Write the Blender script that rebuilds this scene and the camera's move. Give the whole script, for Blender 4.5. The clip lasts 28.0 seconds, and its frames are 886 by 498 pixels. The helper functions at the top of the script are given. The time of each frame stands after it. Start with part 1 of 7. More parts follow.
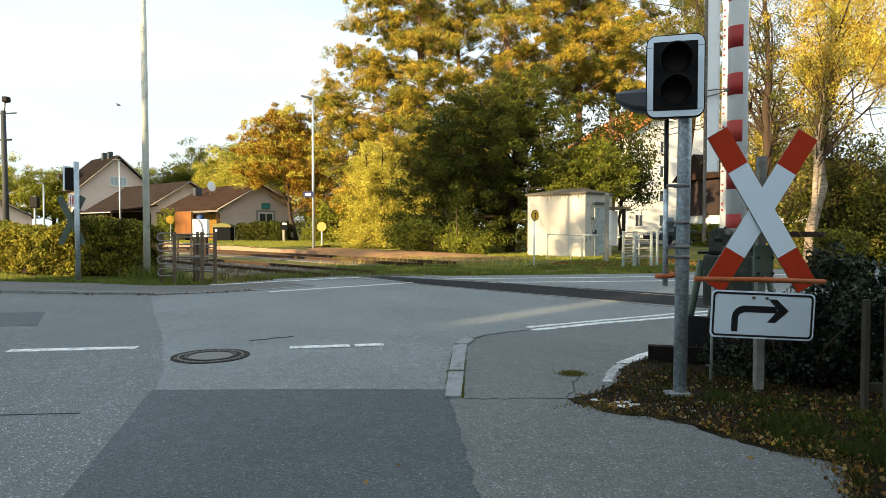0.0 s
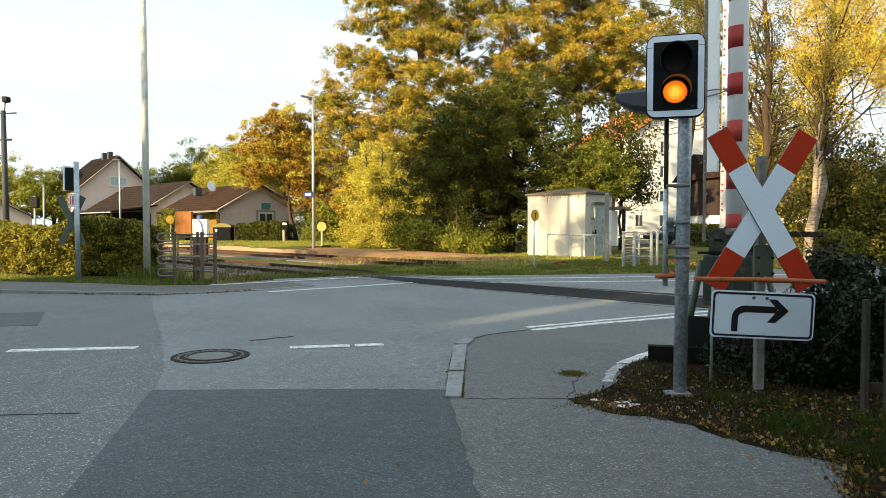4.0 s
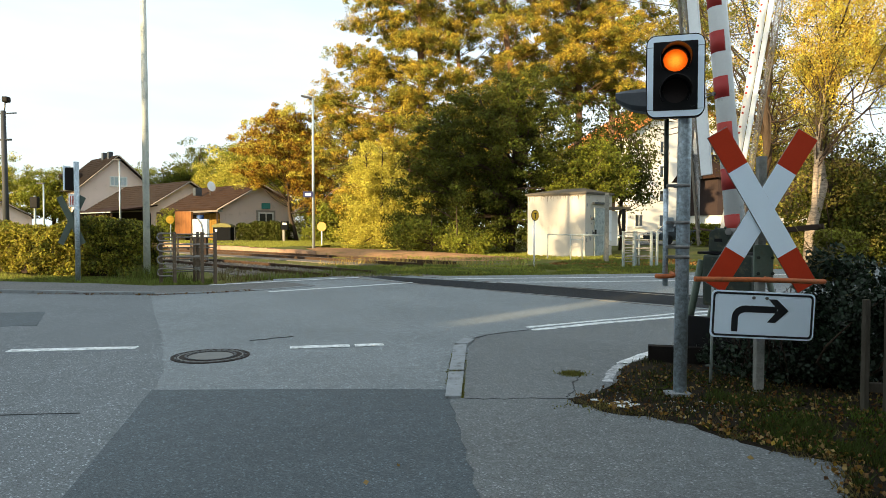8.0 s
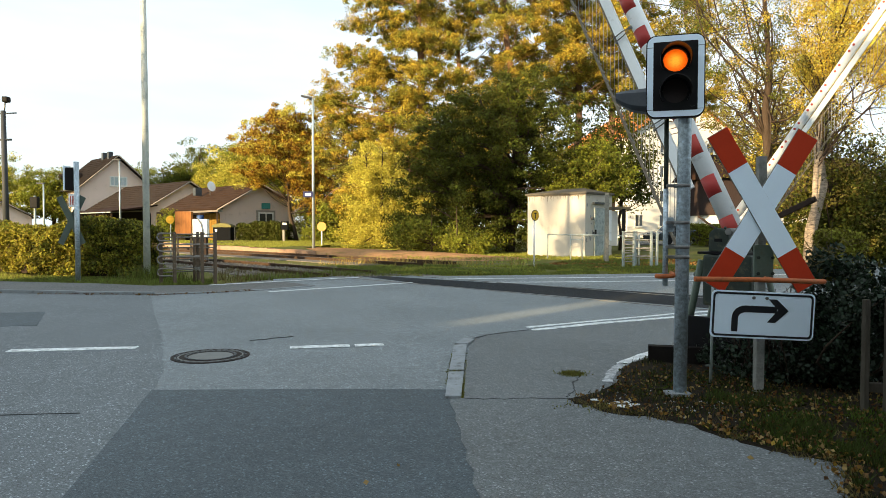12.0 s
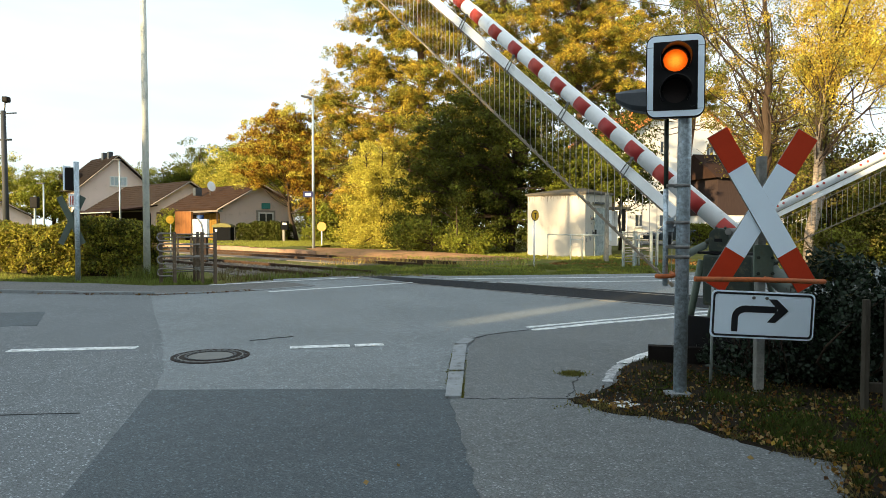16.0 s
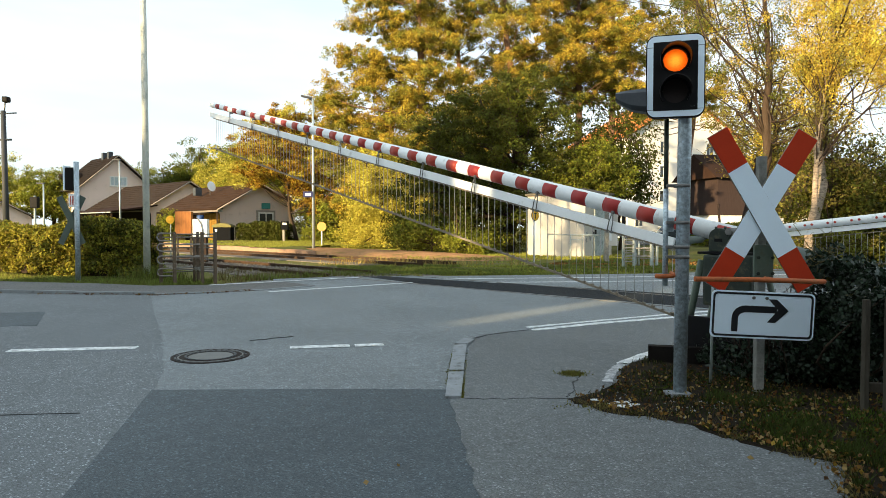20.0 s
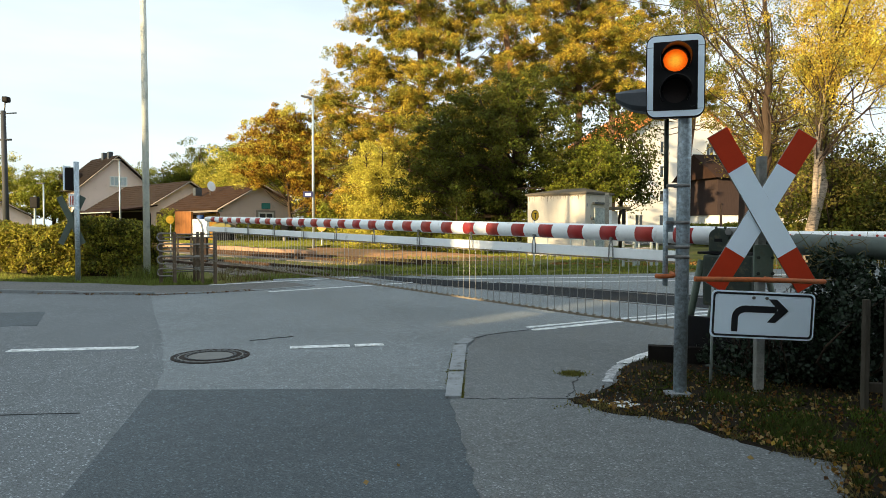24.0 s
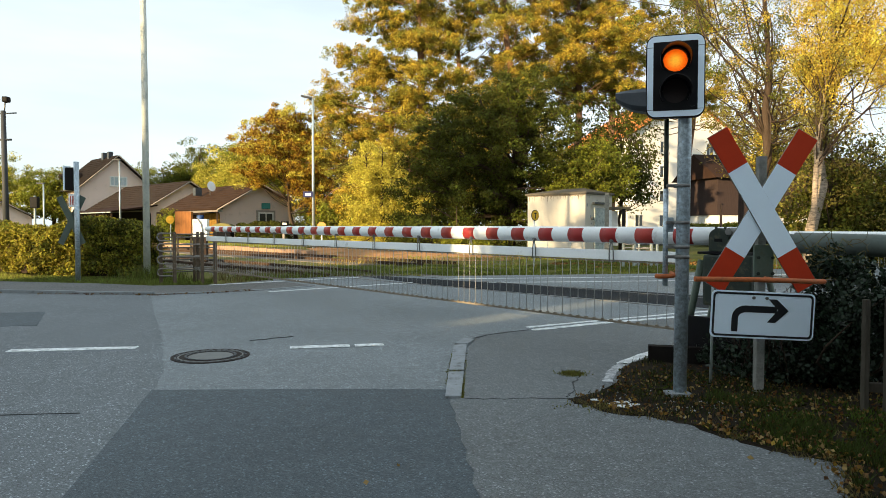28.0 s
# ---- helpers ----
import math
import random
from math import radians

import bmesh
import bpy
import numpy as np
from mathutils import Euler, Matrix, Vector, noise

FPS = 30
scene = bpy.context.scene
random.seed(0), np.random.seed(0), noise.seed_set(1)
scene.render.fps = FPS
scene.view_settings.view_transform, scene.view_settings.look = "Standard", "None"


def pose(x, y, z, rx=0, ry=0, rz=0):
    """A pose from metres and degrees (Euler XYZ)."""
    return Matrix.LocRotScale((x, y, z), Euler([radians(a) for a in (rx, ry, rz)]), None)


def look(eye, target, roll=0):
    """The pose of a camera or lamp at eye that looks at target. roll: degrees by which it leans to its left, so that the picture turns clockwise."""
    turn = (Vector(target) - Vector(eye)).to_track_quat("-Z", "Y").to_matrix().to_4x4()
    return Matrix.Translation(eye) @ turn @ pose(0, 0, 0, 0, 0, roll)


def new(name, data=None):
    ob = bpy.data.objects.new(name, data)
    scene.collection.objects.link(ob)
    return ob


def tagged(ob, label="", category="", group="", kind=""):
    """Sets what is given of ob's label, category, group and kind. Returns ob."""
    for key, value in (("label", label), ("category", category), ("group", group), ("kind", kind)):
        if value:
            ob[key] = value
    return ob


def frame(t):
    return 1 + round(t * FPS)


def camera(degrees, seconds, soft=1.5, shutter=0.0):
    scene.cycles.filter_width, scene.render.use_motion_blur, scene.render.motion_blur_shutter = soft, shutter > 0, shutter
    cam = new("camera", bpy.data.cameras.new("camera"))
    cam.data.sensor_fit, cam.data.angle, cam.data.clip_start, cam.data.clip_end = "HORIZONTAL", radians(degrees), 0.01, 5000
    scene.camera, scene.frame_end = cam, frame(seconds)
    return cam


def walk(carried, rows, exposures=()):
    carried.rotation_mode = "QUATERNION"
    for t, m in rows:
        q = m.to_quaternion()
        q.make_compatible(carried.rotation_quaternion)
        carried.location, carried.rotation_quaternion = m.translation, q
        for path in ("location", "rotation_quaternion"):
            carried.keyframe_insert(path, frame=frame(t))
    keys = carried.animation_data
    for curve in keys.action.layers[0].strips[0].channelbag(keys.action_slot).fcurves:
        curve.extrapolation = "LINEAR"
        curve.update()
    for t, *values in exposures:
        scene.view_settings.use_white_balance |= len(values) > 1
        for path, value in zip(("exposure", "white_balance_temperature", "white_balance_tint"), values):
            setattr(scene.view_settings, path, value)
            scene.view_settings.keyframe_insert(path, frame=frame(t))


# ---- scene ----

# camera: stands still on the pavement, 1.18 m up
cam = camera(66.8, 28.0, soft=0.5)
EYE = (0.0, 0.0, 1.18)
AIM = (0.0, 10.0, 0.861)
walk(cam, [(0.0, look(EYE, AIM)), (28.0, look(EYE, AIM))], [(0.0, 1.33), (20.5, 1.33), (24.0, 1.21), (28.0, 1.20)])

# ---- world, sun, exposure ----
SUN_EL, SUN_AZ = radians(12.0), radians(224.0)   # compass bearing of the sun from +Y towards +X


def make_world():
    w = bpy.data.worlds.new("sky")
    scene.world = w
    w.use_nodes = True
    nt = w.node_tree
    nt.nodes.clear()
    out = nt.nodes.new("ShaderNodeOutputWorld")
    bg = nt.nodes.new("ShaderNodeBackground")
    sky = nt.nodes.new("ShaderNodeTexSky")
    sky.sky_type = "NISHITA"
    sky.sun_disc = False
    sky.sun_elevation = SUN_EL
    sky.sun_rotation = SUN_AZ
    sky.dust_density, sky.air_density, sky.ozone_density = 1.4, 1.0, 1.2
    co = nt.nodes.new("ShaderNodeTexCoord")
    mp = nt.nodes.new("ShaderNodeMapping")
    mp.inputs["Scale"].default_value = (1.0, 1.0, 5.0)
    nz = nt.nodes.new("ShaderNodeTexNoise")
    nz.inputs["Scale"].default_value = 2.2
    nz.inputs["Detail"].default_value = 6
    rp = nt.nodes.new("ShaderNodeValToRGB")
    rp.color_ramp.elements[0].position, rp.color_ramp.elements[0].color = 0.35, (0.58, 0.58, 0.58, 1)
    rp.color_ramp.elements[1].position, rp.color_ramp.elements[1].color = 0.68, (0.8, 0.8, 0.8, 1)
    mx = nt.nodes.new("ShaderNodeMix")
    mx.data_type = "RGBA"
    mx.inputs[7].default_value = (8.0, 9.1, 9.5, 1)      # thin high cloud
    nt.links.new(co.outputs["Generated"], mp.inputs["Vector"])
    nt.links.new(mp.outputs["Vector"], nz.inputs["Vector"])
    nt.links.new(nz.outputs["Fac"], rp.inputs["Fac"])
    nt.links.new(rp.outputs["Color"], mx.inputs["Factor"])
    nt.links.new(sky.outputs["Color"], mx.inputs[6])
    nt.links.new(mx.outputs[2], bg.inputs["Color"])
    bg.inputs["Strength"].default_value = 0.066
    nt.links.new(bg.outputs["Background"], out.inputs["Surface"])


make_world()
sun = new("sun", bpy.data.lights.new("sun", "SUN"))
sun.data.energy, sun.data.angle, sun.data.color = 5.0, radians(0.55), (1.0, 0.745, 0.41)
sun.matrix_world = look((math.sin(SUN_AZ) * 60, math.cos(SUN_AZ) * 60, math.tan(SUN_EL) * 60), (0, 0, 0))
scene.view_settings.exposure = 1.33

# ---- materials ----


def mat(name, col, rough=0.7, metal=0.0, var=0.25, scale=3.0, fine=60.0, bump=0.15, dirt=None, dirt_amount=0.0,
        island=0.0, rand=0.0, trans=0.0, spec=None, streak=None):
    """Procedural surface: broad stains, fine grain, relief, dirt with its own shape, and some difference from piece to piece."""
    m = bpy.data.materials.new(name)
    m.use_nodes = True
    nt = m.node_tree
    bs = nt.nodes["Principled BSDF"]
    L = nt.links.new
    tc = nt.nodes.new("ShaderNodeTexCoord")
    vec = tc.outputs["Object"]
    if streak:
        mp = nt.nodes.new("ShaderNodeMapping")
        mp.inputs["Scale"].default_value = streak
        L(vec, mp.inputs["Vector"])
        vec = mp.outputs["Vector"]
    n1 = nt.nodes.new("ShaderNodeTexNoise")
    n1.inputs["Scale"].default_value, n1.inputs["Detail"].default_value = scale, 5
    n2 = nt.nodes.new("ShaderNodeTexNoise")
    n2.inputs["Scale"].default_value, n2.inputs["Detail"].default_value = fine, 3
    L(vec, n1.inputs["Vector"])
    L(vec, n2.inputs["Vector"])
    mul = nt.nodes.new("ShaderNodeMath")
    mul.operation = "MULTIPLY_ADD"
    L(n1.outputs["Fac"], mul.inputs[0])
    mul.inputs[1].default_value = 2.0 * var
    mul.inputs[2].default_value = 1.0 - var
    mul2 = nt.nodes.new("ShaderNodeMath")
    mul2.operation = "MULTIPLY_ADD"
    L(n2.outputs["Fac"], mul2.inputs[0])
    mul2.inputs[1].default_value = 1.4 * var
    mul2.inputs[2].default_value = 1.0 - 0.7 * var
    val = nt.nodes.new("ShaderNodeMath")
    val.operation = "MULTIPLY"
    L(mul.outputs[0], val.inputs[0])
    L(mul2.outputs[0], val.inputs[1])
    value = val.outputs[0]
    hue = nt.nodes.new("ShaderNodeHueSaturation")
    hue.inputs["Color"].default_value = (*col, 1)
    if island or rand:
        src = nt.nodes.new("ShaderNodeNewGeometry").outputs["Random Per Island"] if island else nt.nodes.new("ShaderNodeObjectInfo").outputs["Random"]
        k = island or rand
        r = nt.nodes.new("ShaderNodeMath")
        r.operation = "MULTIPLY_ADD"
        L(src, r.inputs[0])
        r.inputs[1].default_value, r.inputs[2].default_value = 2 * k, 1 - k
        v2 = nt.nodes.new("ShaderNodeMath")
        v2.operation = "MULTIPLY"
        L(value, v2.inputs[0])
        L(r.outputs[0], v2.inputs[1])
        value = v2.outputs[0]
        h = nt.nodes.new("ShaderNodeMath")
        h.operation = "MULTIPLY_ADD"
        L(src, h.inputs[0])
        h.inputs[1].default_value, h.inputs[2].default_value = 0.10 * k, 0.5 - 0.05 * k
        L(h.outputs[0], hue.inputs["Hue"])
    L(value, hue.inputs["Value"])
    colour = hue.outputs["Color"]
    if dirt:
        n3 = nt.nodes.new("ShaderNodeTexNoise")
        n3.inputs["Scale"].default_value, n3.inputs["Detail"].default_value, n3.inputs["Roughness"].default_value = scale * 2.3, 8, 0.7
        L(vec, n3.inputs["Vector"])
        rp = nt.nodes.new("ShaderNodeValToRGB")
        rp.color_ramp.elements[0].position = 0.62 - 0.3 * dirt_amount
        rp.color_ramp.elements[1].position = 0.80 - 0.2 * dirt_amount
        L(n3.outputs["Fac"], rp.inputs["Fac"])
        mx = nt.nodes.new("ShaderNodeMix")
        mx.data_type = "RGBA"
        L(rp.outputs["Color"], mx.inputs["Factor"])
        L(colour, mx.inputs[6])
        mx.inputs[7].default_value = (*dirt, 1)
        colour = mx.outputs[2]
    L(colour, bs.inputs["Base Color"])
    bs.inputs["Roughness"].default_value = rough
    bs.inputs["Metallic"].default_value = metal
    bs.inputs["Specular IOR Level"].default_value = spec if spec is not None else (0.06 if rough > 0.72 else 0.3)
    if bump:
        b = nt.nodes.new("ShaderNodeBump")
        b.inputs["Strength"].default_value = bump
        b.inputs["Distance"].default_value = 0.01
        L(n2.outputs["Fac"], b.inputs["Height"])
        L(b.outputs["Normal"], bs.inputs["Normal"])
    if trans:
        tr = nt.nodes.new("ShaderNodeBsdfTranslucent")
        L(colour, tr.inputs["Color"])
        ms = nt.nodes.new("ShaderNodeMixShader")
        ms.inputs[0].default_value = trans
        L(bs.outputs[0], ms.inputs[1])
        L(tr.outputs[0], ms.inputs[2])
        L(ms.outputs[0], nt.nodes["Material Output"].inputs["Surface"])
    return m


def asphalt(name, col, flecks=0.5, stain=0.3, spec=0.30):
    """Aged asphalt: aggregate, pale grit, broad patches."""
    m = bpy.data.materials.new(name)
    m.use_nodes = True
    nt = m.node_tree
    bs = nt.nodes["Principled BSDF"]
    L = nt.links.new
    tc = nt.nodes.new("ShaderNodeTexCoord")
    broad = nt.nodes.new("ShaderNodeTexNoise")
    broad.inputs["Scale"].default_value, broad.inputs["Detail"].default_value = 0.6, 6
    mid = nt.nodes.new("ShaderNodeTexNoise")
    mid.inputs["Scale"].default_value, mid.inputs["Detail"].default_value = 9.0, 9
    grit = nt.nodes.new("ShaderNodeTexVoronoi")
    grit.inputs["Scale"].default_value = 120.0
    fine = nt.nodes.new("ShaderNodeTexVoronoi")
    fine.inputs["Scale"].default_value = 330.0
    for n in (broad, mid, grit, fine):
        L(tc.outputs["Object"], n.inputs["Vector"])
    a = nt.nodes.new("ShaderNodeMath")
    a.operation = "MULTIPLY_ADD"
    L(broad.outputs["Fac"], a.inputs[0])
    a.inputs[1].default_value, a.inputs[2].default_value = 2 * stain, 1 - stain
    b = nt.nodes.new("ShaderNodeMath")
    b.operation = "MULTIPLY_ADD"
    L(mid.outputs["Fac"], b.inputs[0])
    b.inputs[1].default_value, b.inputs[2].default_value = 0.5, 0.75
    sep = nt.nodes.new("ShaderNodeSeparateColor")
    L(grit.outputs["Color"], sep.inputs[0])
    g = nt.nodes.new("ShaderNodeValToRGB")
    g.color_ramp.elements[0].position, g.color_ramp.elements[0].color = 0.0, (0.60, 0.60, 0.60, 1)
    g.color_ramp.elements[1].position, g.color_ramp.elements[1].color = 1.0, (1 + 1.6 * flecks,) * 3 + (1,)
    e = g.color_ramp.elements.new(0.9)
    e.color = (1.08, 1.08, 1.08, 1)
    L(sep.outputs[0], g.inputs["Fac"])
    sep2 = nt.nodes.new("ShaderNodeSeparateColor")
    L(fine.outputs["Color"], sep2.inputs[0])
    h = nt.nodes.new("ShaderNodeMath")
    h.operation = "MULTIPLY_ADD"
    L(sep2.outputs[0], h.inputs[0])
    h.inputs[1].default_value, h.inputs[2].default_value = 0.5, 0.75
    bh = nt.nodes.new("ShaderNodeMath")
    bh.operation = "MULTIPLY"
    L(b.outputs[0], bh.inputs[0])
    L(h.outputs[0], bh.inputs[1])
    c = nt.nodes.new("ShaderNodeMath")
    c.operation = "MULTIPLY"
    L(a.outputs[0], c.inputs[0])
    L(bh.outputs[0], c.inputs[1])
    d = nt.nodes.new("ShaderNodeMath")
    d.operation = "MULTIPLY"
    L(c.outputs[0], d.inputs[0])
    L(g.outputs["Color"], d.inputs[1])
    hue = nt.nodes.new("ShaderNodeHueSaturation")
    hue.inputs["Color"].default_value = (*col, 1)
    L(d.outputs[0], hue.inputs["Value"])
    L(hue.outputs["Color"], bs.inputs["Base Color"])
    bs.inputs["Roughness"].default_value = 0.72
    bs.inputs["Specular IOR Level"].default_value = spec
    bp = nt.nodes.new("ShaderNodeBump")
    bp.inputs["Strength"].default_value, bp.inputs["Distance"].default_value = 0.5, 0.006
    L(grit.outputs["Distance"], bp.inputs["Height"])
    L(bp.outputs["Normal"], bs.inputs["Normal"])
    return m


def glow(name, col, strength):
    """A lit signal lens: bright in the middle, ribbed."""
    m = bpy.data.materials.new(name)
    m.use_nodes = True
    nt = m.node_tree
    L = nt.links.new
    bs = nt.nodes["Principled BSDF"]
    tc = nt.nodes.new("ShaderNodeTexCoord")
    ln = nt.nodes.new("ShaderNodeVectorMath")
    ln.operation = "LENGTH"
    L(tc.outputs["Object"], ln.inputs[0])
    wv = nt.nodes.new("ShaderNodeTexNoise")
    mp = nt.nodes.new("ShaderNodeMapping")
    mp.inputs["Scale"].default_value = (22, 22, 90)
    L(tc.outputs["Object"], mp.inputs["Vector"])
    L(mp.outputs["Vector"], wv.inputs["Vector"])
    rp = nt.nodes.new("ShaderNodeValToRGB")
    els = rp.color_ramp.elements
    els[0].position, els[0].color = 0.0, (col[0], min(1, col[1] * 4.2), col[2] * 12, 1)
    els[1].position, els[1].color = 0.090, (col[0] * 0.62, col[1] * 0.32, col[2], 1)
    e = els.new(0.058)
    e.color = (*col, 1)
    L(ln.outputs["Value"], rp.inputs["Fac"])
    mu = nt.nodes.new("ShaderNodeMath")
    mu.operation = "MULTIPLY_ADD"
    L(wv.outputs["Fac"], mu.inputs[0])
    mu.inputs[1].default_value, mu.inputs[2].default_value = strength * 2.9, strength * -0.45
    L(rp.outputs["Color"], bs.inputs["Emission Color"])
    L(mu.outputs[0], bs.inputs["Emission Strength"])
    bs.inputs["Base Color"].default_value = (col[0] * 0.3, col[1] * 0.3, 0.0, 1)
    return m


M_ASPH = asphalt("road_asphalt", (0.182, 0.206, 0.220), 0.7)
M_ASPH_L = asphalt("coarse_asphalt", (0.132, 0.150, 0.162), 1.1)
M_PATCH = asphalt("patch_asphalt", (0.071, 0.090, 0.104), 0.6, 0.35)
M_WALK = asphalt("pavement_asphalt", (0.136, 0.150, 0.156), 0.6)
M_DARK = asphalt("crossing_panel", (0.026, 0.030, 0.035), 0.2, spec=0.06)
M_SIDE = asphalt("far_pavement", (0.118, 0.120, 0.116), 0.4)
M_PAINT = mat("road_paint", (0.72, 0.75, 0.76), 0.7, var=0.15, scale=6, fine=90, dirt=(0.24, 0.25, 0.26), dirt_amount=0.6)
M_PAINT_WORN = mat("worn_road_paint", (0.52, 0.54, 0.56), 0.75, var=0.2, scale=8, fine=90, dirt=(0.17, 0.18, 0.19), dirt_amount=0.85)
M_GRANITE = mat("kerb_stone", (0.235, 0.255, 0.27), 0.8, var=0.3, scale=5, fine=140, bump=0.4, dirt=(0.10, 0.10, 0.09), dirt_amount=0.3, rand=0.15)
M_CRACK = mat("joint_tar", (0.065, 0.068, 0.07), 0.9, var=0.3, bump=0.3)
M_IRON = mat("cast_iron", (0.045, 0.039, 0.036), 0.85, 0.0, var=0.4, scale=20, fine=120, bump=0.5)
M_CONC = mat("concrete_fill", (0.19, 0.195, 0.19), 0.85, var=0.2, scale=8, fine=120, bump=0.3)
M_GRASS = mat("grass_ground", (0.115, 0.118, 0.030), 0.95, var=0.5, scale=0.5, fine=14, bump=0.6, dirt=(0.16, 0.12, 0.07), dirt_amount=0.35)
M_BLADE = mat("grass_blades", (0.125, 0.145, 0.024), 0.7, var=0.2, island=0.7, trans=0.3, bump=0)
# verge grass: far darker copy of the grass, with the corner's shade in it
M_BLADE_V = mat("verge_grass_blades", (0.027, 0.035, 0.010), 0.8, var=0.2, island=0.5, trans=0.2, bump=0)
M_BLADE_J = mat("joint_weed_blades", (0.125, 0.120, 0.030), 0.8, var=0.2, island=0.6, trans=0.2, bump=0)
# yellower, paler copy of the grass for lit lawns: sunlight in the colour
M_BLADE_SUN = mat("sun_toned_lawn_blades", (0.25, 0.255, 0.040), 0.7, var=0.2, island=0.5, trans=0.3, bump=0)
M_BLADE_GOLD = mat("golden_dry_stalks", (0.34, 0.25, 0.08), 0.8, var=0.2, island=0.5, trans=0.3, bump=0)
M_POLE = mat("lichen_spotted_steel_pole", (0.56, 0.58, 0.52), 0.6, 0.1, var=0.3, scale=3, fine=30, bump=0.1, dirt=(0.26, 0.30, 0.29), dirt_amount=0.35)
M_PATH = mat("trodden_brown_soil", (0.36, 0.195, 0.095), 0.95, var=0.6, scale=0.8, fine=14, bump=0.5, dirt=(0.12, 0.11, 0.035), dirt_amount=0.4)
M_BLADE_DRY = mat("dry_grass", (0.13, 0.105, 0.042), 0.8, var=0.2, island=0.4, trans=0.25, bump=0)
M_LITTER_P = mat("pale_dry_leaves", (0.24, 0.155, 0.065), 0.8, var=0.2, island=0.5, trans=0.1, bump=0)
# weeds and soil are coloured dark for the corner's deep shade too
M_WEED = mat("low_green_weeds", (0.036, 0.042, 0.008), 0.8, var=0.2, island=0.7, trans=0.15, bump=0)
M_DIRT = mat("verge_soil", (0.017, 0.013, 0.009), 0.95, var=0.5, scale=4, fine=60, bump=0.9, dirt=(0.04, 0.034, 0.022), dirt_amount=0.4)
M_LITTER = mat("fallen_leaves", (0.12, 0.062, 0.020), 0.8, var=0.2, island=0.6, trans=0.2, bump=0)
M_LEAF_FALL = mat("ochre_fallen_leaves", (0.23, 0.13, 0.028), 0.75, var=0.2, island=0.5, trans=0.1, bump=0)
M_BLADE_T = mat("fresh_verge_blades", (0.046, 0.060, 0.014), 0.75, var=0.2, island=0.5, trans=0.2, bump=0)
M_LITTER_S = mat("orange_brown_leaves", (0.26, 0.13, 0.045), 0.8, var=0.2, island=0.5, trans=0.15, bump=0)
M_PEBBLE = mat("pale_grit", (0.26, 0.26, 0.25), 0.8, var=0.2, island=0.4)
M_BALLAST = mat("track_ballast", (0.19, 0.168, 0.142), 0.9, var=0.5, scale=5, fine=30, bump=1.0, island=0.35)
M_RUSTRAIL = mat("rusty_rail", (0.07, 0.045, 0.030), 0.75, 0.3, var=0.4, scale=4, fine=60, bump=0.3)
M_SLEEPER = mat("sleeper", (0.12, 0.095, 0.075), 0.9, var=0.4, scale=4, fine=40, bump=0.5)
M_GALV = mat("galvanised_steel", (0.42, 0.50, 0.56), 0.42, 0.5, var=0.75, scale=30, fine=55, bump=0.05, dirt=(0.22, 0.25, 0.27), dirt_amount=0.4)
M_GALV_OLD = mat("weathered_galvanised_steel", (0.35, 0.40, 0.40), 0.6, 0.3, var=0.35, scale=2.5, fine=30, bump=0.1, dirt=(0.16, 0.20, 0.20), dirt_amount=0.5)
M_WHITE = mat("white_paint", (0.83, 0.86, 0.87), 0.4, var=0.08, scale=3, fine=50, bump=0.03, dirt=(0.45, 0.46, 0.44), dirt_amount=0.1)
M_REFL = mat("white_reflective_sheet", (0.70, 0.83, 0.95), 0.35, var=0.05, scale=4, fine=200, bump=0.02)
M_RED = mat("red_reflective_sheet", (0.42, 0.040, 0.014), 0.6, var=0.12, spec=0.08, scale=5, fine=90, bump=0.03)
M_REDB = mat("red_boom_foil", (0.36, 0.042, 0.030), 0.45, var=0.15, scale=8, fine=60, bump=0.03, rand=0.1)
M_BLACK = mat("black_plastic", (0.006, 0.006, 0.007), 0.6, var=0.2, bump=0.03, spec=0.12)
M_BLACKP = mat("black_sign_ink", (0.012, 0.013, 0.016), 0.5, var=0.1, bump=0)
M_VISOR = mat("worn_black_visor", (0.014, 0.012, 0.012), 0.45, var=0.2, bump=0.03, spec=0.22)
M_LENS_OFF = mat("unlit_lens", (0.011, 0.003, 0.002), 0.4, var=0.4, scale=60, fine=150, bump=0.5)
M_GREY = mat("dark_grey_housing", (0.05, 0.058, 0.068), 0.5, var=0.25, scale=8, fine=60, bump=0.06)
M_SIGNBACK = mat("sign_back_grey", (0.075, 0.10, 0.085), 0.6, 0.2, var=0.2)
M_GREEN = mat("green_machine_paint", (0.020, 0.030, 0.023), 0.55, var=0.3, scale=6, fine=50, bump=0.12, dirt=(0.10, 0.085, 0.05), dirt_amount=0.3)
M_GREENL = mat("pale_green_paint", (0.085, 0.115, 0.09), 0.6, var=0.25, scale=6, fine=50, bump=0.1, dirt=(0.09, 0.08, 0.05), dirt_amount=0.25)
M_DRUM = mat("grey_green_counterweight", (0.085, 0.105, 0.095), 0.6, var=0.25, scale=4, fine=40, bump=0.12, dirt=(0.10, 0.10, 0.08), dirt_amount=0.3)
M_RUST = mat("orange_rust_paint", (0.42, 0.115, 0.035), 0.7, var=0.3, scale=14, fine=60, bump=0.25, dirt=(0.20, 0.07, 0.03), dirt_amount=0.4)
M_STEEL = mat("dull_steel", (0.17, 0.17, 0.165), 0.5, 0.6, var=0.3, scale=15, fine=60)
M_ROD = mat("galvanised_rod", (0.36, 0.36, 0.35), 0.5, 0.3, var=0.35, scale=15, fine=60, dirt=(0.14, 0.12, 0.10), dirt_amount=0.3)
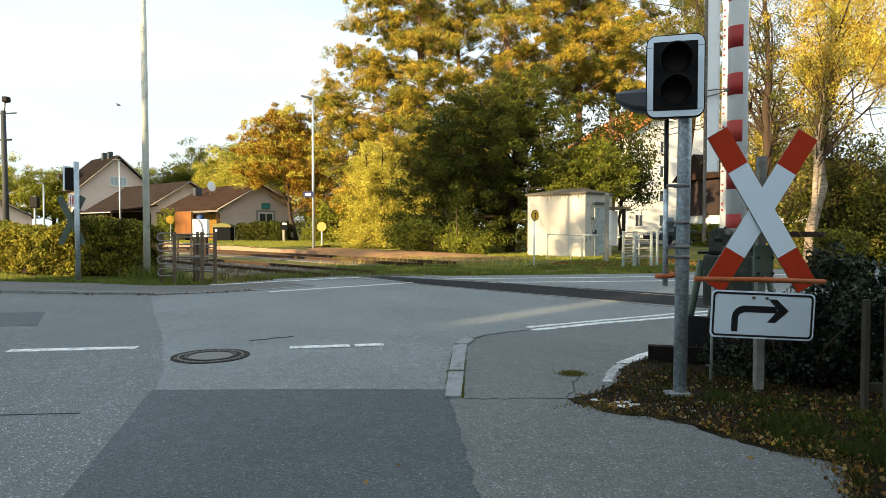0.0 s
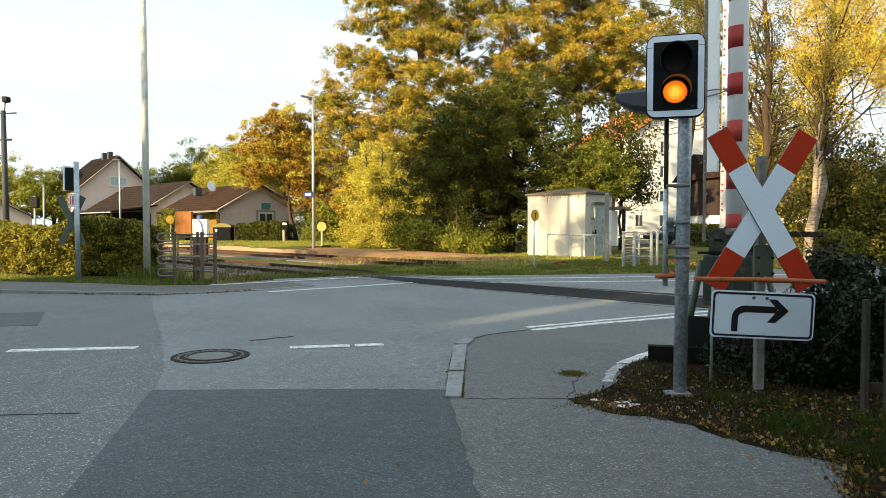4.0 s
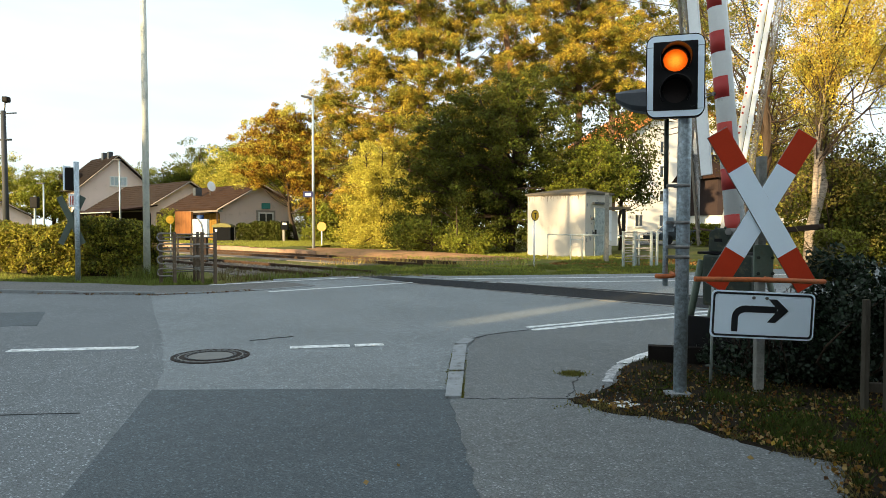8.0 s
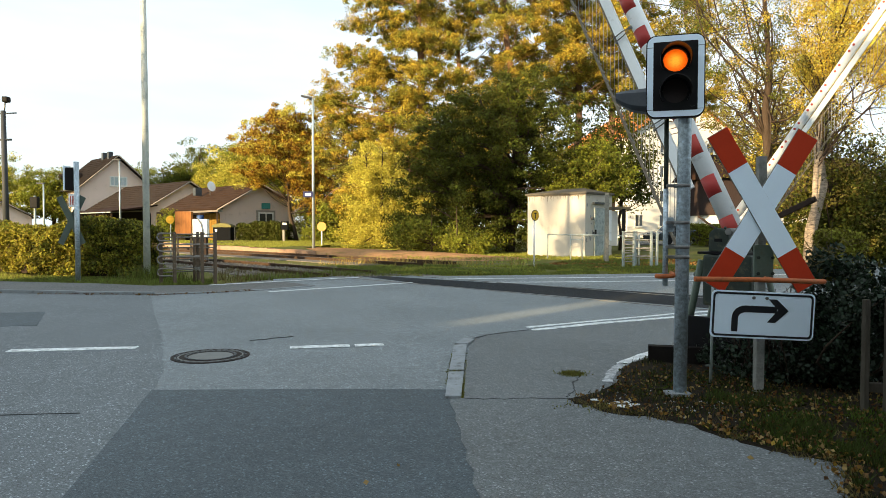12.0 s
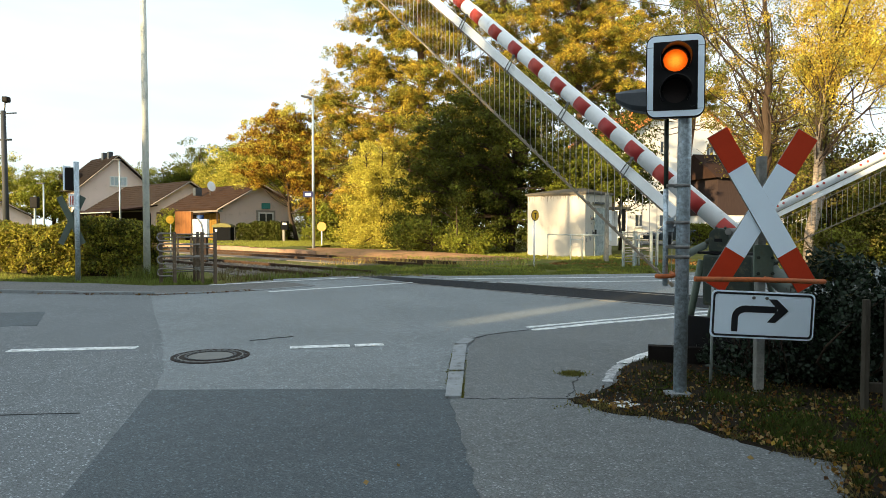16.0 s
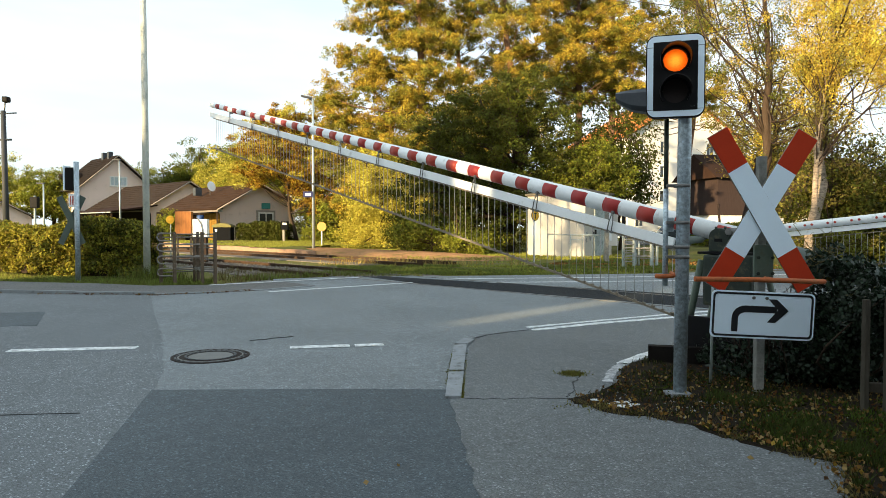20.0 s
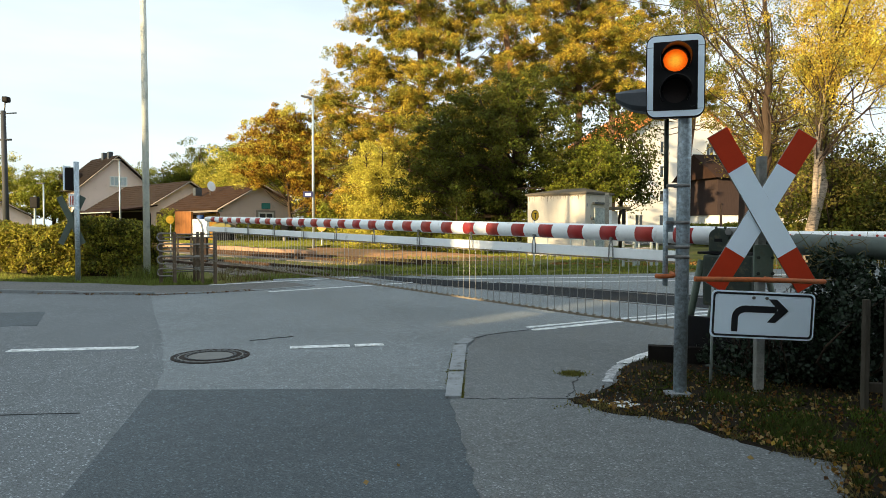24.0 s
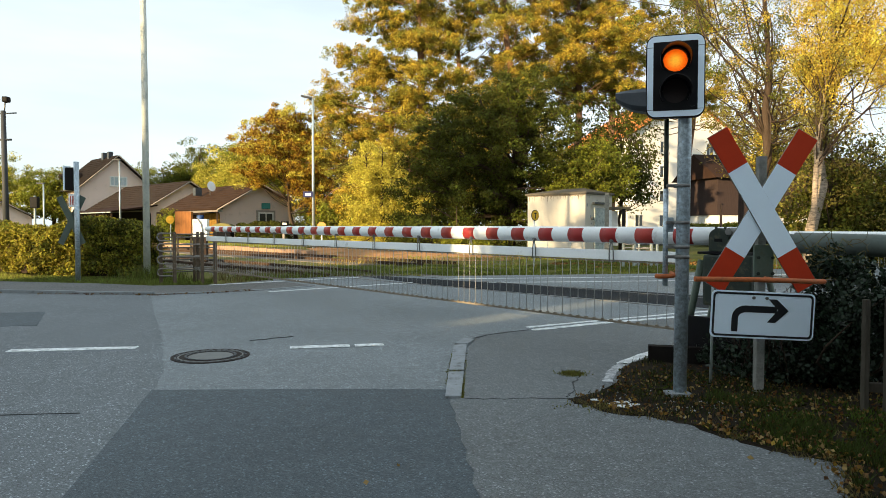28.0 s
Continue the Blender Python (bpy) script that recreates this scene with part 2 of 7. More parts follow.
M_RAIL = mat("rusty_grille_steel", (0.20, 0.17, 0.13), 0.65, 0.3, var=0.35, scale=12, fine=60)
M_WOOD = mat("grey_weathered_wood", (0.085, 0.075, 0.062), 0.85, var=0.35, scale=3, fine=30, bump=0.5, streak=(6, 6, 0.6), rand=0.2)
M_WOODO = mat("orange_wood", (0.32, 0.125, 0.032), 0.6, var=0.6, scale=3, fine=25, bump=0.3, streak=(5, 5, 0.5))
M_TURN = mat("brown_weathered_post", (0.115, 0.085, 0.058), 0.7, 0.2, var=0.4, scale=6, fine=40, bump=0.2)
M_BEAM = mat("black_timber", (0.013, 0.011, 0.010), 0.85, var=0.3, bump=0.3)
M_BARS = mat("worn_tube_steel", (0.20, 0.19, 0.17), 0.6, 0.3, var=0.4, scale=6, fine=40, bump=0.2)
M_BARSL = mat("pale_tube_steel", (0.30, 0.29, 0.27), 0.6, 0.2, var=0.4, scale=6, fine=40, bump=0.2, dirt=(0.20, 0.09, 0.04), dirt_amount=0.4)
M_FENCE = mat("old_dark_fence_wood", (0.078, 0.070, 0.056), 0.85, var=0.35, scale=3, fine=30, bump=0.5, streak=(6, 6, 0.6), rand=0.2)
M_POST = mat("grey_post", (0.22, 0.22, 0.205), 0.85, var=0.3, scale=9, fine=70, bump=0.4, dirt=(0.12, 0.13, 0.11), dirt_amount=0.5)
M_BARK = mat("bark", (0.062, 0.045, 0.033), 0.9, var=0.5, scale=4, fine=25, bump=1.0, streak=(3, 3, 0.7))
M_PINEBARK = mat("pine_bark", (0.20, 0.115, 0.07), 0.9, var=0.5, scale=3, fine=20, bump=1.0, streak=(3, 3, 0.8))
M_BIRCH = mat("birch_bark", (0.36, 0.29, 0.22), 0.8, var=0.2, scale=3, fine=30, bump=0.4, dirt=(0.06, 0.05, 0.045), dirt_amount=0.65, streak=(0.8, 0.8, 3))
def leafmat(name, col, k=0.4, trans=0.25, rough=0.6):
    return mat(name, col, rough, var=0.15, scale=0.4, fine=2.0, bump=0, island=k, trans=trans, spec=0.1)


# golden needles: the warm low sun is put into the base colour
M_LEAF_PINE = leafmat("pine_needles", (0.36, 0.255, 0.034), 0.45, 0.10)
M_LEAF_PINE_G = leafmat("green_pine_needles", (0.205, 0.190, 0.028), 0.45, 0.10)
M_LEAF_DARK = leafmat("dark_green_leaves", (0.062, 0.068, 0.010), 0.6, 0.16)
M_LEAF_YG = leafmat("yellow_green_leaves", (0.45, 0.40, 0.065), 0.35)
M_LEAF_LIME = leafmat("fresh_green_leaves", (0.175, 0.185, 0.022), 0.45)
M_LEAF_MID = leafmat("mid_green_leaves", (0.098, 0.112, 0.016), 0.5)
# brighter copy of the hedge leaves, with sunlight put into the colour
M_LEAF_HEDGE_LIT = leafmat("sun_bright_hedge_leaves", (0.27, 0.235, 0.03), 0.45)
M_LEAF_ORANGE = leafmat("rust_orange_leaves", (0.29, 0.165, 0.022), 0.75)
M_LEAF_GOLD = leafmat("golden_birch_leaves", (0.47, 0.345, 0.05), 0.45, 0.3)
M_LEAF_HEDGE = leafmat("hedge_leaves", (0.165, 0.155, 0.022), 0.6)
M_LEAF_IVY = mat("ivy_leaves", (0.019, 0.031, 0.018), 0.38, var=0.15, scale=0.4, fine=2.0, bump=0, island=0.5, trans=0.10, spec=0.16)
M_LEAF_MIX = leafmat("autumn_mixed_leaves", (0.17, 0.145, 0.035), 0.6)
M_PLASTER = mat("cream_plaster", (0.74, 0.60, 0.53), 0.9, var=0.1, scale=0.5, fine=12, bump=0.1, dirt=(0.42, 0.33, 0.28), dirt_amount=0.15)
M_PLASTERW = mat("white_plaster", (0.74, 0.73, 0.70), 0.9, var=0.08, scale=0.4, fine=12, bump=0.1)
M_HUT = mat("whitewashed_concrete", (0.50, 0.48, 0.43), 0.9, var=0.12, scale=1.2, fine=20, bump=0.15, dirt=(0.42, 0.40, 0.34), dirt_amount=0.2)
M_HUTSTREAK = mat("black_water_streak", (0.20, 0.175, 0.14), 0.9, var=0.4, scale=3, fine=20)
M_HUTPEEL = mat("bare_blue_grey_plaster", (0.27, 0.28, 0.29), 0.9, var=0.3, scale=8, fine=40)
M_HUTROOF = mat("mossy_concrete_roof", (0.105, 0.095, 0.08), 0.95, var=0.45, scale=2, fine=20, bump=0.5, dirt=(0.10, 0.09, 0.05), dirt_amount=0.4)
M_TILE = mat("brown_roof_tile", (0.036, 0.0205, 0.0145), 0.85, var=0.35, scale=1, fine=9, bump=0.4, rand=0.15)
# station house tile: darker copy, the slope's shade is put into the colour
M_TILED = mat("shade_dark_roof_tile", (0.017, 0.013, 0.011), 0.85, var=0.35, scale=1, fine=9, bump=0.4, rand=0.15)
M_OCHRE = mat("ochre_boards", (0.34, 0.20, 0.045), 0.8, var=0.3, scale=2, fine=20, bump=0.3, streak=(5, 5, 0.5))
M_BARREL = mat("blue_plastic", (0.03, 0.075, 0.22), 0.5, var=0.15)
M_STONE = mat("grey_stone_surround", (0.33, 0.30, 0.27), 0.85, var=0.2, scale=3, fine=30, bump=0.2)
M_MAST = mat("dark_grey_mast", (0.045, 0.05, 0.055), 0.7, var=0.3, scale=3, fine=30)
M_OLIVE = mat("olive_bin_lid", (0.17, 0.155, 0.045), 0.6, var=0.2)
M_TILEW = mat("grey_brown_roof_tile", (0.026, 0.019, 0.016), 0.85, var=0.35, scale=1, fine=9, bump=0.4, rand=0.15)
M_TILER = mat("orange_roof_tile", (0.55, 0.19, 0.07), 0.85, var=0.2, scale=1, fine=9, bump=0.4, rand=0.15)
M_TRIMB = mat("dark_timber", (0.050, 0.035, 0.028), 0.8, var=0.3, bump=0.2)
M_BARN = mat("dark_barn_boards", (0.045, 0.032, 0.030), 0.85, var=0.3, streak=(4, 4, 0.5))
M_GLASS = mat("window_glass", (0.030, 0.038, 0.045), 0.08, var=0.2, bump=0.02, spec=0.8)
M_FRAME = mat("white_window_frame", (0.70, 0.70, 0.68), 0.6, var=0.1)
M_PLATFORM = mat("platform_edge_concrete", (0.34, 0.22, 0.145), 0.9, var=0.35, scale=1.2, fine=14, bump=0.4, dirt=(0.16, 0.12, 0.09), dirt_amount=0.4)
M_GRAVEL = mat("platform_gravel", (0.36, 0.27, 0.19), 0.95, var=0.35, scale=0.6, fine=20, bump=0.5)
M_YELLOW = mat("yellow_sign_face", (0.62, 0.36, 0.02), 0.5, var=0.1)
M_YELLOWP = mat("pale_yellow_disc", (0.56, 0.29, 0.085), 0.5, var=0.1)
M_BLUE = mat("dark_blue_sign", (0.020, 0.028, 0.10), 0.5, var=0.1)
M_TEAL = mat("teal_sign", (0.05, 0.26, 0.25), 0.5, var=0.1)
M_CAR = mat("dark_blue_car_paint", (0.035, 0.045, 0.060), 0.25, 0.3, var=0.1, bump=0)
M_CARS = mat("silver_car_paint", (0.42, 0.44, 0.46), 0.25, 0.4, var=0.1, bump=0)
M_TYRE = mat("tyre_rubber", (0.02, 0.02, 0.02), 0.85, var=0.2)
M_BIN = mat("black_bin_plastic", (0.006, 0.007, 0.009), 0.6, var=0.2, spec=0.05)
M_BINY = mat("yellow_bin_lid", (0.50, 0.44, 0.04), 0.6, var=0.15)
M_HOUSE = mat("plain_render", (0.55, 0.52, 0.48), 0.9, var=0.1, scale=0.5, fine=10)

# ---- small builders ----


def obj(name, verts, faces, material, parent=None, label=""):
    me = bpy.data.meshes.new(name)
    me.from_pydata([tuple(v) for v in verts], [], [tuple(f) for f in faces])
    me.materials.append(material)
    ob = new(name, me)
    if parent:
        ob.parent = parent
    return tagged(ob, label)


def part(name, bm, material, parent=None, label="", smooth=False):
    me = bpy.data.meshes.new(name)
    bm.normal_update()
    bm.to_mesh(me)
    bm.free()
    me.materials.append(material)
    if smooth:
        me.polygons.foreach_set("use_smooth", [True] * len(me.polygons))
    ob = new(name, me)
    if parent:
        ob.parent = parent
    return tagged(ob, label)


def thing(name, at, label, category, group="", kind=""):
    ob = new(name)
    ob.empty_display_size = 0.2
    ob.matrix_basis = at
    return tagged(ob, label, category, group, kind)


def share(ob, name, parent, m, label=""):
    """Another piece on the same mesh."""
    o = new(name, ob.data)
    o.parent = parent
    o.matrix_basis = m
    return tagged(o, label)


def box(bm, c, s, m=None, bevel=0.0):
    """A box of size s about c, with broken edges."""
    mm = Matrix.Translation(c) @ (m or Matrix()) @ Matrix.Diagonal((*s, 1))
    v = bmesh.ops.create_cube(bm, size=1, matrix=mm)["verts"]
    if bevel:
        es = list({e for x in v for e in x.link_edges})
        bmesh.ops.bevel(bm, geom=es, offset=bevel, segments=2, affect="EDGES", profile=0.6)
    return bm


def boxm(c, s, m=None, bevel=0.0):
    return box(bmesh.new(), c, s, m, bevel)


def tube(bm, pts, radii, n=10, cap=True):
    """A round bar along pts."""
    rings = []
    for i, p in enumerate(pts):
        p = Vector(p)
        a = Vector(pts[max(i - 1, 0)])
        b = Vector(pts[min(i + 1, len(pts) - 1)])
        d = (b - a).normalized()
        u = d.cross(Vector((0, 0, 1)) if abs(d.z) < 0.9 else Vector((1, 0, 0))).normalized()
        w = d.cross(u)
        r = radii[i] if isinstance(radii, (list, tuple)) else radii
        rings.append([bm.verts.new(p + (u * math.cos(2 * math.pi * k / n) + w * math.sin(2 * math.pi * k / n)) * r) for k in range(n)])
    for r0, r1 in zip(rings, rings[1:]):
        for k in range(n):
            f = bm.faces.new((r0[k], r0[(k + 1) % n], r1[(k + 1) % n], r1[k]))
            f.smooth = True
    if cap:
        bm.faces.new(rings[0][::-1])
        bm.faces.new(rings[-1])
    return bm


def tubem(pts, radii, n=10):
    return tube(bmesh.new(), pts, radii, n)


def prism(bm, poly, z0, z1):
    """A flat plate of the outline poly (x, y) from z0 to z1."""
    lo = [bm.verts.new((x, y, z0)) for x, y in poly]
    hi = [bm.verts.new((x, y, z1)) for x, y in poly]
    n = len(poly)
    bm.faces.new(hi)
    bm.faces.new(lo[::-1])
    for i in range(n):
        bm.faces.new((lo[i], lo[(i + 1) % n], hi[(i + 1) % n], hi[i]))
    bmesh.ops.recalc_face_normals(bm, faces=bm.faces)
    return bm


def plate(poly, y0, y1):
    """An upright plate of the outline poly (x, z) from y0 to y1."""
    bm = prism(bmesh.new(), poly, 0, 1)
    for v in bm.verts:
        x, z, t = v.co
        v.co = (x, y0 + (y1 - y0) * t, z)
    bmesh.ops.recalc_face_normals(bm, faces=bm.faces)
    return bm


def rounded(w, h, r, n=5):
    """The outline of a rectangle w x h with round corners."""
    out = []
    for cx, cy, a in ((w / 2 - r, h / 2 - r, 0), (-w / 2 + r, h / 2 - r, 90), (-w / 2 + r, -h / 2 + r, 180), (w / 2 - r, -h / 2 + r, 270)):
        for k in range(n + 1):
            b = radians(a + 90 * k / n)
            out.append((cx + r * math.cos(b), cy + r * math.sin(b)))
    return out


def ring_plate(outer, inner, y0, y1):
    """An upright frame between two outlines with as many points each."""
    bm = bmesh.new()
    n = len(outer)
    vs = [[bm.verts.new((x, y, z)) for x, z in o] for o in (outer, inner) for y in (y0, y1)]
    of, ob_, inf, inb = vs
    for i in range(n):
        j = (i + 1) % n
        bm.faces.new((of[i], of[j], inf[j], inf[i]))
        bm.faces.new((ob_[i], inb[i], inb[j], ob_[j]))
        bm.faces.new((of[i], ob_[i], ob_[j], of[j]))
        bm.faces.new((inf[i], inf[j], inb[j], inb[i]))
    bmesh.ops.recalc_face_normals(bm, faces=bm.faces)
    return bm


def circle(r, n=32, cx=0, cz=0):
    return [(cx + r * math.cos(2 * math.pi * k / n), cz + r * math.sin(2 * math.pi * k / n)) for k in range(n)]


def strip(pts, w):
    """The outline of a band of width w along pts."""
    left, right = [], []
    for i, p in enumerate(pts):
        a, b = Vector(pts[max(i - 1, 0)]), Vector(pts[min(i + 1, len(pts) - 1)])
        d = (b - a).normalized()
        nn = Vector((-d.y, d.x)) * w / 2
        left.append(tuple(Vector(p) + nn))
        right.append(tuple(Vector(p) - nn))
    return left + right[::-1]


def band(bm, pts, w, z0, z1):
    o = strip(pts, w)
    n = len(pts)
    for i in range(n - 1):
        prism(bm, [o[i], o[i + 1], o[2 * n - 2 - i], o[2 * n - 1 - i]], z0, z1)
    bmesh.ops.remove_doubles(bm, verts=bm.verts, dist=0.0005)
    return bm


def fast(name, verts, faces, material, parent=None, label="", smooth=False):
    """A mesh from arrays: verts (n, 3), faces (m, 3 or 4)."""
    verts, faces = np.asarray(verts, float), np.asarray(faces, int)
    me = bpy.data.meshes.new(name)
    k = faces.shape[1]
    me.vertices.add(len(verts))
    me.vertices.foreach_set("co", verts.ravel())
    me.loops.add(faces.size)
    me.loops.foreach_set("vertex_index", faces.ravel())
    me.polygons.add(len(faces))
    me.polygons.foreach_set("loop_start", np.arange(0, faces.size, k))
    me.update(calc_edges=True)
    me.materials.append(material)
    ob = new(name, me)
    if parent:
        ob.parent = parent
    return tagged(ob, label)


def leaf_cloud(rng, centres, spread, per, size, flat=0.7, aspect=0.55, droop=0.0):
    """Small folded leaves strewn about the given centres; spread is one radius per centre."""
    n = len(centres) * per
    c = np.repeat(np.asarray(centres, float), per, 0)
    s = np.repeat(np.asarray(spread, float), per)
    g = rng.normal(size=(n, 3))
    g /= np.linalg.norm(g, axis=1, keepdims=True) + 1e-9
    g *= (rng.random((n, 1)) ** 0.45)
    pos = c + g * s[:, None] * np.array([1, 1, flat])
    pos[:, 2] -= droop * rng.random(n) * s
    d = rng.normal(size=(n, 3))
    d[:, 2] -= 0.25 + droop
    d /= np.linalg.norm(d, axis=1, keepdims=True)
    up = g * 1.3 + rng.normal(size=(n, 3)) * 0.5
    side = np.cross(d, up)
    side /= np.linalg.norm(side, axis=1, keepdims=True) + 1e-9
    nrm = np.cross(side, d)
    ln = size * (0.6 + 0.8 * rng.random((n, 1)))
    w = ln * aspect * 0.5
    v = np.empty((n, 4, 3))
    v[:, 0] = pos - d * ln * 0.5
    v[:, 1] = pos + side * w + nrm * w * 0.25
    v[:, 2] = pos + d * ln * 0.5
    v[:, 3] = pos - side * w + nrm * w * 0.25
    return v.reshape(-1, 3), np.arange(n * 4).reshape(-1, 4)


def ellipsoid_points(rng, blobs, n, shell=0.5):
    """Points inside a set of ellipsoids ((centre), (radii)), mostly near their skins."""
    vol = np.array([b[1][0] * b[1][1] * b[1][2] for b in blobs]) ** 0.75
    pick = rng.choice(len(blobs), n, p=vol / vol.sum())
    g = rng.normal(size=(n, 3))
    g /= np.linalg.norm(g, axis=1, keepdims=True)
    r = 1 - (1 - shell) * rng.random((n, 1)) ** 1.4 * 1.6
    g *= np.clip(r, 0.1, 1.05)
    cs = np.array([b[0] for b in blobs])[pick]
    rs = np.array([b[1] for b in blobs])[pick]
    return cs + g * rs


def limb(bm, p0, p1, r0, r1, rng, n=6, bow=0.12, steps=5):
    p0, p1 = np.array(p0, float), np.array(p1, float)
    ln = np.linalg.norm(p1 - p0)
    off = rng.normal(size=3) * ln * bow
    pts, rad = [], []
    for k in range(steps + 1):
        t = k / steps
        p = p0 + (p1 - p0) * t + off * math.sin(math.pi * t) + rng.normal(size=3) * ln * 0.006
        if k == 0:
            p = p0
        pts.append(tuple(p))
        rad.append(r0 + (r1 - r0) * t)
    tube(bm, pts, rad, n)
    return pts


def tree(name, at, height, trunk_r, blobs, clumps, per, size, leaf, bark, label, seed, category="tree", spread=0.5, flat=0.75, limbs=40,
         lean=(0, 0), split=0.35, droop=0.0, aspect=0.55, group="", fork=1, shell=0.55, twig=None, limb_k=0.45, bow=0.12, side=0):
    """Tapered trunk, limbs that run out to the clumps, and a crown of single leaves in clumps with gaps between."""
    rng = np.random.default_rng(seed)
    t = thing(name, Matrix.Translation(at), label, category, group)
    pts = ellipsoid_points(rng, blobs, clumps, shell)
    pts = pts[pts[:, 2] > 0.15]
    sp = spread * (0.55 + 0.9 * rng.random(len(pts)))
    bm = bmesh.new()
    tops = []
    for k in range(fork):
        ang = 6.28 * k / max(fork, 1) + rng.random()
        fx = lean[0] + (0.16 * height * math.cos(ang) if fork > 1 else 0)
        fy = lean[1] + (0.16 * height * math.sin(ang) if fork > 1 else 0)
        tops.append(limb(bm, (0, 0, -0.1), (fx, fy, height * 0.9), trunk_r, trunk_r * 0.15, rng, 9, 0.03, 9))
    part("trunk", bm, bark, t)
    bm = bmesh.new()
    order = rng.permutation(len(pts))[:limbs]
    for i in order:
        tk = tops[i % len(tops)]
        z = pts[i, 2] * (1 - split * (0.35 + 0.5 * rng.random())) - 0.2
        z = max(z, 0.2 * height)
        j = int(np.clip(np.searchsorted([q[2] for q in tk], z), 1, len(tk) - 2))
        g = float(np.clip((z - tk[j - 1][2]) / max(tk[j][2] - tk[j - 1][2], 1e-3), 0, 1))
        root = np.array(tk[j - 1]) * (1 - g) + np.array(tk[j]) * g
        r = trunk_r * (1 - (j - 1 + g) / len(tk)) * limb_k + 0.010
        way = limb(bm, root, pts[i], r, 0.010, rng, 5, bow, 7)
        for _ in range(side):
            k0 = rng.integers(2, 6)
            tip = np.array(way[k0]) + rng.normal(size=3) * np.linalg.norm(pts[i] - root) * 0.22
            limb(bm, way[k0], tip, r * 0.45, 0.006, rng, 4, 0.15, 4)
    if limbs:
        tagged(part("branchwork", bm, twig or bark, t), kind="stuff")
    leaves = leaf if isinstance(leaf, (list, tuple)) else [leaf]
    pick = rng.integers(0, len(leaves), len(pts))
    for k, lf in enumerate(leaves):
        v, f = leaf_cloud(rng, pts[pick == k], sp[pick == k], per, size, flat, aspect, droop)
        v[:, 2] = np.maximum(v[:, 2], 0.02)
        fast("crown", v, f, lf, t)
    return t


# ---- ground, roads ----
DIRX, DIRY = -0.667, 0.745            # along the barrier, away from the machine


def flat(name, poly, z0, z1, material, label, category, kind="structure"):
    ob = part(name, prism(bmesh.new(), poly, z0, z1), material)
    return tagged(ob, label, category, "", kind)


def make_ground():
    g = 40
    xs = np.linspace(-1, 1, g + 1)
    c = np.sign(xs) * np.abs(xs) ** 3 * 1500
    vv = [(x, y + 20, -0.06) for y in c for x in c]
    ff = [(j * (g + 1) + i, j * (g + 1) + i + 1, (j + 1) * (g + 1) + i + 1, (j + 1) * (g + 1) + i) for j in range(g) for i in range(g)]
    ob = obj("ground", vv, ff, M_GRASS)
    tagged(ob, "green and brown autumn grass ground", "ground", "", "structure")
    road = [(-60, -14), (60, -14), (60, 4.4), (9, 9.0), (12.5, 16.7), (60, 22), (60, 31), (9, 19.0), (6.0, 17.35), (0.2, 16.35),
            (-2.5, 16.15), (-3.9, 15.4), (-3.2, 12.75), (-4.1, 12.08), (-5.06, 11.68), (-6.54, 11.87), (-7.98, 12.08), (-60, 15)]
    flat("road", road, -0.2, 0.0, M_ASPH, "grey aged asphalt road surface", "road")
    flat("road_patch", [(-2.11, 4.83), (-1.2, 4.85), (-0.4, 4.86), (0.02, 4.84), (0.3, 4.8), (0.3, 3.0), (0.3, 1.2), (-1.3, 0.8), (-1.66, 2.9)],
         0.0, 0.006, M_PATCH, "darker asphalt repair patch in the road", "road patch")
    flat("road_section", [(-5.06, 11.6), (-3.83, 8.9), (-3.2, 7.6), (-2.71, 6.47), (-2.3, 5.5), (-2.1, 4.84), (-1.66, 2.9), (-1.3, 0.8), (-14, 0.8), (-14, 12.3), (-7.98, 12.0), (-6.54, 11.78)], 0.0, 0.003, M_ASPH_L, "paler coarse asphalt section of the road", "road")
    flat("road_patch", [(-7.3, 9.0), (-5.54, 9.33), (-4.88, 8.04), (-7.0, 7.6)], 0.0, 0.006, M_PATCH, "small darker asphalt repair patch", "road patch")
    walkpoly = [(0.14, 4.57), (0.18, 5.39), (0.26, 6.6), (0.34, 6.98), (0.50, 7.25), (0.75, 7.46), (1.03, 7.62), (2.2, 8.30), (3.6, 9.1), (5, 9.6), (5, 4.5), (3.0, 0.0), (0.2, 0.0), (0.21, 2.3), (0.16, 2.9), (0.135, 3.05), (0.15, 3.2), (0.115, 3.35), (0.125, 3.5), (0.10, 3.66), (0.105, 3.85), (0.075, 4.05), (0.08, 4.2), (0.05, 4.4), (0.045, 4.54)]
    flat("pavement", walkpoly, -0.1, 0.012, M_WALK, "grey gritty asphalt pavement at the corner", "pavement")
    far_walk = [(-60, 18), (-9.26, 14.1), (-7.0, 13.58), (-5.78, 13.3), (-4.75, 13.75), (-3.9, 15.0), (-2.6, 13.6), (-3.35, 12.85), (-4.2, 12.2), (-5.06, 11.82), (-6.54, 12.0), (-7.98, 12.2), (-60, 15.12)]

    def walk_top(x):
        return 0.006 + 0.044 * min(max((-4.6 - x) / 2.2, 0.0), 1.0)
    bm = prism(bmesh.new(), far_walk, -0.1, 0.05)
    bmesh.ops.triangulate(bm, faces=[f for f in bm.faces if len(f.verts) > 4])
    for v in bm.verts:
        if v.co.z > 0:
            v.co.z = walk_top(v.co.x)
    tagged(part("pavement", bm, M_SIDE), "narrow asphalt pavement running out flush before the crossing", "pavement", "", "structure")
    k = thing("kerb", Matrix(), "low grey stone kerb along the far pavement", "kerb", "", "structure")
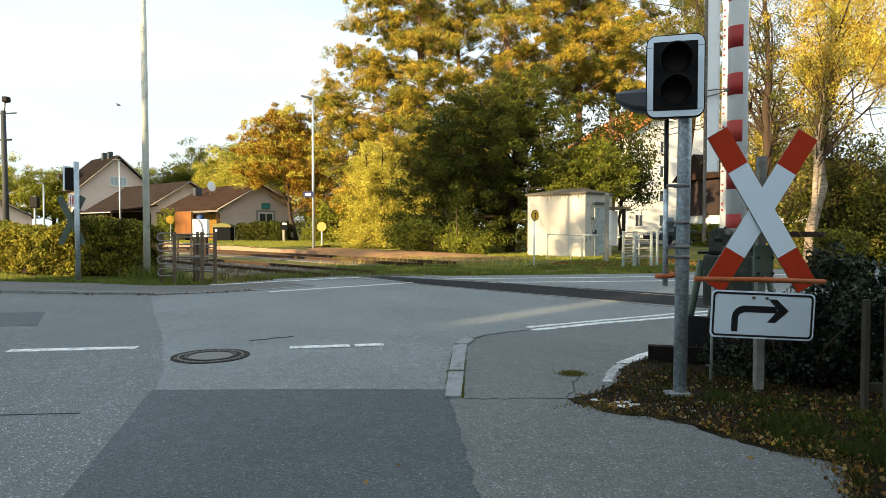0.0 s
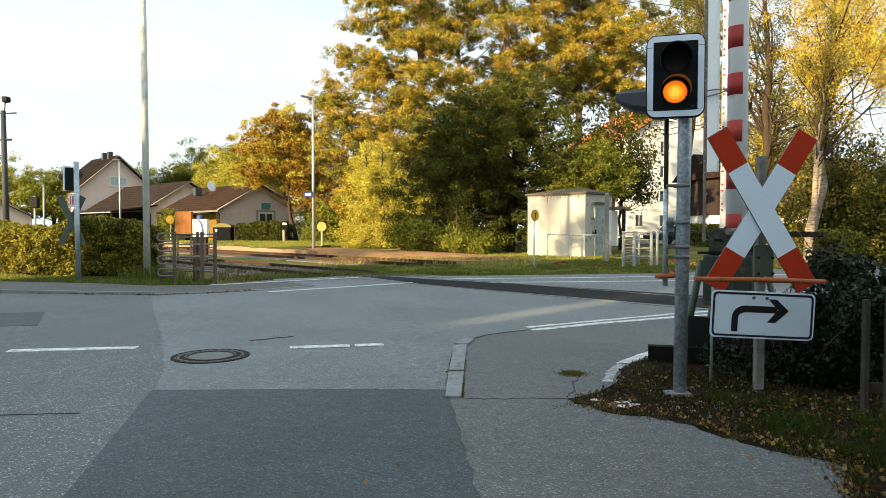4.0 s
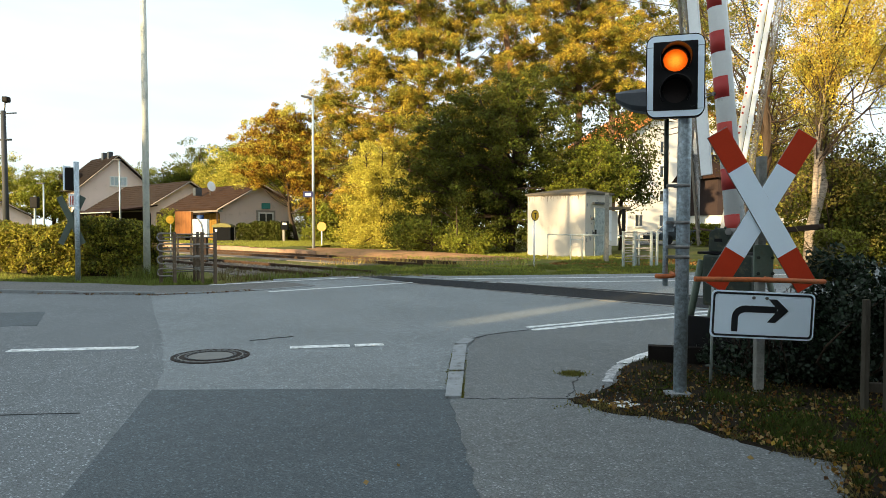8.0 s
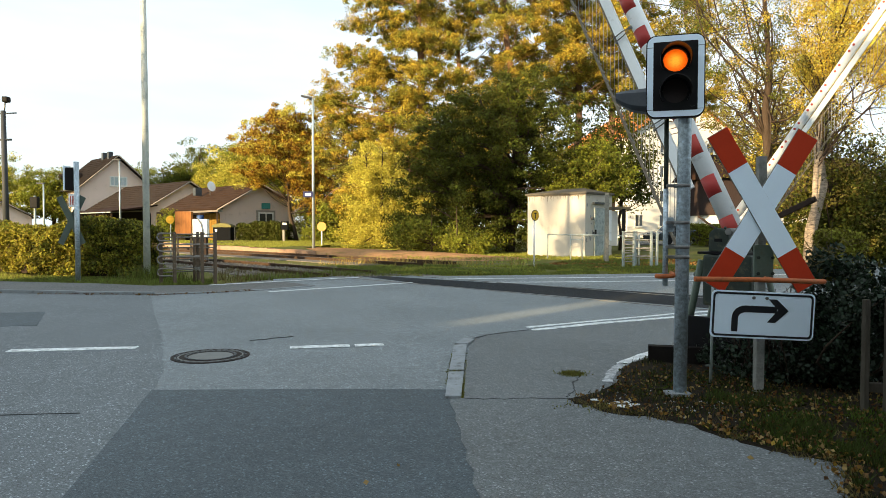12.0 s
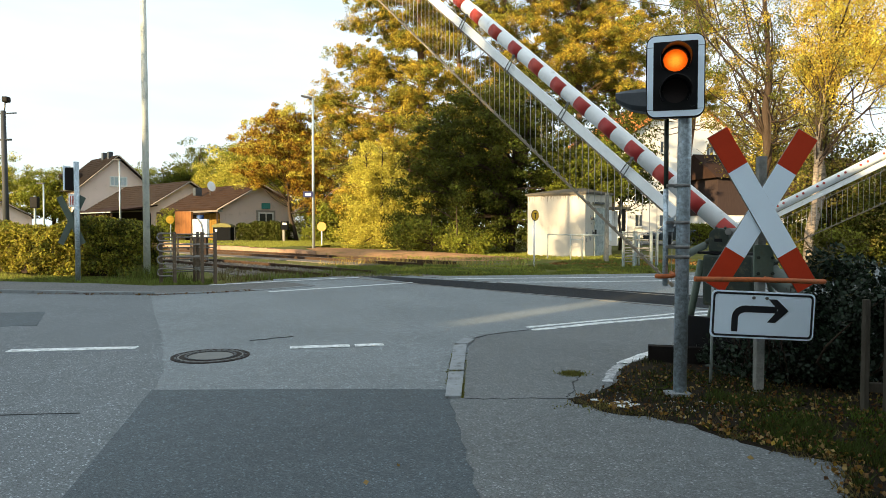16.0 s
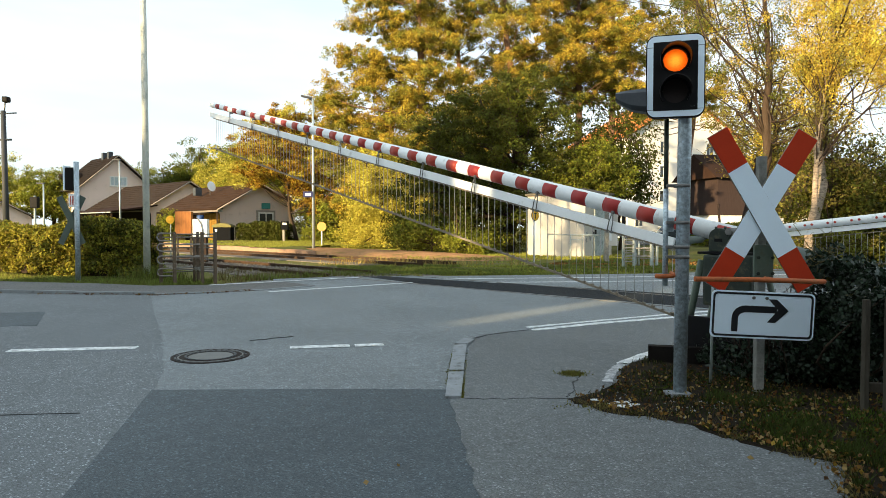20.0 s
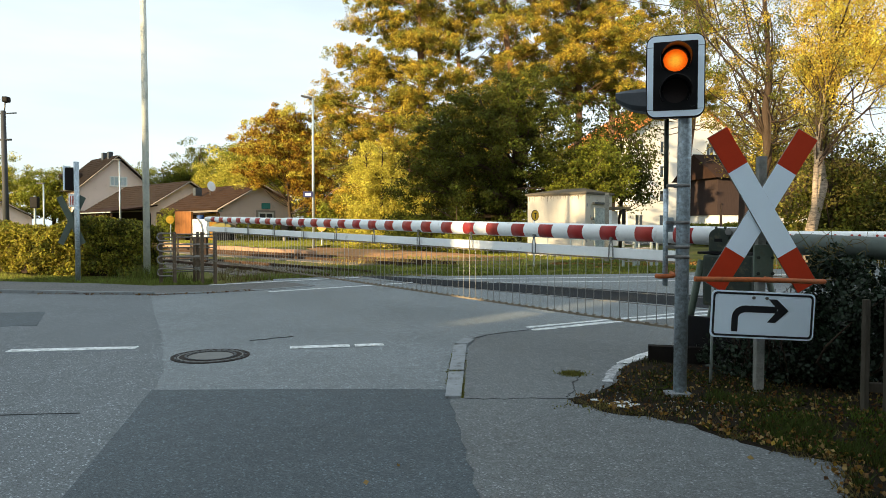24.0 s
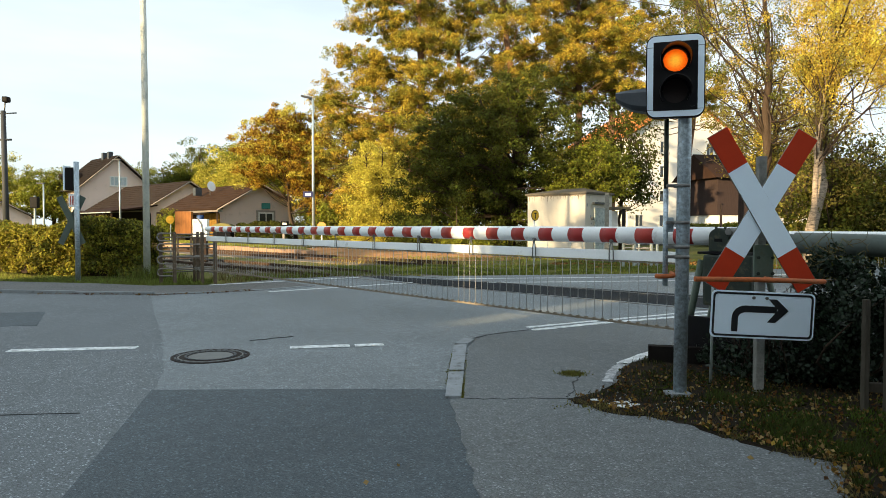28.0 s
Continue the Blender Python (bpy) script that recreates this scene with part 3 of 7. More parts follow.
    line = [(-14.0, 12.46), (-11.0, 12.28), (-7.98, 12.12), (-6.54, 11.92), (-5.06, 11.74), (-4.15, 12.13), (-3.3, 12.79), (-2.65, 13.5)]
    for a, b in zip(line, line[1:]):
        a, b = Vector(a), Vector(b)
        n = max(1, round((b - a).length / 1.0))
        for i in range(n):
            p, q = a.lerp(b, i / n), a.lerp(b, (i + 0.985) / n)
            part("kerb_stone", band(bmesh.new(), [p, q], 0.12, -0.1, walk_top(p.x) + 0.004 + 0.004 * random.random()), M_GRANITE, k)
    # the two set stones at the corner and the tarred joint that carries on from them
    k2 = thing("kerb", Matrix(), "flush granite edging stones with weeds in the joints", "kerb", "", "structure")
    for poly in ([(0.015, 4.58), (0.125, 4.58), (0.165, 5.36), (0.045, 5.36)], [(0.05, 5.43), (0.168, 5.43), (0.235, 6.62), (0.11, 6.62)],
                 [(0.115, 6.66), (0.24, 6.66), (0.33, 6.95), (0.22, 7.02)]):
        part("kerb_stone", prism(bmesh.new(), poly, -0.1, 0.026), M_GRANITE, k2)
    flat("joint", strip([(0.30, 7.02), (0.48, 7.27), (0.75, 7.49), (1.02, 7.66), (1.6, 7.98)], 0.03), 0.012, 0.016, M_CRACK, "dark tarred joint at the road edge", "joint")
    for pts, w in (([(-8, 3.95), (-4.4, 4.03), (-2.3, 4.22)], 0.004), ([(-2.0, 6.95), (-1.62, 7.25)], 0.0015), 
                   ([(0.14, 4.55), (0.55, 4.55), (0.9, 4.56)], 0.004), ([(0.86, 4.6), (0.95, 4.8), (0.97, 5.0), (1.06, 5.2)], 0.007)):
        fine = []
        for a, b in zip(pts, pts[1:]):
            for i in range(6):
                p = Vector(a).lerp(Vector(b), i / 6)
                fine.append((p.x + random.uniform(-0.012, 0.012), p.y + random.uniform(-0.02, 0.02)))
        fine.append(pts[-1])
        tagged(part("crack", band(bmesh.new(), fine, w, 0.0, 0.0155 if pts[0][0] > 0.1 else 0.008), M_CRACK), "thin dark crack in the asphalt", "crack", "", "structure")


def worn_band(name, pts, w, z, material, label, seed=1):
    """A painted line with ragged edges."""
    rng = random.Random(seed)
    fine = []
    for a, b in zip(pts, pts[1:]):
        n = max(2, int((Vector(b) - Vector(a)).length / 0.08))
        fine += [Vector(a).lerp(Vector(b), i / n) for i in range(n)]
    fine.append(Vector(pts[-1]))
    bm = bmesh.new()
    rows = []
    for i, p in enumerate(fine):
        a, b = fine[max(0, i - 1)], fine[min(len(fine) - 1, i + 1)]
        d = (b - a).normalized()
        nn = Vector((-d.y, d.x))
        l, r = p + nn * (w / 2 + rng.uniform(-0.012, 0.006)), p - nn * (w / 2 + rng.uniform(-0.012, 0.006))
        rows.append([bm.verts.new((l.x, l.y, z)), bm.verts.new((r.x, r.y, z)), bm.verts.new((l.x, l.y, z - 0.004)), bm.verts.new((r.x, r.y, z - 0.004))])
    for a, b in zip(rows, rows[1:]):
        bm.faces.new((a[0], a[1], b[1], b[0]))
        bm.faces.new((a[2], a[0], b[0], b[2]))
        bm.faces.new((a[1], a[3], b[3], b[1]))
    bm.faces.new((rows[0][0], rows[0][2], rows[0][3], rows[0][1]))
    bm.faces.new((rows[-1][0], rows[-1][1], rows[-1][3], rows[-1][2]))
    bmesh.ops.recalc_face_normals(bm, faces=bm.faces)
    return tagged(part(name, bm, material), label, "road marking", "", "structure")


def make_markings():
    worn_band("road_marking", [(-4.15, 6.38), (-3.0, 6.55)], 0.14, 0.0075, M_PAINT, "worn white dashed centre line", 1)
    worn_band("road_marking", [(-1.5, 6.55), (-0.93, 6.66)], 0.14, 0.0075, M_PAINT, "worn white dashed centre line", 2)
    worn_band("road_marking", [(-0.88, 6.67), (-0.60, 6.73)], 0.14, 0.0075, M_PAINT, "worn white dashed centre line", 3)
    worn_band("road_marking", [(1.02, 7.62), (1.9, 8.16), (3.1, 8.76), (4.6, 9.4)], 0.11, 0.0165, M_PAINT, "white edge line at the crossing", 4)
    worn_band("road_marking", [(0.99, 7.90), (1.96, 8.47), (3.13, 9.13), (4.4, 9.75)], 0.085, 0.005, M_PAINT, "older worn white edge line", 5)
    worn_band("road_marking", [(1.24, 5.04), (1.36, 5.4), (1.55, 5.75)], 0.08, 0.0165, M_PAINT_WORN, "flaking white edge line round the corner", 6)
    worn_band("road_marking", [(1.53, 5.72), (1.8, 6.08), (2.25, 6.55), (2.9, 7.05)], 0.11, 0.0165, M_PAINT, "white edge line round the corner", 7)
    worn_band("road_marking", [(-4.75, 13.62), (-3.4, 14.65), (-1.98, 15.76)], 0.11, 0.016, M_PAINT, "white line across the rail crossing", 8)
    worn_band("road_marking", [(-3.2, 12.31), (-1.9, 13.38), (-0.6, 14.42)], 0.11, 0.004, M_PAINT, "white line across the rail crossing", 9)
    worn_band("road_marking", [(0.01, 15.4), (2.8, 15.75), (5.64, 16.25), (9, 16.9)], 0.12, 0.004, M_PAINT, "white line beyond the rails", 10)
    worn_band("road_marking", [(-0.2, 14.35), (2.5, 14.55), (5.16, 14.9), (8.5, 15.5)], 0.12, 0.004, M_PAINT, "white line beyond the rails", 11)


def make_manhole():
    t = thing("manhole_cover", Matrix.Translation((-2.13, 6.13, 0.0)), "round cast iron manhole cover with pale concrete centre", "manhole")
    rot = Matrix.Rotation(radians(-90), 4, "X")

    def ringz(r0, r1, z, name, material, label=""):
        bm = ring_plate(circle(r1, 48), circle(r0, 48), 0.0, z)
        bmesh.ops.transform(bm, matrix=Matrix.Rotation(radians(90), 4, "X"), verts=bm.verts)
        for v in bm.verts:
            v.co.z = abs(v.co.z)
        bmesh.ops.recalc_face_normals(bm, faces=bm.faces)
        return part(name, bm, material, t, label)
    ringz(0.325, 0.345, 0.008, "frame_ring", M_IRON)
    ringz(0.288, 0.325, 0.004, "joint_ring", M_IRON, "dark notched ring")
    ringz(0.276, 0.288, 0.009, "cover_rim", M_CONC, "pale gritty rim")
    ringz(0.236, 0.276, 0.005, "inner_joint", M_IRON)
    ringz(0.195, 0.236, 0.008, "vent_ring", M_IRON)
    part("concrete_disc", prism(bmesh.new(), circle(0.195, 40), 0.0, 0.006), M_CONC, t, "pale concrete filling")
    lug = boxm((0, 0, 0), (0.020, 0.034, 0.006))
    first = None
    for k in range(28):
        a = 2 * math.pi * k / 28
        m = Matrix.Rotation(a, 4, "Z") @ Matrix.Translation((0.216, 0, 0.010))
        m2 = Matrix.Rotation(a + 0.1, 4, "Z") @ Matrix.Translation((0.307, 0, 0.006))
        if first is None:
            first = part("lug", lug, M_GREY, t)
            first.matrix_basis = m
        else:
            share(first, "lug", t, m)
            share(first, "lug", t, m2)


TDX, TDY = -0.700, 0.714              # along the rails


def make_track():
    d, n = Vector((TDX, TDY)), Vector((TDY, -TDX))
    c = Vector((1.75, 12.75))
    # the dark panel between the rails on the road
    panel = [(-1.95, 16.2), (-0.42, 14.02), (1.5, 12.1), (3.52, 10.13), (6.4, 7.4), (7.6, 8.6), (4.15, 11.9), (1.8, 13.8), (-0.42, 15.42), (-1.6, 16.4)]
    flat("crossing_panel", panel, -0.05, 0.005, M_DARK, "dark rubber and asphalt panel between the rails", "crossing panel")
    t = thing("railway_track", Matrix(), "rusty single railway track on overgrown ballast", "railway track", "", "structure")
    for off in (-0.75, 0.75):
        bm = bmesh.new()
        p0 = c + n * off + d * 5.7
        p1 = c + n * off + d * 70
        for w, z0, z1 in ((0.13, -0.07, -0.05), (0.02, -0.05, 0.025), (0.068, 0.025, 0.062)):
            band(bm, [p0, p1], w, z0, z1)
        part("rail", bm, M_RUSTRAIL, t)
        bm = bmesh.new()
        band(bm, [c + n * off - d * 6, c + n * off + d * 5.7], 0.055, -0.02, 0.0085)
        part("rail", bm, M_STEEL, t, "rail sunk flush in the road")
    sl = band(bmesh.new(), [n * -1.25, n * 1.25], 0.24, -0.16, -0.035)
    first = None
    for k in range(90):
        p = c + d * (5.2 + 0.63 * k)
        m = Matrix.Translation((p.x, p.y, 0))
        if first is None:
            first = part("sleeper", sl, M_SLEEPER, t)
            first.matrix_basis = m
        else:
            share(first, "sleeper", t, m)
    rng = np.random.default_rng(5)
    nst = 16000
    s = 4.6 + rng.random(nst) ** 1.3 * 45
    o = rng.normal(size=nst) * 1.1
    pos = np.stack([c.x + d.x * s + n.x * o, c.y + d.y * s + n.y * o, -0.045 + rng.random(nst) * 0.03 - 0.02 * np.abs(o)], 1)
    tet = np.array([(1, 0, -0.7), (-0.5, 0.87, -0.7), (-0.5, -0.87, -0.7), (0, 0, 1)])
    r = (0.025 + 0.035 * rng.random((nst, 1, 1)))
    a = rng.random(nst) * 6.28
    q = np.stack([np.stack([np.cos(a), -np.sin(a), a * 0], 1), np.stack([np.sin(a), np.cos(a), a * 0], 1), np.stack([a * 0, a * 0, a * 0 + 1], 1)], 1)
    v = pos[:, None] + np.einsum("nij,kj->nki", q, tet) * r
    f = (np.arange(nst)[:, None, None] * 4 + np.array([(0, 1, 3), (1, 2, 3), (2, 0, 3)])).reshape(-1, 3)
    ob = fast("ballast", v.reshape(-1, 3), f, M_BALLAST)
    tagged(ob, "loose brown track ballast stones", "ballast", "", "stuff")
    bed = strip([c + d * 4.4, c + d * 70], 3.6)
    flat("ballast_bed", bed, -0.1, -0.045, M_BALLAST, "brown ballast bed under the rails", "ballast bed")
    # second overgrown siding, in front of the platform
    t2 = thing("siding_track", Matrix(), "rusty disused siding sunk in weeds", "railway track", "", "structure")
    c2 = Vector((0.6, 20.8))
    for off in (-0.75, 0.75):
        bm = bmesh.new()
        for w, z0, z1 in ((0.02, -0.05, 0.03), (0.068, 0.03, 0.065)):
            band(bm, [c2 + n * off + d * 1.0, c2 + n * off + d * 60], w, z0, z1)
        part("rail", bm, M_RUSTRAIL, t2)
    # platform, its edge of slabs lit by the low sun
    pf = thing("platform", Matrix(), "low station platform with concrete edge slabs", "platform", "", "structure")
    e0, e1 = Vector((-5.6, 28.6)), Vector((-40, 71))
    pd = (e1 - e0).normalized()
    pn = Vector((pd.y, -pd.x))
    part("surface", prism(bmesh.new(), [tuple(e0 + pn * 0.22), tuple(e1 + pn * 0.22), tuple(e1 + pn * 6.5), tuple(e0 + pn * 6.0 + pd * 9.0), tuple(e0 + pn * 2.2 + pd * 5.0)], -0.1, 0.16), M_GRASS, pf, "grassy platform surface")
    slab = band(bmesh.new(), [Vector((0, 0)), pd * 0.985], 0.40, -0.1, 0.20)
    first = None
    for k in range(40):
        p = e0 + pd * k
        m = Matrix.Translation((p.x, p.y, random.uniform(-0.02, 0.02)))
        if first is None:
            first = part("edge_slab", slab, M_PLATFORM, pf)
            first.matrix_basis = m
        else:
            share(first, "edge_slab", pf, m)
    # trodden soil that banks up from the siding to the platform's end
    gx, gy = np.linspace(-10, 9, 96), np.linspace(21.5, 38, 84)
    vv, keep = [], {}
    for jy, y in enumerate(gy):
        for ix, x in enumerate(gx):
            edge = 28.0 - 0.78 * (x + 5.0) + 0.6 * noise.noise(Vector((x * 0.5, y * 0.5, 1.0))) if x < 0 else 24.1 - 0.22 * x + 0.5 * noise.noise(Vector((x * 0.5, y * 0.5, 1.0)))
            rise = min(max((y - edge) / 3.5, 0.0), 1.0) * (1.0 if x < -2 else max(0.25, 1 - (x + 2) * 0.12))
            z = -0.085 + 0.20 * rise * rise * (3 - 2 * rise) + 0.035 * noise.noise(Vector((x * 1.3, y * 1.3, 4.0))) + 0.02 * noise.noise(Vector((x * 4, y * 4, 8.0)))
            back = y - (35.5 - 0.95 * (x + 6.0))
            if back > 0:
                z -= 0.06 * back
            pf_side = (x - e0.x) * pn.x + (y - e0.y) * pn.y
            pf_run = (x - e0.x) * pd.x + (y - e0.y) * pd.y
            if pf_run > -0.1 and pf_side < -0.1:
                z = -0.13
            vv.append((x, y, z))
    nx = len(gx)
    ff = [(jy * nx + ix, jy * nx + ix + 1, (jy + 1) * nx + ix + 1, (jy + 1) * nx + ix) for jy in range(len(gy) - 1) for ix in range(nx - 1)]
    bank = fast("path", vv, ff, M_PATH, smooth=True)
    tagged(bank, "trodden orange-brown soil bank at the platform's end", "path", "", "structure")
    flat("ballast_bed", strip([c2 + d * 3.0, c2 + d * 60], 3.2), -0.1, -0.035, M_BALLAST, "grey ballast bed of the siding", "ballast bed")


def blades(name, rng, pos, h, w, material, label, lean=0.5):
    """Grass blades: one bent strip of two triangles each."""
    n = len(pos)
    a = rng.random(n) * 6.28
    hh = h * (0.5 + rng.random(n))
    side = np.stack([np.cos(a), np.sin(a), a * 0], 1) * w
    b = rng.random(n) * 6.28
    tip = np.stack([np.cos(b) * lean * hh * rng.random(n), np.sin(b) * lean * hh * rng.random(n), hh], 1)
    v = np.stack([pos - side, pos + side, pos + tip], 1).reshape(-1, 3)
    ob = fast(name, v, np.arange(n * 3).reshape(-1, 3), material)
    return tagged(ob, label, "grass", "", "stuff")


def in_poly(rng, poly, n):
    poly = np.array(poly, float)
    lo, hi = poly.min(0), poly.max(0)
    out = []
    while len(out) < n:
        p = lo + rng.random((n * 2, 2)) * (hi - lo)
        x, y = p.T
        inside = np.zeros(len(p), bool)
        j = len(poly) - 1
        for i in range(len(poly)):
            xi, yi, xj, yj = *poly[i], *poly[j]
            inside ^= ((yi > y) != (yj > y)) & (x < (xj - xi) * (y - yi) / (yj - yi + 1e-12) + xi)
            j = i
        out += list(p[inside])
    return np.array(out[:n])


def patchy(rng, p, scale, keep):
    k = np.array([noise.noise(Vector((x * scale, y * scale, 3.3))) for x, y in p])
    return p[k > keep]


VERGE = [(0.86, 4.55), (0.98, 4.3), (1.08, 4.2), (1.25, 4.12), (1.41, 3.99), (1.59, 3.66), (1.79, 3.42), (1.97, 3.26), (1.76, 2.9), (1.55, 2.2), (4, 2.2), (7, 5.5), (4.5, 7.6),
         (2.95, 6.9), (2.3, 6.45), (1.62, 5.75), (1.45, 5.45), (1.30, 5.02), (1.12, 4.75)]


def make_verge():
    rng = np.random.default_rng(11)
    edge = []
    for a, b in zip(VERGE, VERGE[1:] + VERGE[:1]):
        n = max(1, int((Vector(b) - Vector(a)).length / 0.05))
        for k in range(n):
            p = Vector(a).lerp(Vector(b), k / n)
            w = 0.045 * noise.noise(Vector((p.x * 9, p.y * 9, 0.7))) + 0.03 * noise.noise(Vector((p.x * 30, p.y * 30, 2.7)))
            edge.append((p.x + w, p.y + w))
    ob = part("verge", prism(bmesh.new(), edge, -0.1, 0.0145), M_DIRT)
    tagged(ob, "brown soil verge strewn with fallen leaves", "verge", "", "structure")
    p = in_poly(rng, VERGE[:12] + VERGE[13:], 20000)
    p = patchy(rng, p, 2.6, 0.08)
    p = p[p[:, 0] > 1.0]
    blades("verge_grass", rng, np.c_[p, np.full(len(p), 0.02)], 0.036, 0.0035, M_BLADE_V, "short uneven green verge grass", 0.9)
    p = in_poly(rng, VERGE[:12] + VERGE[13:], 5200)
    p = patchy(rng, p, 3.1, 0.0)
    blades("dry_verge_grass", rng, np.c_[p, np.full(len(p), 0.02)], 0.035, 0.0035, M_BLADE_DRY, "dry yellowed verge grass", 1.1)
    p = in_poly(rng, VERGE, 8000)
    p = p[(p[:, 0] < 3.2) & (p[:, 1] < 5.6)]
    v, f = leaf_cloud(rng, np.c_[p, np.full(len(p), 0.035)], np.full(len(p), 0.02), 1, 0.023, 0.3, 0.7)
    v[:, 2] = np.clip(v[:, 2], 0.024, 0.06)
    tagged(fast("fallen_leaves", v, f, M_LITTER), "yellow and brown fallen leaves on the verge", "fallen leaves", "", "stuff")
    p = patchy(rng, in_poly(rng, VERGE, 2000), 1.7, -0.05)
    p = p[(p[:, 0] < 3.3) & (p[:, 1] < 5.4)]
    v, f = leaf_cloud(rng, np.c_[p, np.full(len(p), 0.04)], np.full(len(p), 0.02), 1, 0.026, 0.5, 0.7)
    v[:, 2] = np.clip(v[:, 2], 0.026, 0.07)
    tagged(fast("pale_leaves", v, f, M_LITTER_P), "pale tan fallen leaves on the verge", "fallen leaves", "", "stuff")
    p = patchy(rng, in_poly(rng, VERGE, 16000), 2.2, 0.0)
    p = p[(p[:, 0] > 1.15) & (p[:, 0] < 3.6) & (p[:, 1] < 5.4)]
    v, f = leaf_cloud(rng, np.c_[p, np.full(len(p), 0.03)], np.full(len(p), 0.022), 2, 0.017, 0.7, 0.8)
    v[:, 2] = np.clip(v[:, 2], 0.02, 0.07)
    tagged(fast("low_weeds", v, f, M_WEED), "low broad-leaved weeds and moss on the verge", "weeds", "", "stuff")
    rim = []
    for a, b in zip(VERGE[:9], VERGE[1:10]):
        n = int((Vector(b) - Vector(a)).length / 0.0016)
        q = np.array(a) + (np.array(b) - np.array(a)) * rng.random((n, 1))
        rim.append(q + rng.normal(size=(n, 2)) * 0.045 + (0.03, 0.03))
    rim = patchy(rng, np.concatenate(rim), 5.0, -0.05)
    blades("edge_weeds", rng, np.c_[rim, np.full(len(rim), 0.012)], 0.026, 0.004, M_BLADE_DRY, "low brown weeds along the verge edge", 1.3)
    # larger yellow leaves, thickest along the pavement edge
    q = []
    for a, b in zip(VERGE[1:9], VERGE[2:10]):
        n = int((Vector(b) - Vector(a)).length * 90)
        q.append(np.array(a) + (np.array(b) - np.array(a)) * rng.random((n, 1)) + np.abs(rng.normal(size=(n, 2))) * (0.10, 0.12) - (0.02, 0.0))
    q.append(in_poly(rng, [(1.6, 3.9), (1.97, 3.26), (1.76, 2.9), (3.4, 2.9), (3.2, 4.4), (2.0, 4.6)], 260))
    q = np.concatenate(q)
    for k, (mt, lb) in enumerate(((M_LEAF_FALL, "large ochre-yellow fallen leaves along the verge edge"), (M_LITTER_P, "large pale tan fallen leaves along the verge edge"))):
        own = q[k::2]
        v, f = leaf_cloud(rng, np.c_[own, np.full(len(own), 0.035)], np.full(len(own), 0.012), 1, 0.028, 0.4, 0.8)
        v[:, 2] = np.clip(v[:, 2], 0.022, 0.055)
        tagged(fast("fallen_leaves", v, f, mt), lb, "fallen leaves", "", "stuff")
    p = patchy(rng, in_poly(rng, [(1.7, 4.0), (2.0, 3.3), (1.8, 2.9), (3.4, 2.9), (3.3, 4.6), (2.0, 4.8), (1.75, 4.5)], 15000), 2.4, 0.16)
    blades("verge_grass", rng, np.c_[p, np.full(len(p), 0.016)], 0.050, 0.004, M_BLADE_T, "tufts of fresh green grass on the verge", 1.0)
    # peeled remains of an older line, by the verge's tip
    for k in range(5):
        cx, cy = 1.02 + 0.2 * rng.random() + 0.012 * k, 4.44 + 0.05 * rng.normal()
        a = 0.012 + 0.022 * rng.random()
        poly = [(cx + 2.2 * a * (0.6 + 0.5 * rng.random()) * math.cos(u), cy + a * (0.6 + 0.5 * rng.random()) * math.sin(u)) for u in [6.283 * w / 8 for w in range(8)]]
        flat("paint_flake", poly, 0.010, 0.0185, M_PAINT, "flake of old white line paint on the asphalt", "road marking")
    # grit and white stones by the post
    p = np.r_[rng.normal(size=(50, 2)) * (0.22, 0.16) + (1.72, 4.28), rng.normal(size=(25, 2)) * (0.2, 0.1) + (1.3, 4.55)]
    tet = np.array([(1, 0, -0.2), (-0.5, 0.87, -0.2), (-0.5, -0.87, -0.2), (0.1, 0.1, 0.8)])
    r = 0.004 + 0.007 * rng.random((len(p), 1, 1))
    v = np.c_[p, np.full(len(p), 0.025)][:, None] + tet * r
    f = (np.arange(len(p))[:, None, None] * 4 + np.array([(0, 1, 3), (1, 2, 3), (2, 0, 3)])).reshape(-1, 3)
    tagged(fast("grit", v.reshape(-1, 3), f, M_PEBBLE), "pale grit and pebbles on the soil", "grit", "", "stuff")
    q = patchy(rng, in_poly(rng, [(1.75, 3.45), (1.97, 3.28), (1.8, 2.7), (3.4, 2.7), (3.4, 4.4), (2.3, 4.5), (1.9, 4.0)], 9000), 3.4, 0.0)
    blades("mossy_grass", rng, np.c_[q, np.full(len(q), 0.016)], 0.035, 0.005, mat("mossy_blades", (0.055, 0.075, 0.014), 0.8, var=0.2, island=0.6, trans=0.2, bump=0), "mossy green grass at the fence foot", 1.2)
    # leaves blown against the far kerb
    far_kerb = np.array([(-9.5, 12.12), (-7.98, 12.02), (-6.54, 11.82), (-5.06, 11.63), (-4.15, 12.02), (-3.3, 12.68)])
    q = []
    for a, b in zip(far_kerb, far_kerb[1:]):
        q.append(a + (b - a) * rng.random((60, 1)) + rng.normal(size=(60, 2)) * (0.03, 0.05) - (0, 0.03))
    q = patchy(rng, np.concatenate(q), 1.4, -0.15)
    v, f = leaf_cloud(rng, np.c_[q, np.full(len(q), 0.02)], np.full(len(q), 0.015), 1, 0.036, 0.4, 0.7)
    v[:, 2] = np.maximum(v[:, 2], 0.004)
    tagged(fast("kerb_leaves", v, f, M_LITTER), "fallen leaves blown along the far kerb", "fallen leaves", "", "stuff")
    # weeds along the kerb stones and joints
    edge, side = rng.uniform(4.95, 6.3, 160), np.clip(4.56 + rng.gamma(1.0, 0.4, 260), 4.5, 6.2)
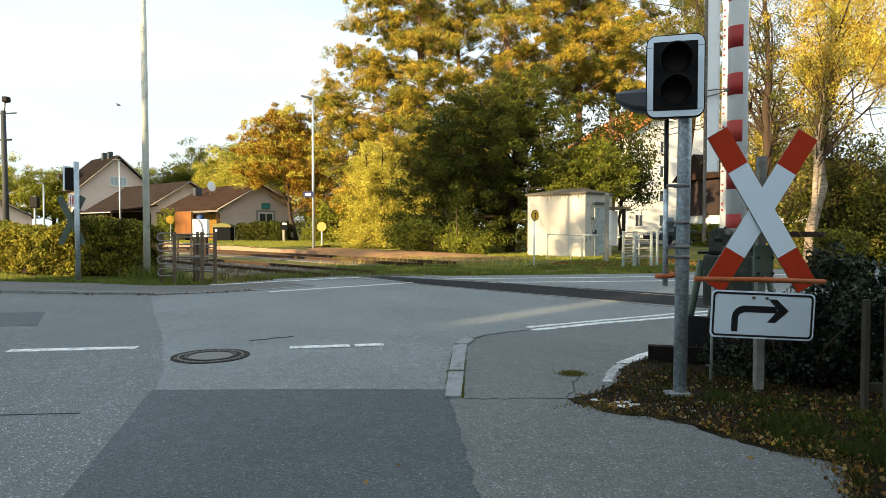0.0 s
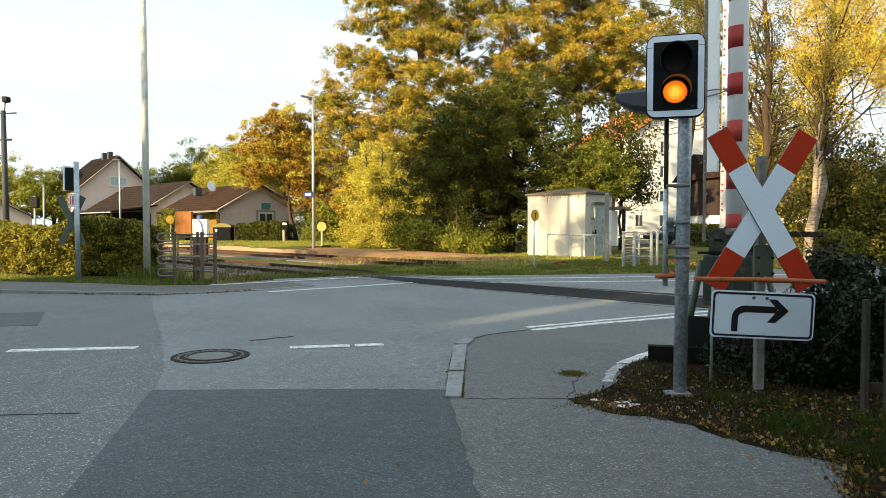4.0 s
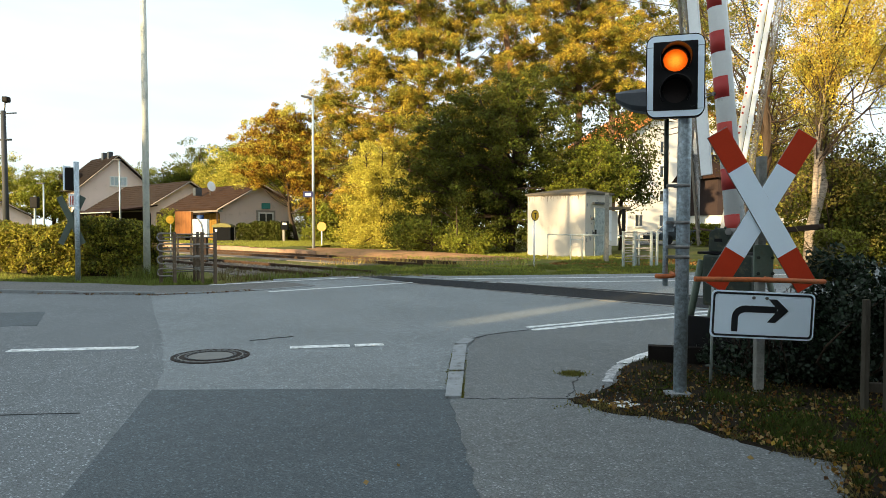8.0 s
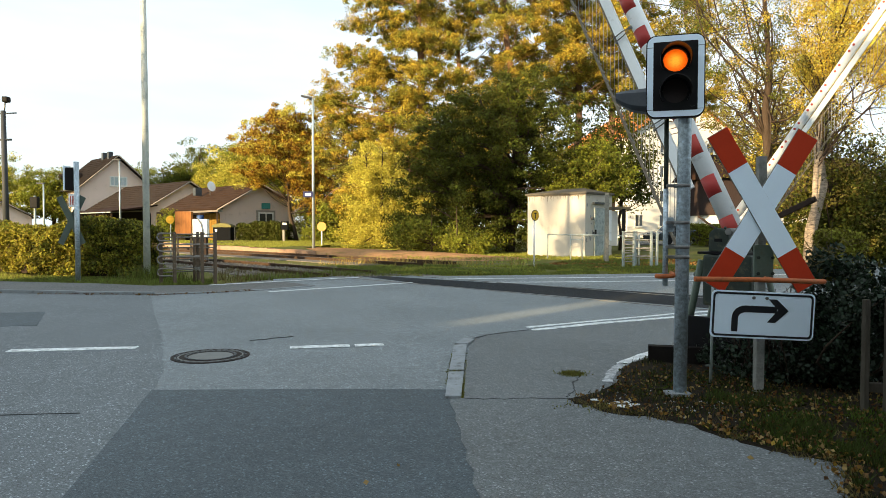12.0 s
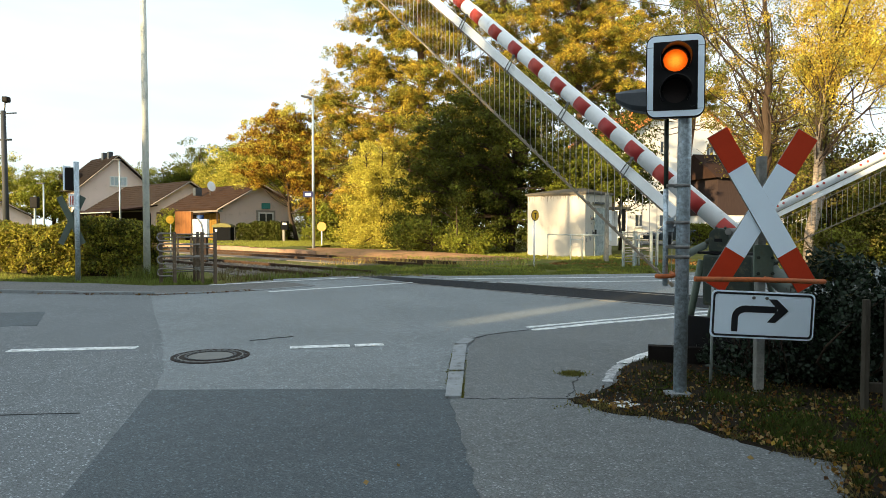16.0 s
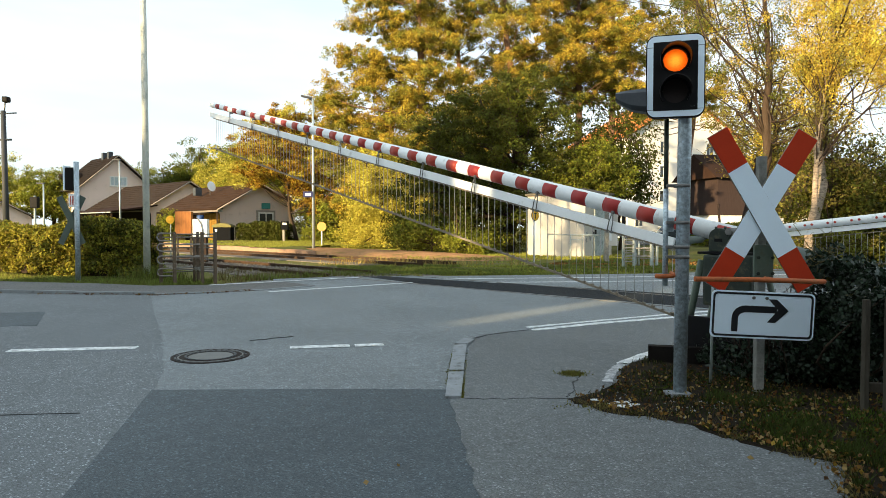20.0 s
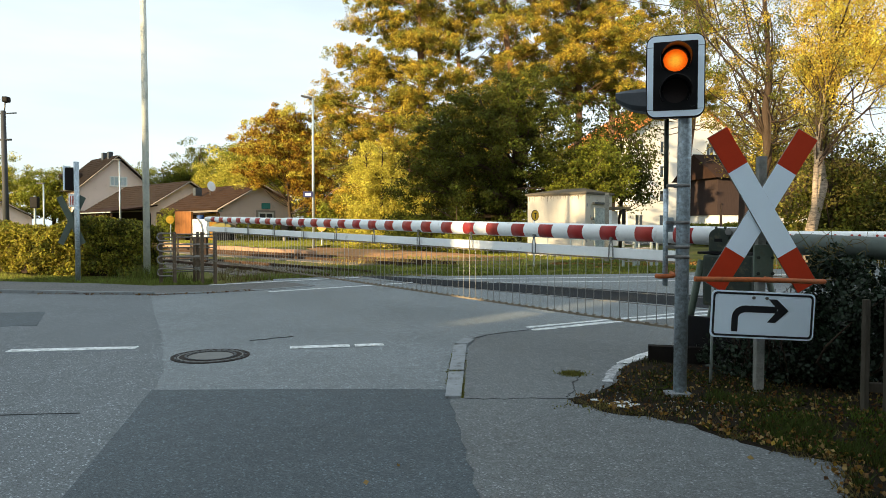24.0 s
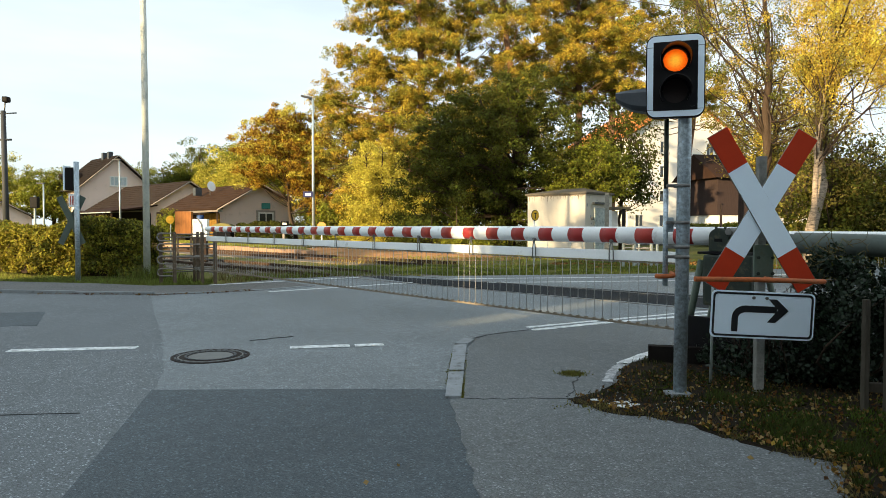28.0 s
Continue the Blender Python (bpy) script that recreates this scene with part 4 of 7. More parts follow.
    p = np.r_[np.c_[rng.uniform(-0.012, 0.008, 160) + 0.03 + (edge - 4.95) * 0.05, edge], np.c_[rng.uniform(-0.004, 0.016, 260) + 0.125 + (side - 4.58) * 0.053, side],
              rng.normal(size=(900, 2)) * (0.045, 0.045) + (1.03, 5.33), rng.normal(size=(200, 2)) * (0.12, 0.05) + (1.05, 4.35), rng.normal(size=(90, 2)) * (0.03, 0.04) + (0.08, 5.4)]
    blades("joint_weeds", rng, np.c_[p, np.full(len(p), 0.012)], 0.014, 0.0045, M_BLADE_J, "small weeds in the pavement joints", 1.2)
    v, f = leaf_cloud(rng, [(-0.22, 3.27, 0.012), (0.2, 6.9, 0.02), (-0.35, 3.05, 0.012), (1.55, 3.35, 0.02)], np.full(4, 0.008), 1, 0.026, 0.2, 0.8)
    tagged(fast("fallen_leaves", v, f, M_LITTER_P), "single pale leaves on the asphalt", "fallen leaves", "", "stuff")
    # grass beyond the rails and by the hedge
    far = [(-2.0, 16.3), (0.2, 16.45), (6.0, 17.5), (9.5, 19.5), (9, 21.2), (4, 21.0), (-1, 21.4), (-3.4, 21.2), (-2.6, 18.0)]
    p = patchy(rng, in_poly(rng, far, 70000), 0.8, 0.02)
    blades("trackside_grass", rng, np.c_[p, np.full(len(p), -0.05)], 0.065, 0.011, M_BLADE, "rough green trackside grass", 0.6)
    p = patchy(rng, in_poly(rng, far, 26000), 1.1, 0.10)
    blades("dry_trackside_grass", rng, np.c_[p, np.full(len(p), -0.05)], 0.070, 0.010, M_BLADE_SUN, "dry pale trackside grass", 0.6)
    strewn = [(2.6, 21.0), (6.0, 18.6), (10.5, 20.2), (11.5, 25.5), (7.0, 26.5), (4.6, 24.5)]
    p = patchy(rng, in_poly(rng, strewn, 5200), 0.7, -0.05)
    v, f = leaf_cloud(rng, np.c_[p, np.full(len(p), -0.035)], np.full(len(p), 0.02), 1, 0.075, 0.4, 0.75)
    v[:, 2] = np.maximum(v[:, 2], -0.055)
    tagged(fast("fallen_leaves", v, f, M_LITTER_S), "orange-brown fallen leaves in the grass by the hut", "fallen leaves", "", "stuff")
    p = patchy(rng, in_poly(rng, strewn, 26000), 0.9, 0.0)
    blades("rough_grass", rng, np.c_[p, np.full(len(p), -0.055)], 0.07, 0.011, M_BLADE, "rough worn grass between hut and turnstile", 0.7)
    lawn = [(-16, 44), (-7.4, 36.2), (-3.4, 34.6), (-0.6, 30.4), (1.6, 27.8), (4.2, 25.6), (7, 24.5), (8, 30), (-2, 42), (-14, 52)]
    p = patchy(rng, in_poly(rng, lawn, 60000), 0.35, -0.12)
    blades("lawn_grass", rng, np.c_[p, np.full(len(p), -0.05)], 0.065, 0.014, M_BLADE_SUN, "sunlit yellow-green lawn grass by the platform", 0.6)
    top = [(-8.8, 33.8), (-22, 49.5), (-18, 53), (-8, 50), (-1, 46), (-2.6, 36.5), (-6.0, 37.0), (-8.2, 36.2)]
    p = patchy(rng, in_poly(rng, top, 60000), 0.3, -0.3)
    blades("platform_grass", rng, np.c_[p, np.full(len(p), 0.15)], 0.065, 0.016, M_BLADE_SUN, "sunlit short grass on the platform", 0.5)
    p = patchy(rng, in_poly(rng, [(-7.4, 36.0), (-3.9, 25.2), (2.0, 23.2), (7, 23.6), (1.6, 27.6), (-3.4, 34.5)], 9000), 0.9, 0.12)
    blades("path_grass", rng, np.c_[p, np.full(len(p), -0.05)], 0.10, 0.014, M_BLADE_SUN, "thin grass growing through the dirt path", 0.7)
    p = patchy(rng, in_poly(rng, [(-4.2, 21.5), (-3.2, 24.6), (0.5, 23.0), (3.0, 22.2), (2.0, 21.4), (-1, 21.8)], 1500), 1.4, 0.05)
    blades("seeding_grass", rng, np.c_[p, np.full(len(p), -0.05)], 0.20, 0.008, M_BLADE_GOLD, "golden seeding grass beside the siding", 0.6)
    p = patchy(rng, in_poly(rng, [(-15, 15.0), (-10.9, 14.55), (-9.6, 14.5), (-9.4, 15.6), (-11.5, 17.2), (-15, 19.5)], 22000), 0.9, -0.3)
    blades("sunlit_verge_grass", rng, np.c_[p, np.full(len(p), -0.05)], 0.10, 0.012, M_BLADE_SUN, "sunlit yellow-green grass before the hedge", 0.7)
    front = [(-9.8, 14.35), (-9.2, 14.25), (-5.8, 13.45), (-4.9, 13.9), (-5.2, 15.2), (-6.5, 15.6), (-9, 16), (-9.8, 16.2)]
    p = in_poly(rng, front, 26000)
    blades("hedge_foot_grass", rng, np.c_[p, np.full(len(p), -0.05)], 0.075, 0.010, M_BLADE, "green grass at the hedge foot", 0.7)
    p = rng.normal(size=(900, 2)) * (0.36, 0.16) + (-6.7, 15.5)
    blades("pole_foot_grass", rng, np.c_[p, np.full(len(p), -0.05)], 0.30, 0.009, M_BLADE, "tall grass tuft at the pole foot", 0.6)
    p = np.array([(-3.4, 16.2), (-2.6, 16.7), (-4.2, 15.9), (-1.6, 17.0), (-3.0, 17.4)])
    p = (p[rng.integers(0, 5, 1500)] + rng.normal(size=(1500, 2)) * (0.34, 0.14))
    blades("trackside_weeds", rng, np.c_[p, np.full(len(p), -0.06)], 0.15, 0.010, M_BLADE, "green weed tufts beside the rails", 0.9)
    p = in_poly(rng, [(-4.7, 14.6), (-3.0, 15.6), (-2.2, 16.6), (-4.6, 19.0), (-6.2, 19.5), (-5.6, 16)], 1300)
    p = patchy(rng, p, 1.1, -0.1)
    blades("trackside_weeds", rng, np.c_[p, np.full(len(p), -0.05)], 0.13, 0.010, M_BLADE_DRY, "dry weeds beside the rails", 0.7)


make_ground()
make_markings()
make_manhole()
make_track()
make_verge()
# ---- the crossing's furniture ----


def clamp(t, z, r, y=0.0):
    bm = bmesh.new()
    tube(bm, [(0, y, z - 0.012), (0, y, z + 0.012)], r + 0.005, 20)
    box(bm, (-r - 0.03, y, z), (0.05, 0.02, 0.022), None, 0.003)
    tube(bm, [(-r - 0.045, y - 0.02, z), (-r - 0.045, y + 0.02, z)], 0.010, 8)
    part("clamp", bm, M_STEEL, t)


def make_signal():
    t = thing("crossing_signal", pose(1.650, 4.650, 0.0), "two-lamp rail crossing signal with white-edged board on galvanised pole", "signal")
    part("pole", tubem([(0, 0, -0.05), (0.016, 0, 2.0), (0.018, 0, 2.35)], 0.0455, 28), M_GALV, t, "mottled galvanised steel pole")
    part("foot", boxm((-0.02, -0.01, 0.025), (0.16, 0.12, 0.030), Matrix.Rotation(0.1, 4, "Z"), 0.010), M_GRANITE, t, "grey concrete foot")
    for z in (1.468, 1.214, 1.046, 0.978):
        clamp(t, z, 0.050)
    # board
    cx, cz = -0.112, 2.195
    head = thing("board", pose(cx + 0.02, -0.11, cz, 0, 0, -16), "", "")
    head.parent = t
    for k in ("label", "category"):
        if k in head:
            del head[k]
    bw, bh = 0.376, 0.552
    part("rim", ring_plate(rounded(bw, bh, 0.062), rounded(bw - 0.014, bh - 0.014, 0.056), -0.004, 0.05), M_BLACK, head, "thin black outer rim")
    part("white_frame", ring_plate(rounded(bw - 0.014, bh - 0.014, 0.056), rounded(0.282, 0.458, 0.012), -0.008, 0.02), M_REFL, head, "white reflective frame")
    for z in (-0.222, 0.195):
        for s in (-1, 1):
            part("seam", boxm((s * 0.161, -0.009, z), (0.040, 0.002, 0.0025)), M_GREY, head)
    # black front panel with two round openings
    bm = bmesh.new()
    outer = rounded(0.304, 0.472, 0.012, 3)
    R = 0.079
    zs = (0.108, -0.102)
    ys = -0.010
    # panel built as rows of strips that leave the openings free
    ncol = 36
    for half, zc in ((1, zs[0]), (-1, zs[1])):
        z_in, z_out = 0.0, half * 0.2295
        for i in range(ncol):
            a0, a1 = [-0.1415 + 0.283 * q / ncol for q in (i, i + 1)]

            def cut(x):
                return math.sqrt(max(R * R - x * x, 0))
            for lo, hi in ((z_out, half), (z_in, -half)):
                s = 1 if hi > 0 else -1
                q = [(a0, lo), (a1, lo), (a1, zc + s * cut(a1)), (a0, zc + s * cut(a0))]
                bm.faces.new([bm.verts.new((x, ys, z)) for x, z in q])
    bmesh.ops.remove_doubles(bm, verts=bm.verts, dist=0.0004)
    ret = bmesh.ops.extrude_face_region(bm, geom=list(bm.faces))
    bmesh.ops.translate(bm, verts=[v for v in ret["geom"] if isinstance(v, bmesh.types.BMVert)], vec=(0, 0.008, 0))
    bmesh.ops.recalc_face_normals(bm, faces=bm.faces)
    part("front_panel", bm, M_BLACK, head, "matt black front panel")
    part("maker_plate", boxm((0.112, -0.009, -0.205), (0.028, 0.002, 0.009)), M_GREY, head, "small grey plate")
    part("back_box", boxm((0, 0.115, 0), (0.345, 0.12, 0.50), None, 0.02), M_GREY, head, "grey lamp housing")
    lens = {}
    for zc, nm, col, st in ((zs[0], "red_lens", (1.0, 0.150, 0.004), 0.42), (zs[1], "amber_lens", (1.0, 0.215, 0.007), 0.44)):
        bm = bmesh.new()
        for i in range(7):
            r0, r1 = R * i / 7, R * (i + 1) / 7
            for k in range(32):
                a, b = 2 * math.pi * k / 32, 2 * math.pi * (k + 1) / 32
                def pt(r, ang):
                    return bm.verts.new((r * math.cos(ang), -0.016 * (1 - (r / R) ** 2), r * math.sin(ang)))
                q = [pt(r1, a), pt(r1, b), pt(r0, b), pt(r0, a)] if i else [pt(r1, a), pt(r1, b), pt(0, 0)]
                bm.faces.new(q)
        bmesh.ops.remove_doubles(bm, verts=bm.verts, dist=0.0003)
        bmesh.ops.recalc_face_normals(bm, faces=bm.faces)
        ob = part(nm, bm, glow(nm + "_glow", col, st), head, "glowing signal lens", smooth=True)
        ob.matrix_basis = Matrix.Translation((0, 0.030, zc))
        # visor: a hood round the upper two thirds of the lens
        bm = bmesh.new()
        rows = []
        for k in range(33):
            a = radians(-38 + 256 * k / 32)
            ln = 0.17 if 20 < math.degrees(a) < 160 else 0.17 * (0.35 + 0.65 * max(0, math.sin(a) + 0.62) / 0.96)
            rows.append([bm.verts.new((math.cos(a) * r, -0.006 - y, zc + math.sin(a) * r - 0.10 * y)) for r, y in ((0.100, 0), (0.100, ln), (0.095, ln), (0.095, 0))])
        for p, q in zip(rows, rows[1:]):
            for i in range(4):
                bm.faces.new((p[i], p[(i + 1) % 4], q[(i + 1) % 4], q[i]))
        bm.faces.new(rows[0])
        bm.faces.new(rows[-1][::-1])
        bmesh.ops.recalc_face_normals(bm, faces=bm.faces)
        part("visor", bm, M_VISOR, head, "black lamp hood")
        # added: two dark leaves hide the glow and slide aside to switch it on
        lens[nm] = []
        for s in (-1, 1):
            o = [(s * 0.0, -0.092), (s * 0.0, 0.092)] + [(s * 0.092 * math.sin(b), 0.092 * math.cos(b)) for b in [math.pi * k / 16 for k in range(1, 16)]]
            leaf = part("shutter", plate(o, -0.003, 0.003), M_LENS_OFF, head, "added dark leaf that passes for the unlit lens")
            leaf.matrix_basis = Matrix.Translation((0, 0.008, zc))
            lens[nm].append((leaf, s, zc))
    # second lamp head, turned to the side road
    bm = bmesh.new()
    secs = [(-0.185, -0.068, -0.229, 0.085), (-0.285, -0.074, -0.208, 0.078), (-0.345, -0.080, -0.172, 0.068), (-0.388, -0.088, -0.140, 0.055)]
    rings = []
    for x, zt, zb, dd in secs:
        zm, hh = (zt + zb) / 2, (zt - zb) / 2
        rings.append([bm.verts.new((x, 0.06 + dy * dd, zm + dz * hh)) for dy, dz in ((-1, -0.6), (-0.6, -1), (0.6, -1), (1, -0.6), (1, 0.6), (0.6, 1), (-0.6, 1), (-1, 0.6))])
    for p, q in zip(rings, rings[1:]):
        for i in range(8):
            bm.faces.new((p[i], p[(i + 1) % 8], q[(i + 1) % 8], q[i]))
    bm.faces.new(rings[0])
    bm.faces.new(rings[-1][::-1])
    bmesh.ops.recalc_face_normals(bm, faces=bm.faces)
    part("side_hood", bm, M_GREY, head, "dark grey hood of a second lamp")
    return lens


def make_catch_rod():
    """The thin rod on the signal pole that the closed boom lies against."""
    t = thing("boom_guide_rod", pose(1.553, 4.69, 0.0), "thin grey rod with a rusty hook, clamped to the signal pole", "guide rod")
    part("rod", tubem([(0, 0, 0.775), (0, 0, 1.45)], 0.018, 12), M_GALV, t)
    part("upper_rod", tubem([(0, 0, 1.45), (0, 0, 1.93)], 0.016, 12), M_GREEN, t, "dark green upper rod")
    part("bracket", boxm((0.025, 0, 1.20), (0.055, 0.03, 0.10), None, 0.006), M_GALV, t)
    bm = bmesh.new()
    tube(bm, [(-0.075, -0.03, 0.845), (-0.06, -0.045, 0.842), (0.04, -0.045, 0.845), (0.06, -0.02, 0.85), (0.05, 0.03, 0.86)], 0.016, 8)
    part("hook", bm, M_RUST, t, "rusty orange hook")


def make_saltire():
    t = thing("saltire_sign", pose(2.200, 4.62, 0.0), "red and white crossing saltire on a grey post", "crossing sign")
    part("post", boxm((0.042, 0.125, 0.83), (0.058, 0.058, 1.70), None, 0.006), M_POST, t, "weathered square grey post")
    # mounting box behind the blades, with bolts
    part("mounting_box", boxm((0.04, 0.075, 0.93), (0.135, 0.03, 0.26), None, 0.008), M_GREENL, t, "green mounting plate")
    for dx in (-0.045, 0.055):
        for z in (0.86, 0.97):
            part("bolt", tubem([(0.04 + dx, 0.06, z), (0.04 + dx, 0.045, z)], 0.012, 6), M_GREEN, t)
    C = Vector((-0.012, 0, 1.30))
    for ang, y, lo, hi, nm in ((30.8, -0.010, -0.62, 0.615, "front_blade"), (-31.2, 0.004, -0.62, 0.605, "rear_blade")):
        b = thing(nm, Matrix.Translation(C) @ Matrix.Rotation(radians(-ang), 4, "Y").inverted() @ Matrix.Translation((0, y, 0)), "", "")
        b.matrix_basis = Matrix.Translation((C.x, y, C.z)) @ Matrix.Rotation(radians(-ang), 4, "Y")
        b.parent = t
        for k in ("label", "category"):
            if k in b:
                del b[k]
        w = 0.150
        part("plate", boxm((0, 0.005, (lo + hi) / 2), (w + 0.006, 0.008, hi - lo + 0.006), None, 0.002), M_STEEL, b, "thin metal edge")
        part("white_panel", boxm((0, -0.0012, (lo + hi) / 2), (w, 0.005, hi - lo - 0.56)), M_REFL, b, "white reflective panel")
        part("red_panel", boxm((0, -0.0012, hi - 0.14), (w, 0.005, 0.276)), M_RED, b, "dark red end panel")
        part("red_panel", boxm((0, -0.0012, lo + 0.14), (w, 0.005, 0.276)), M_RED, b, "dark red end panel")
    # direction plate
    p = thing("direction_plate", Matrix.Translation((-0.005, -0.022, 0.577)) @ Matrix.Rotation(radians(2.6), 4, "Y"), "", "")
    p.parent = t
    p["label"] = "white plate with black right-turn arrow"
    for k in ("category",):
        if k in p:
            del p[k]
    W, Hh = 0.712, 0.325
    part("backing", plate(rounded(W, Hh, 0.035), 0.0, 0.006), M_REFL, p, "white rounded sheet")
    part("border", ring_plate(rounded(W - 0.022, Hh - 0.022, 0.030), rounded(W - 0.050, Hh - 0.050, 0.020), -0.002, 0.0), M_BLACKP, p, "black border line")
    # arrow: stem up, round corner, then to the right with a head
    stem = [(-0.212, -0.118), (-0.168, -0.118), (-0.168, -0.025)]
    inner = [(-0.168 + 0.055 - 0.055 * math.cos(radians(a)), -0.025 + 0.042 * math.sin(radians(a))) for a in range(0, 91, 15)]
    outerc = [(-0.212 + 0.092 - 0.092 * math.cos(radians(a)), -0.025 + 0.088 * math.sin(radians(a))) for a in range(90, -1, -15)]
    arrow = stem[:2] + inner + [(0.098, 0.017), (0.098, 0.063)] + outerc
    part("arrow_shaft", plate(arrow, -0.002, 0.0), M_BLACKP, p)
    head = [(0.035, 0.113), (0.093, 0.113), (0.177, 0.037), (0.089, -0.048), (0.033, -0.048), (0.105, 0.040)]
    part("arrow_head", plate(head, -0.0021, 0.0), M_BLACKP, p)
    for x in (-0.068, 0.022):
        part("bolt", tubem([(x, 0, 0.118), (x, -0.008, 0.118)], 0.011, 10), M_STEEL, p)
    return t


def make_fence_pipe():
    t = thing("orange_bar", pose(0, 0, 0), "rust-orange steel bar across the foot of the sign", "bar")
    part("bar", tubem([(1.640, 4.37, 0.845), (2.05, 4.40, 0.838), (2.525, 4.432, 0.821)], 0.0165, 12), M_RUST, t)
    part("support", tubem([(2.245, 4.725, 0.83), (2.24, 4.42, 0.83)], 0.010, 8), M_RUST, t)
    t2 = thing("thin_stake", pose(1.985, 4.95, 0), "thin grey metal stake", "stake")
    part("stake", tubem([(0.0, 0, -0.02), (0.01, 0, 0.85)], 0.011, 8), M_GALV_OLD, t2)


PIV = (2.580, 5.862, 1.124)
LIFT = 0.022        # the boom's own axis line lies this far over the pivot
YAW = 131.86
THETA = [(0.0, 89.9), (4.6, 89.9), (5.1, 89.7), (5.5, 89.4), (6.0, 89.0), (6.5, 88.5), (7.0, 87.5), (7.5, 86.3), (8.0, 84.4), (8.5, 82.2), (9.0, 79.9), (9.5, 77.6), (10.0, 75.2),
         (10.5, 72.6), (11.0, 70.0), (11.5, 67.3), (12.0, 64.4), (12.5, 61.5), (13.5, 55.9), (14.5, 50.0), (15.0, 46.6), (15.5, 43.1), (16.0, 39.5), (16.5, 36.0), (17.0, 32.6), (17.5, 29.1),
         (18.0, 25.6), (18.5, 22.1), (19.0, 18.9), (19.5, 16.0), (20.0, 13.4), (20.5, 11.0), (21.0, 8.9), (21.5, 7.0), (22.5, 4.2), (23.5, 2.1), (24.0, 1.3), (24.5, 0.6), (25.0, 0.05),
         (25.5, 0.5), (26.0, 0.1), (26.5, 0.3), (27.0, 0.25), (28.0, 0.25)]
ROD = 0.60          # length of the hanging rods
HINGE = -0.312      # height of their hinges under the boom's axis line


def make_boom(name, at, length, label, swap=False, first_rod=0.55):
    """The boom lies along its own +x, +y is the road side. Returns the thing, its rods and its bottom rail."""
    t = thing(name, at, label, "barrier boom")
    z = -0.045
    face = -1 if swap else 1
    segs = [(-0.02, 0.084), (4.30, 0.081), (4.31, 0.077), (8.0, 0.072), (8.01, 0.064), (length - 0.1, 0.056), (length, 0.048)]
    if length < 10:
        segs = [(-0.02, 0.085), (length * 0.6, 0.075), (length - 0.1, 0.065), (length, 0.05)]
    part("tube", tubem([(x, 0, z) for x, r in segs], [r for x, r in segs], 24), M_WHITE, t, "white painted boom tube")

    def rad(x):
        for (x0, r0), (x1, r1) in zip(segs, segs[1:]):
            if x0 <= x <= x1:
                return r0 + (r1 - r0) * (x - x0) / (x1 - x0)
        return segs[-1][1]
    if not swap:
        x = 0.172
        while x < length - 0.05:
            a, b = max(x - 0.187, -0.019), x
            bm = bmesh.new()
            rows = []
            for k in range(11):
                an = radians(-64 + 116 * k / 10)
                rows.append([bm.verts.new((s, (rad(s) + 0.002) * math.cos(an), z + (rad(s) + 0.002) * math.sin(an))) for s in (a, b)])
            for p, q in zip(rows, rows[1:]):
                f = bm.faces.new((p[0], p[1], q[1], q[0]))
                f.smooth = True
            bmesh.ops.recalc_face_normals(bm, faces=bm.faces)
            ret = bmesh.ops.extrude_face_region(bm, geom=list(bm.faces))
            for v in ret["geom"]:
                if isinstance(v, bmesh.types.BMVert):
                    dv = Vector((0, v.co.y, v.co.z - z)).normalized() * -0.004
                    v.co += dv
            bmesh.ops.recalc_face_normals(bm, faces=bm.faces)
            part("red_stripe", bm, M_REDB, t)
            x += 0.4050
    else:
        # the back of the far boom: flat board with bolt heads
        x = 0.5
        b0 = None
        while x < length - 0.2:
            for dx in (0.0, 0.13):
                if b0 is None:
                    b0 = part("bolt_head", tubem([(0, -0.085, z), (0, -0.095, z)], 0.024, 8), M_REDB, t, "reddish bolt head")
                    b0.matrix_basis = Matrix.Translation((x + dx, 0, 0))
                else:
                    share(b0, "bolt_head", t, Matrix.Translation((x + dx, 0, 0)))
            x += 0.42
    part("plank", boxm(((0.55 + length - 0.1) / 2, 0.04, -0.185 if swap else -0.245), (length - 0.65, 0.030, 0.100), None, 0.006), M_WHITE, t, "white board under the boom")
    # brackets
    b0 = None
    for k in range(int(length - 0.6)):
        s = 1.25 + 1.008 * k
        if s > length - 0.3:
            break
        if b0 is None:
            bm = bmesh.new()
            tube(bm, [(0, 0.075, -0.10), (-0.025, 0.08, -0.20), (-0.03, 0.08, -0.312)], 0.006, 6)
            tube(bm, [(0, 0.08, -0.10), (0.02, 0.08, -0.20), (0.02, 0.08, -0.315)], 0.006, 6)
            tube(bm, [(0, 0.02, -0.105), (0, 0.09, -0.105)], 0.016, 8)
            tube(bm, [(-0.03, 0.02, -0.305), (-0.03, 0.085, -0.305)], 0.010, 6)
            b0 = part("bracket", bm, M_STEEL, t, "steel hanger bracket")
            b0.matrix_basis = Matrix.Translation((s, 0, 0))
        else:
            share(b0, "bracket", t, Matrix.Translation((s, 0, 0)))
    # hanging grille: rods that stay upright, and the rail that joins their feet
    rods = []
    n = int((length - 0.25 - first_rod) / 0.1027)
    r0 = None
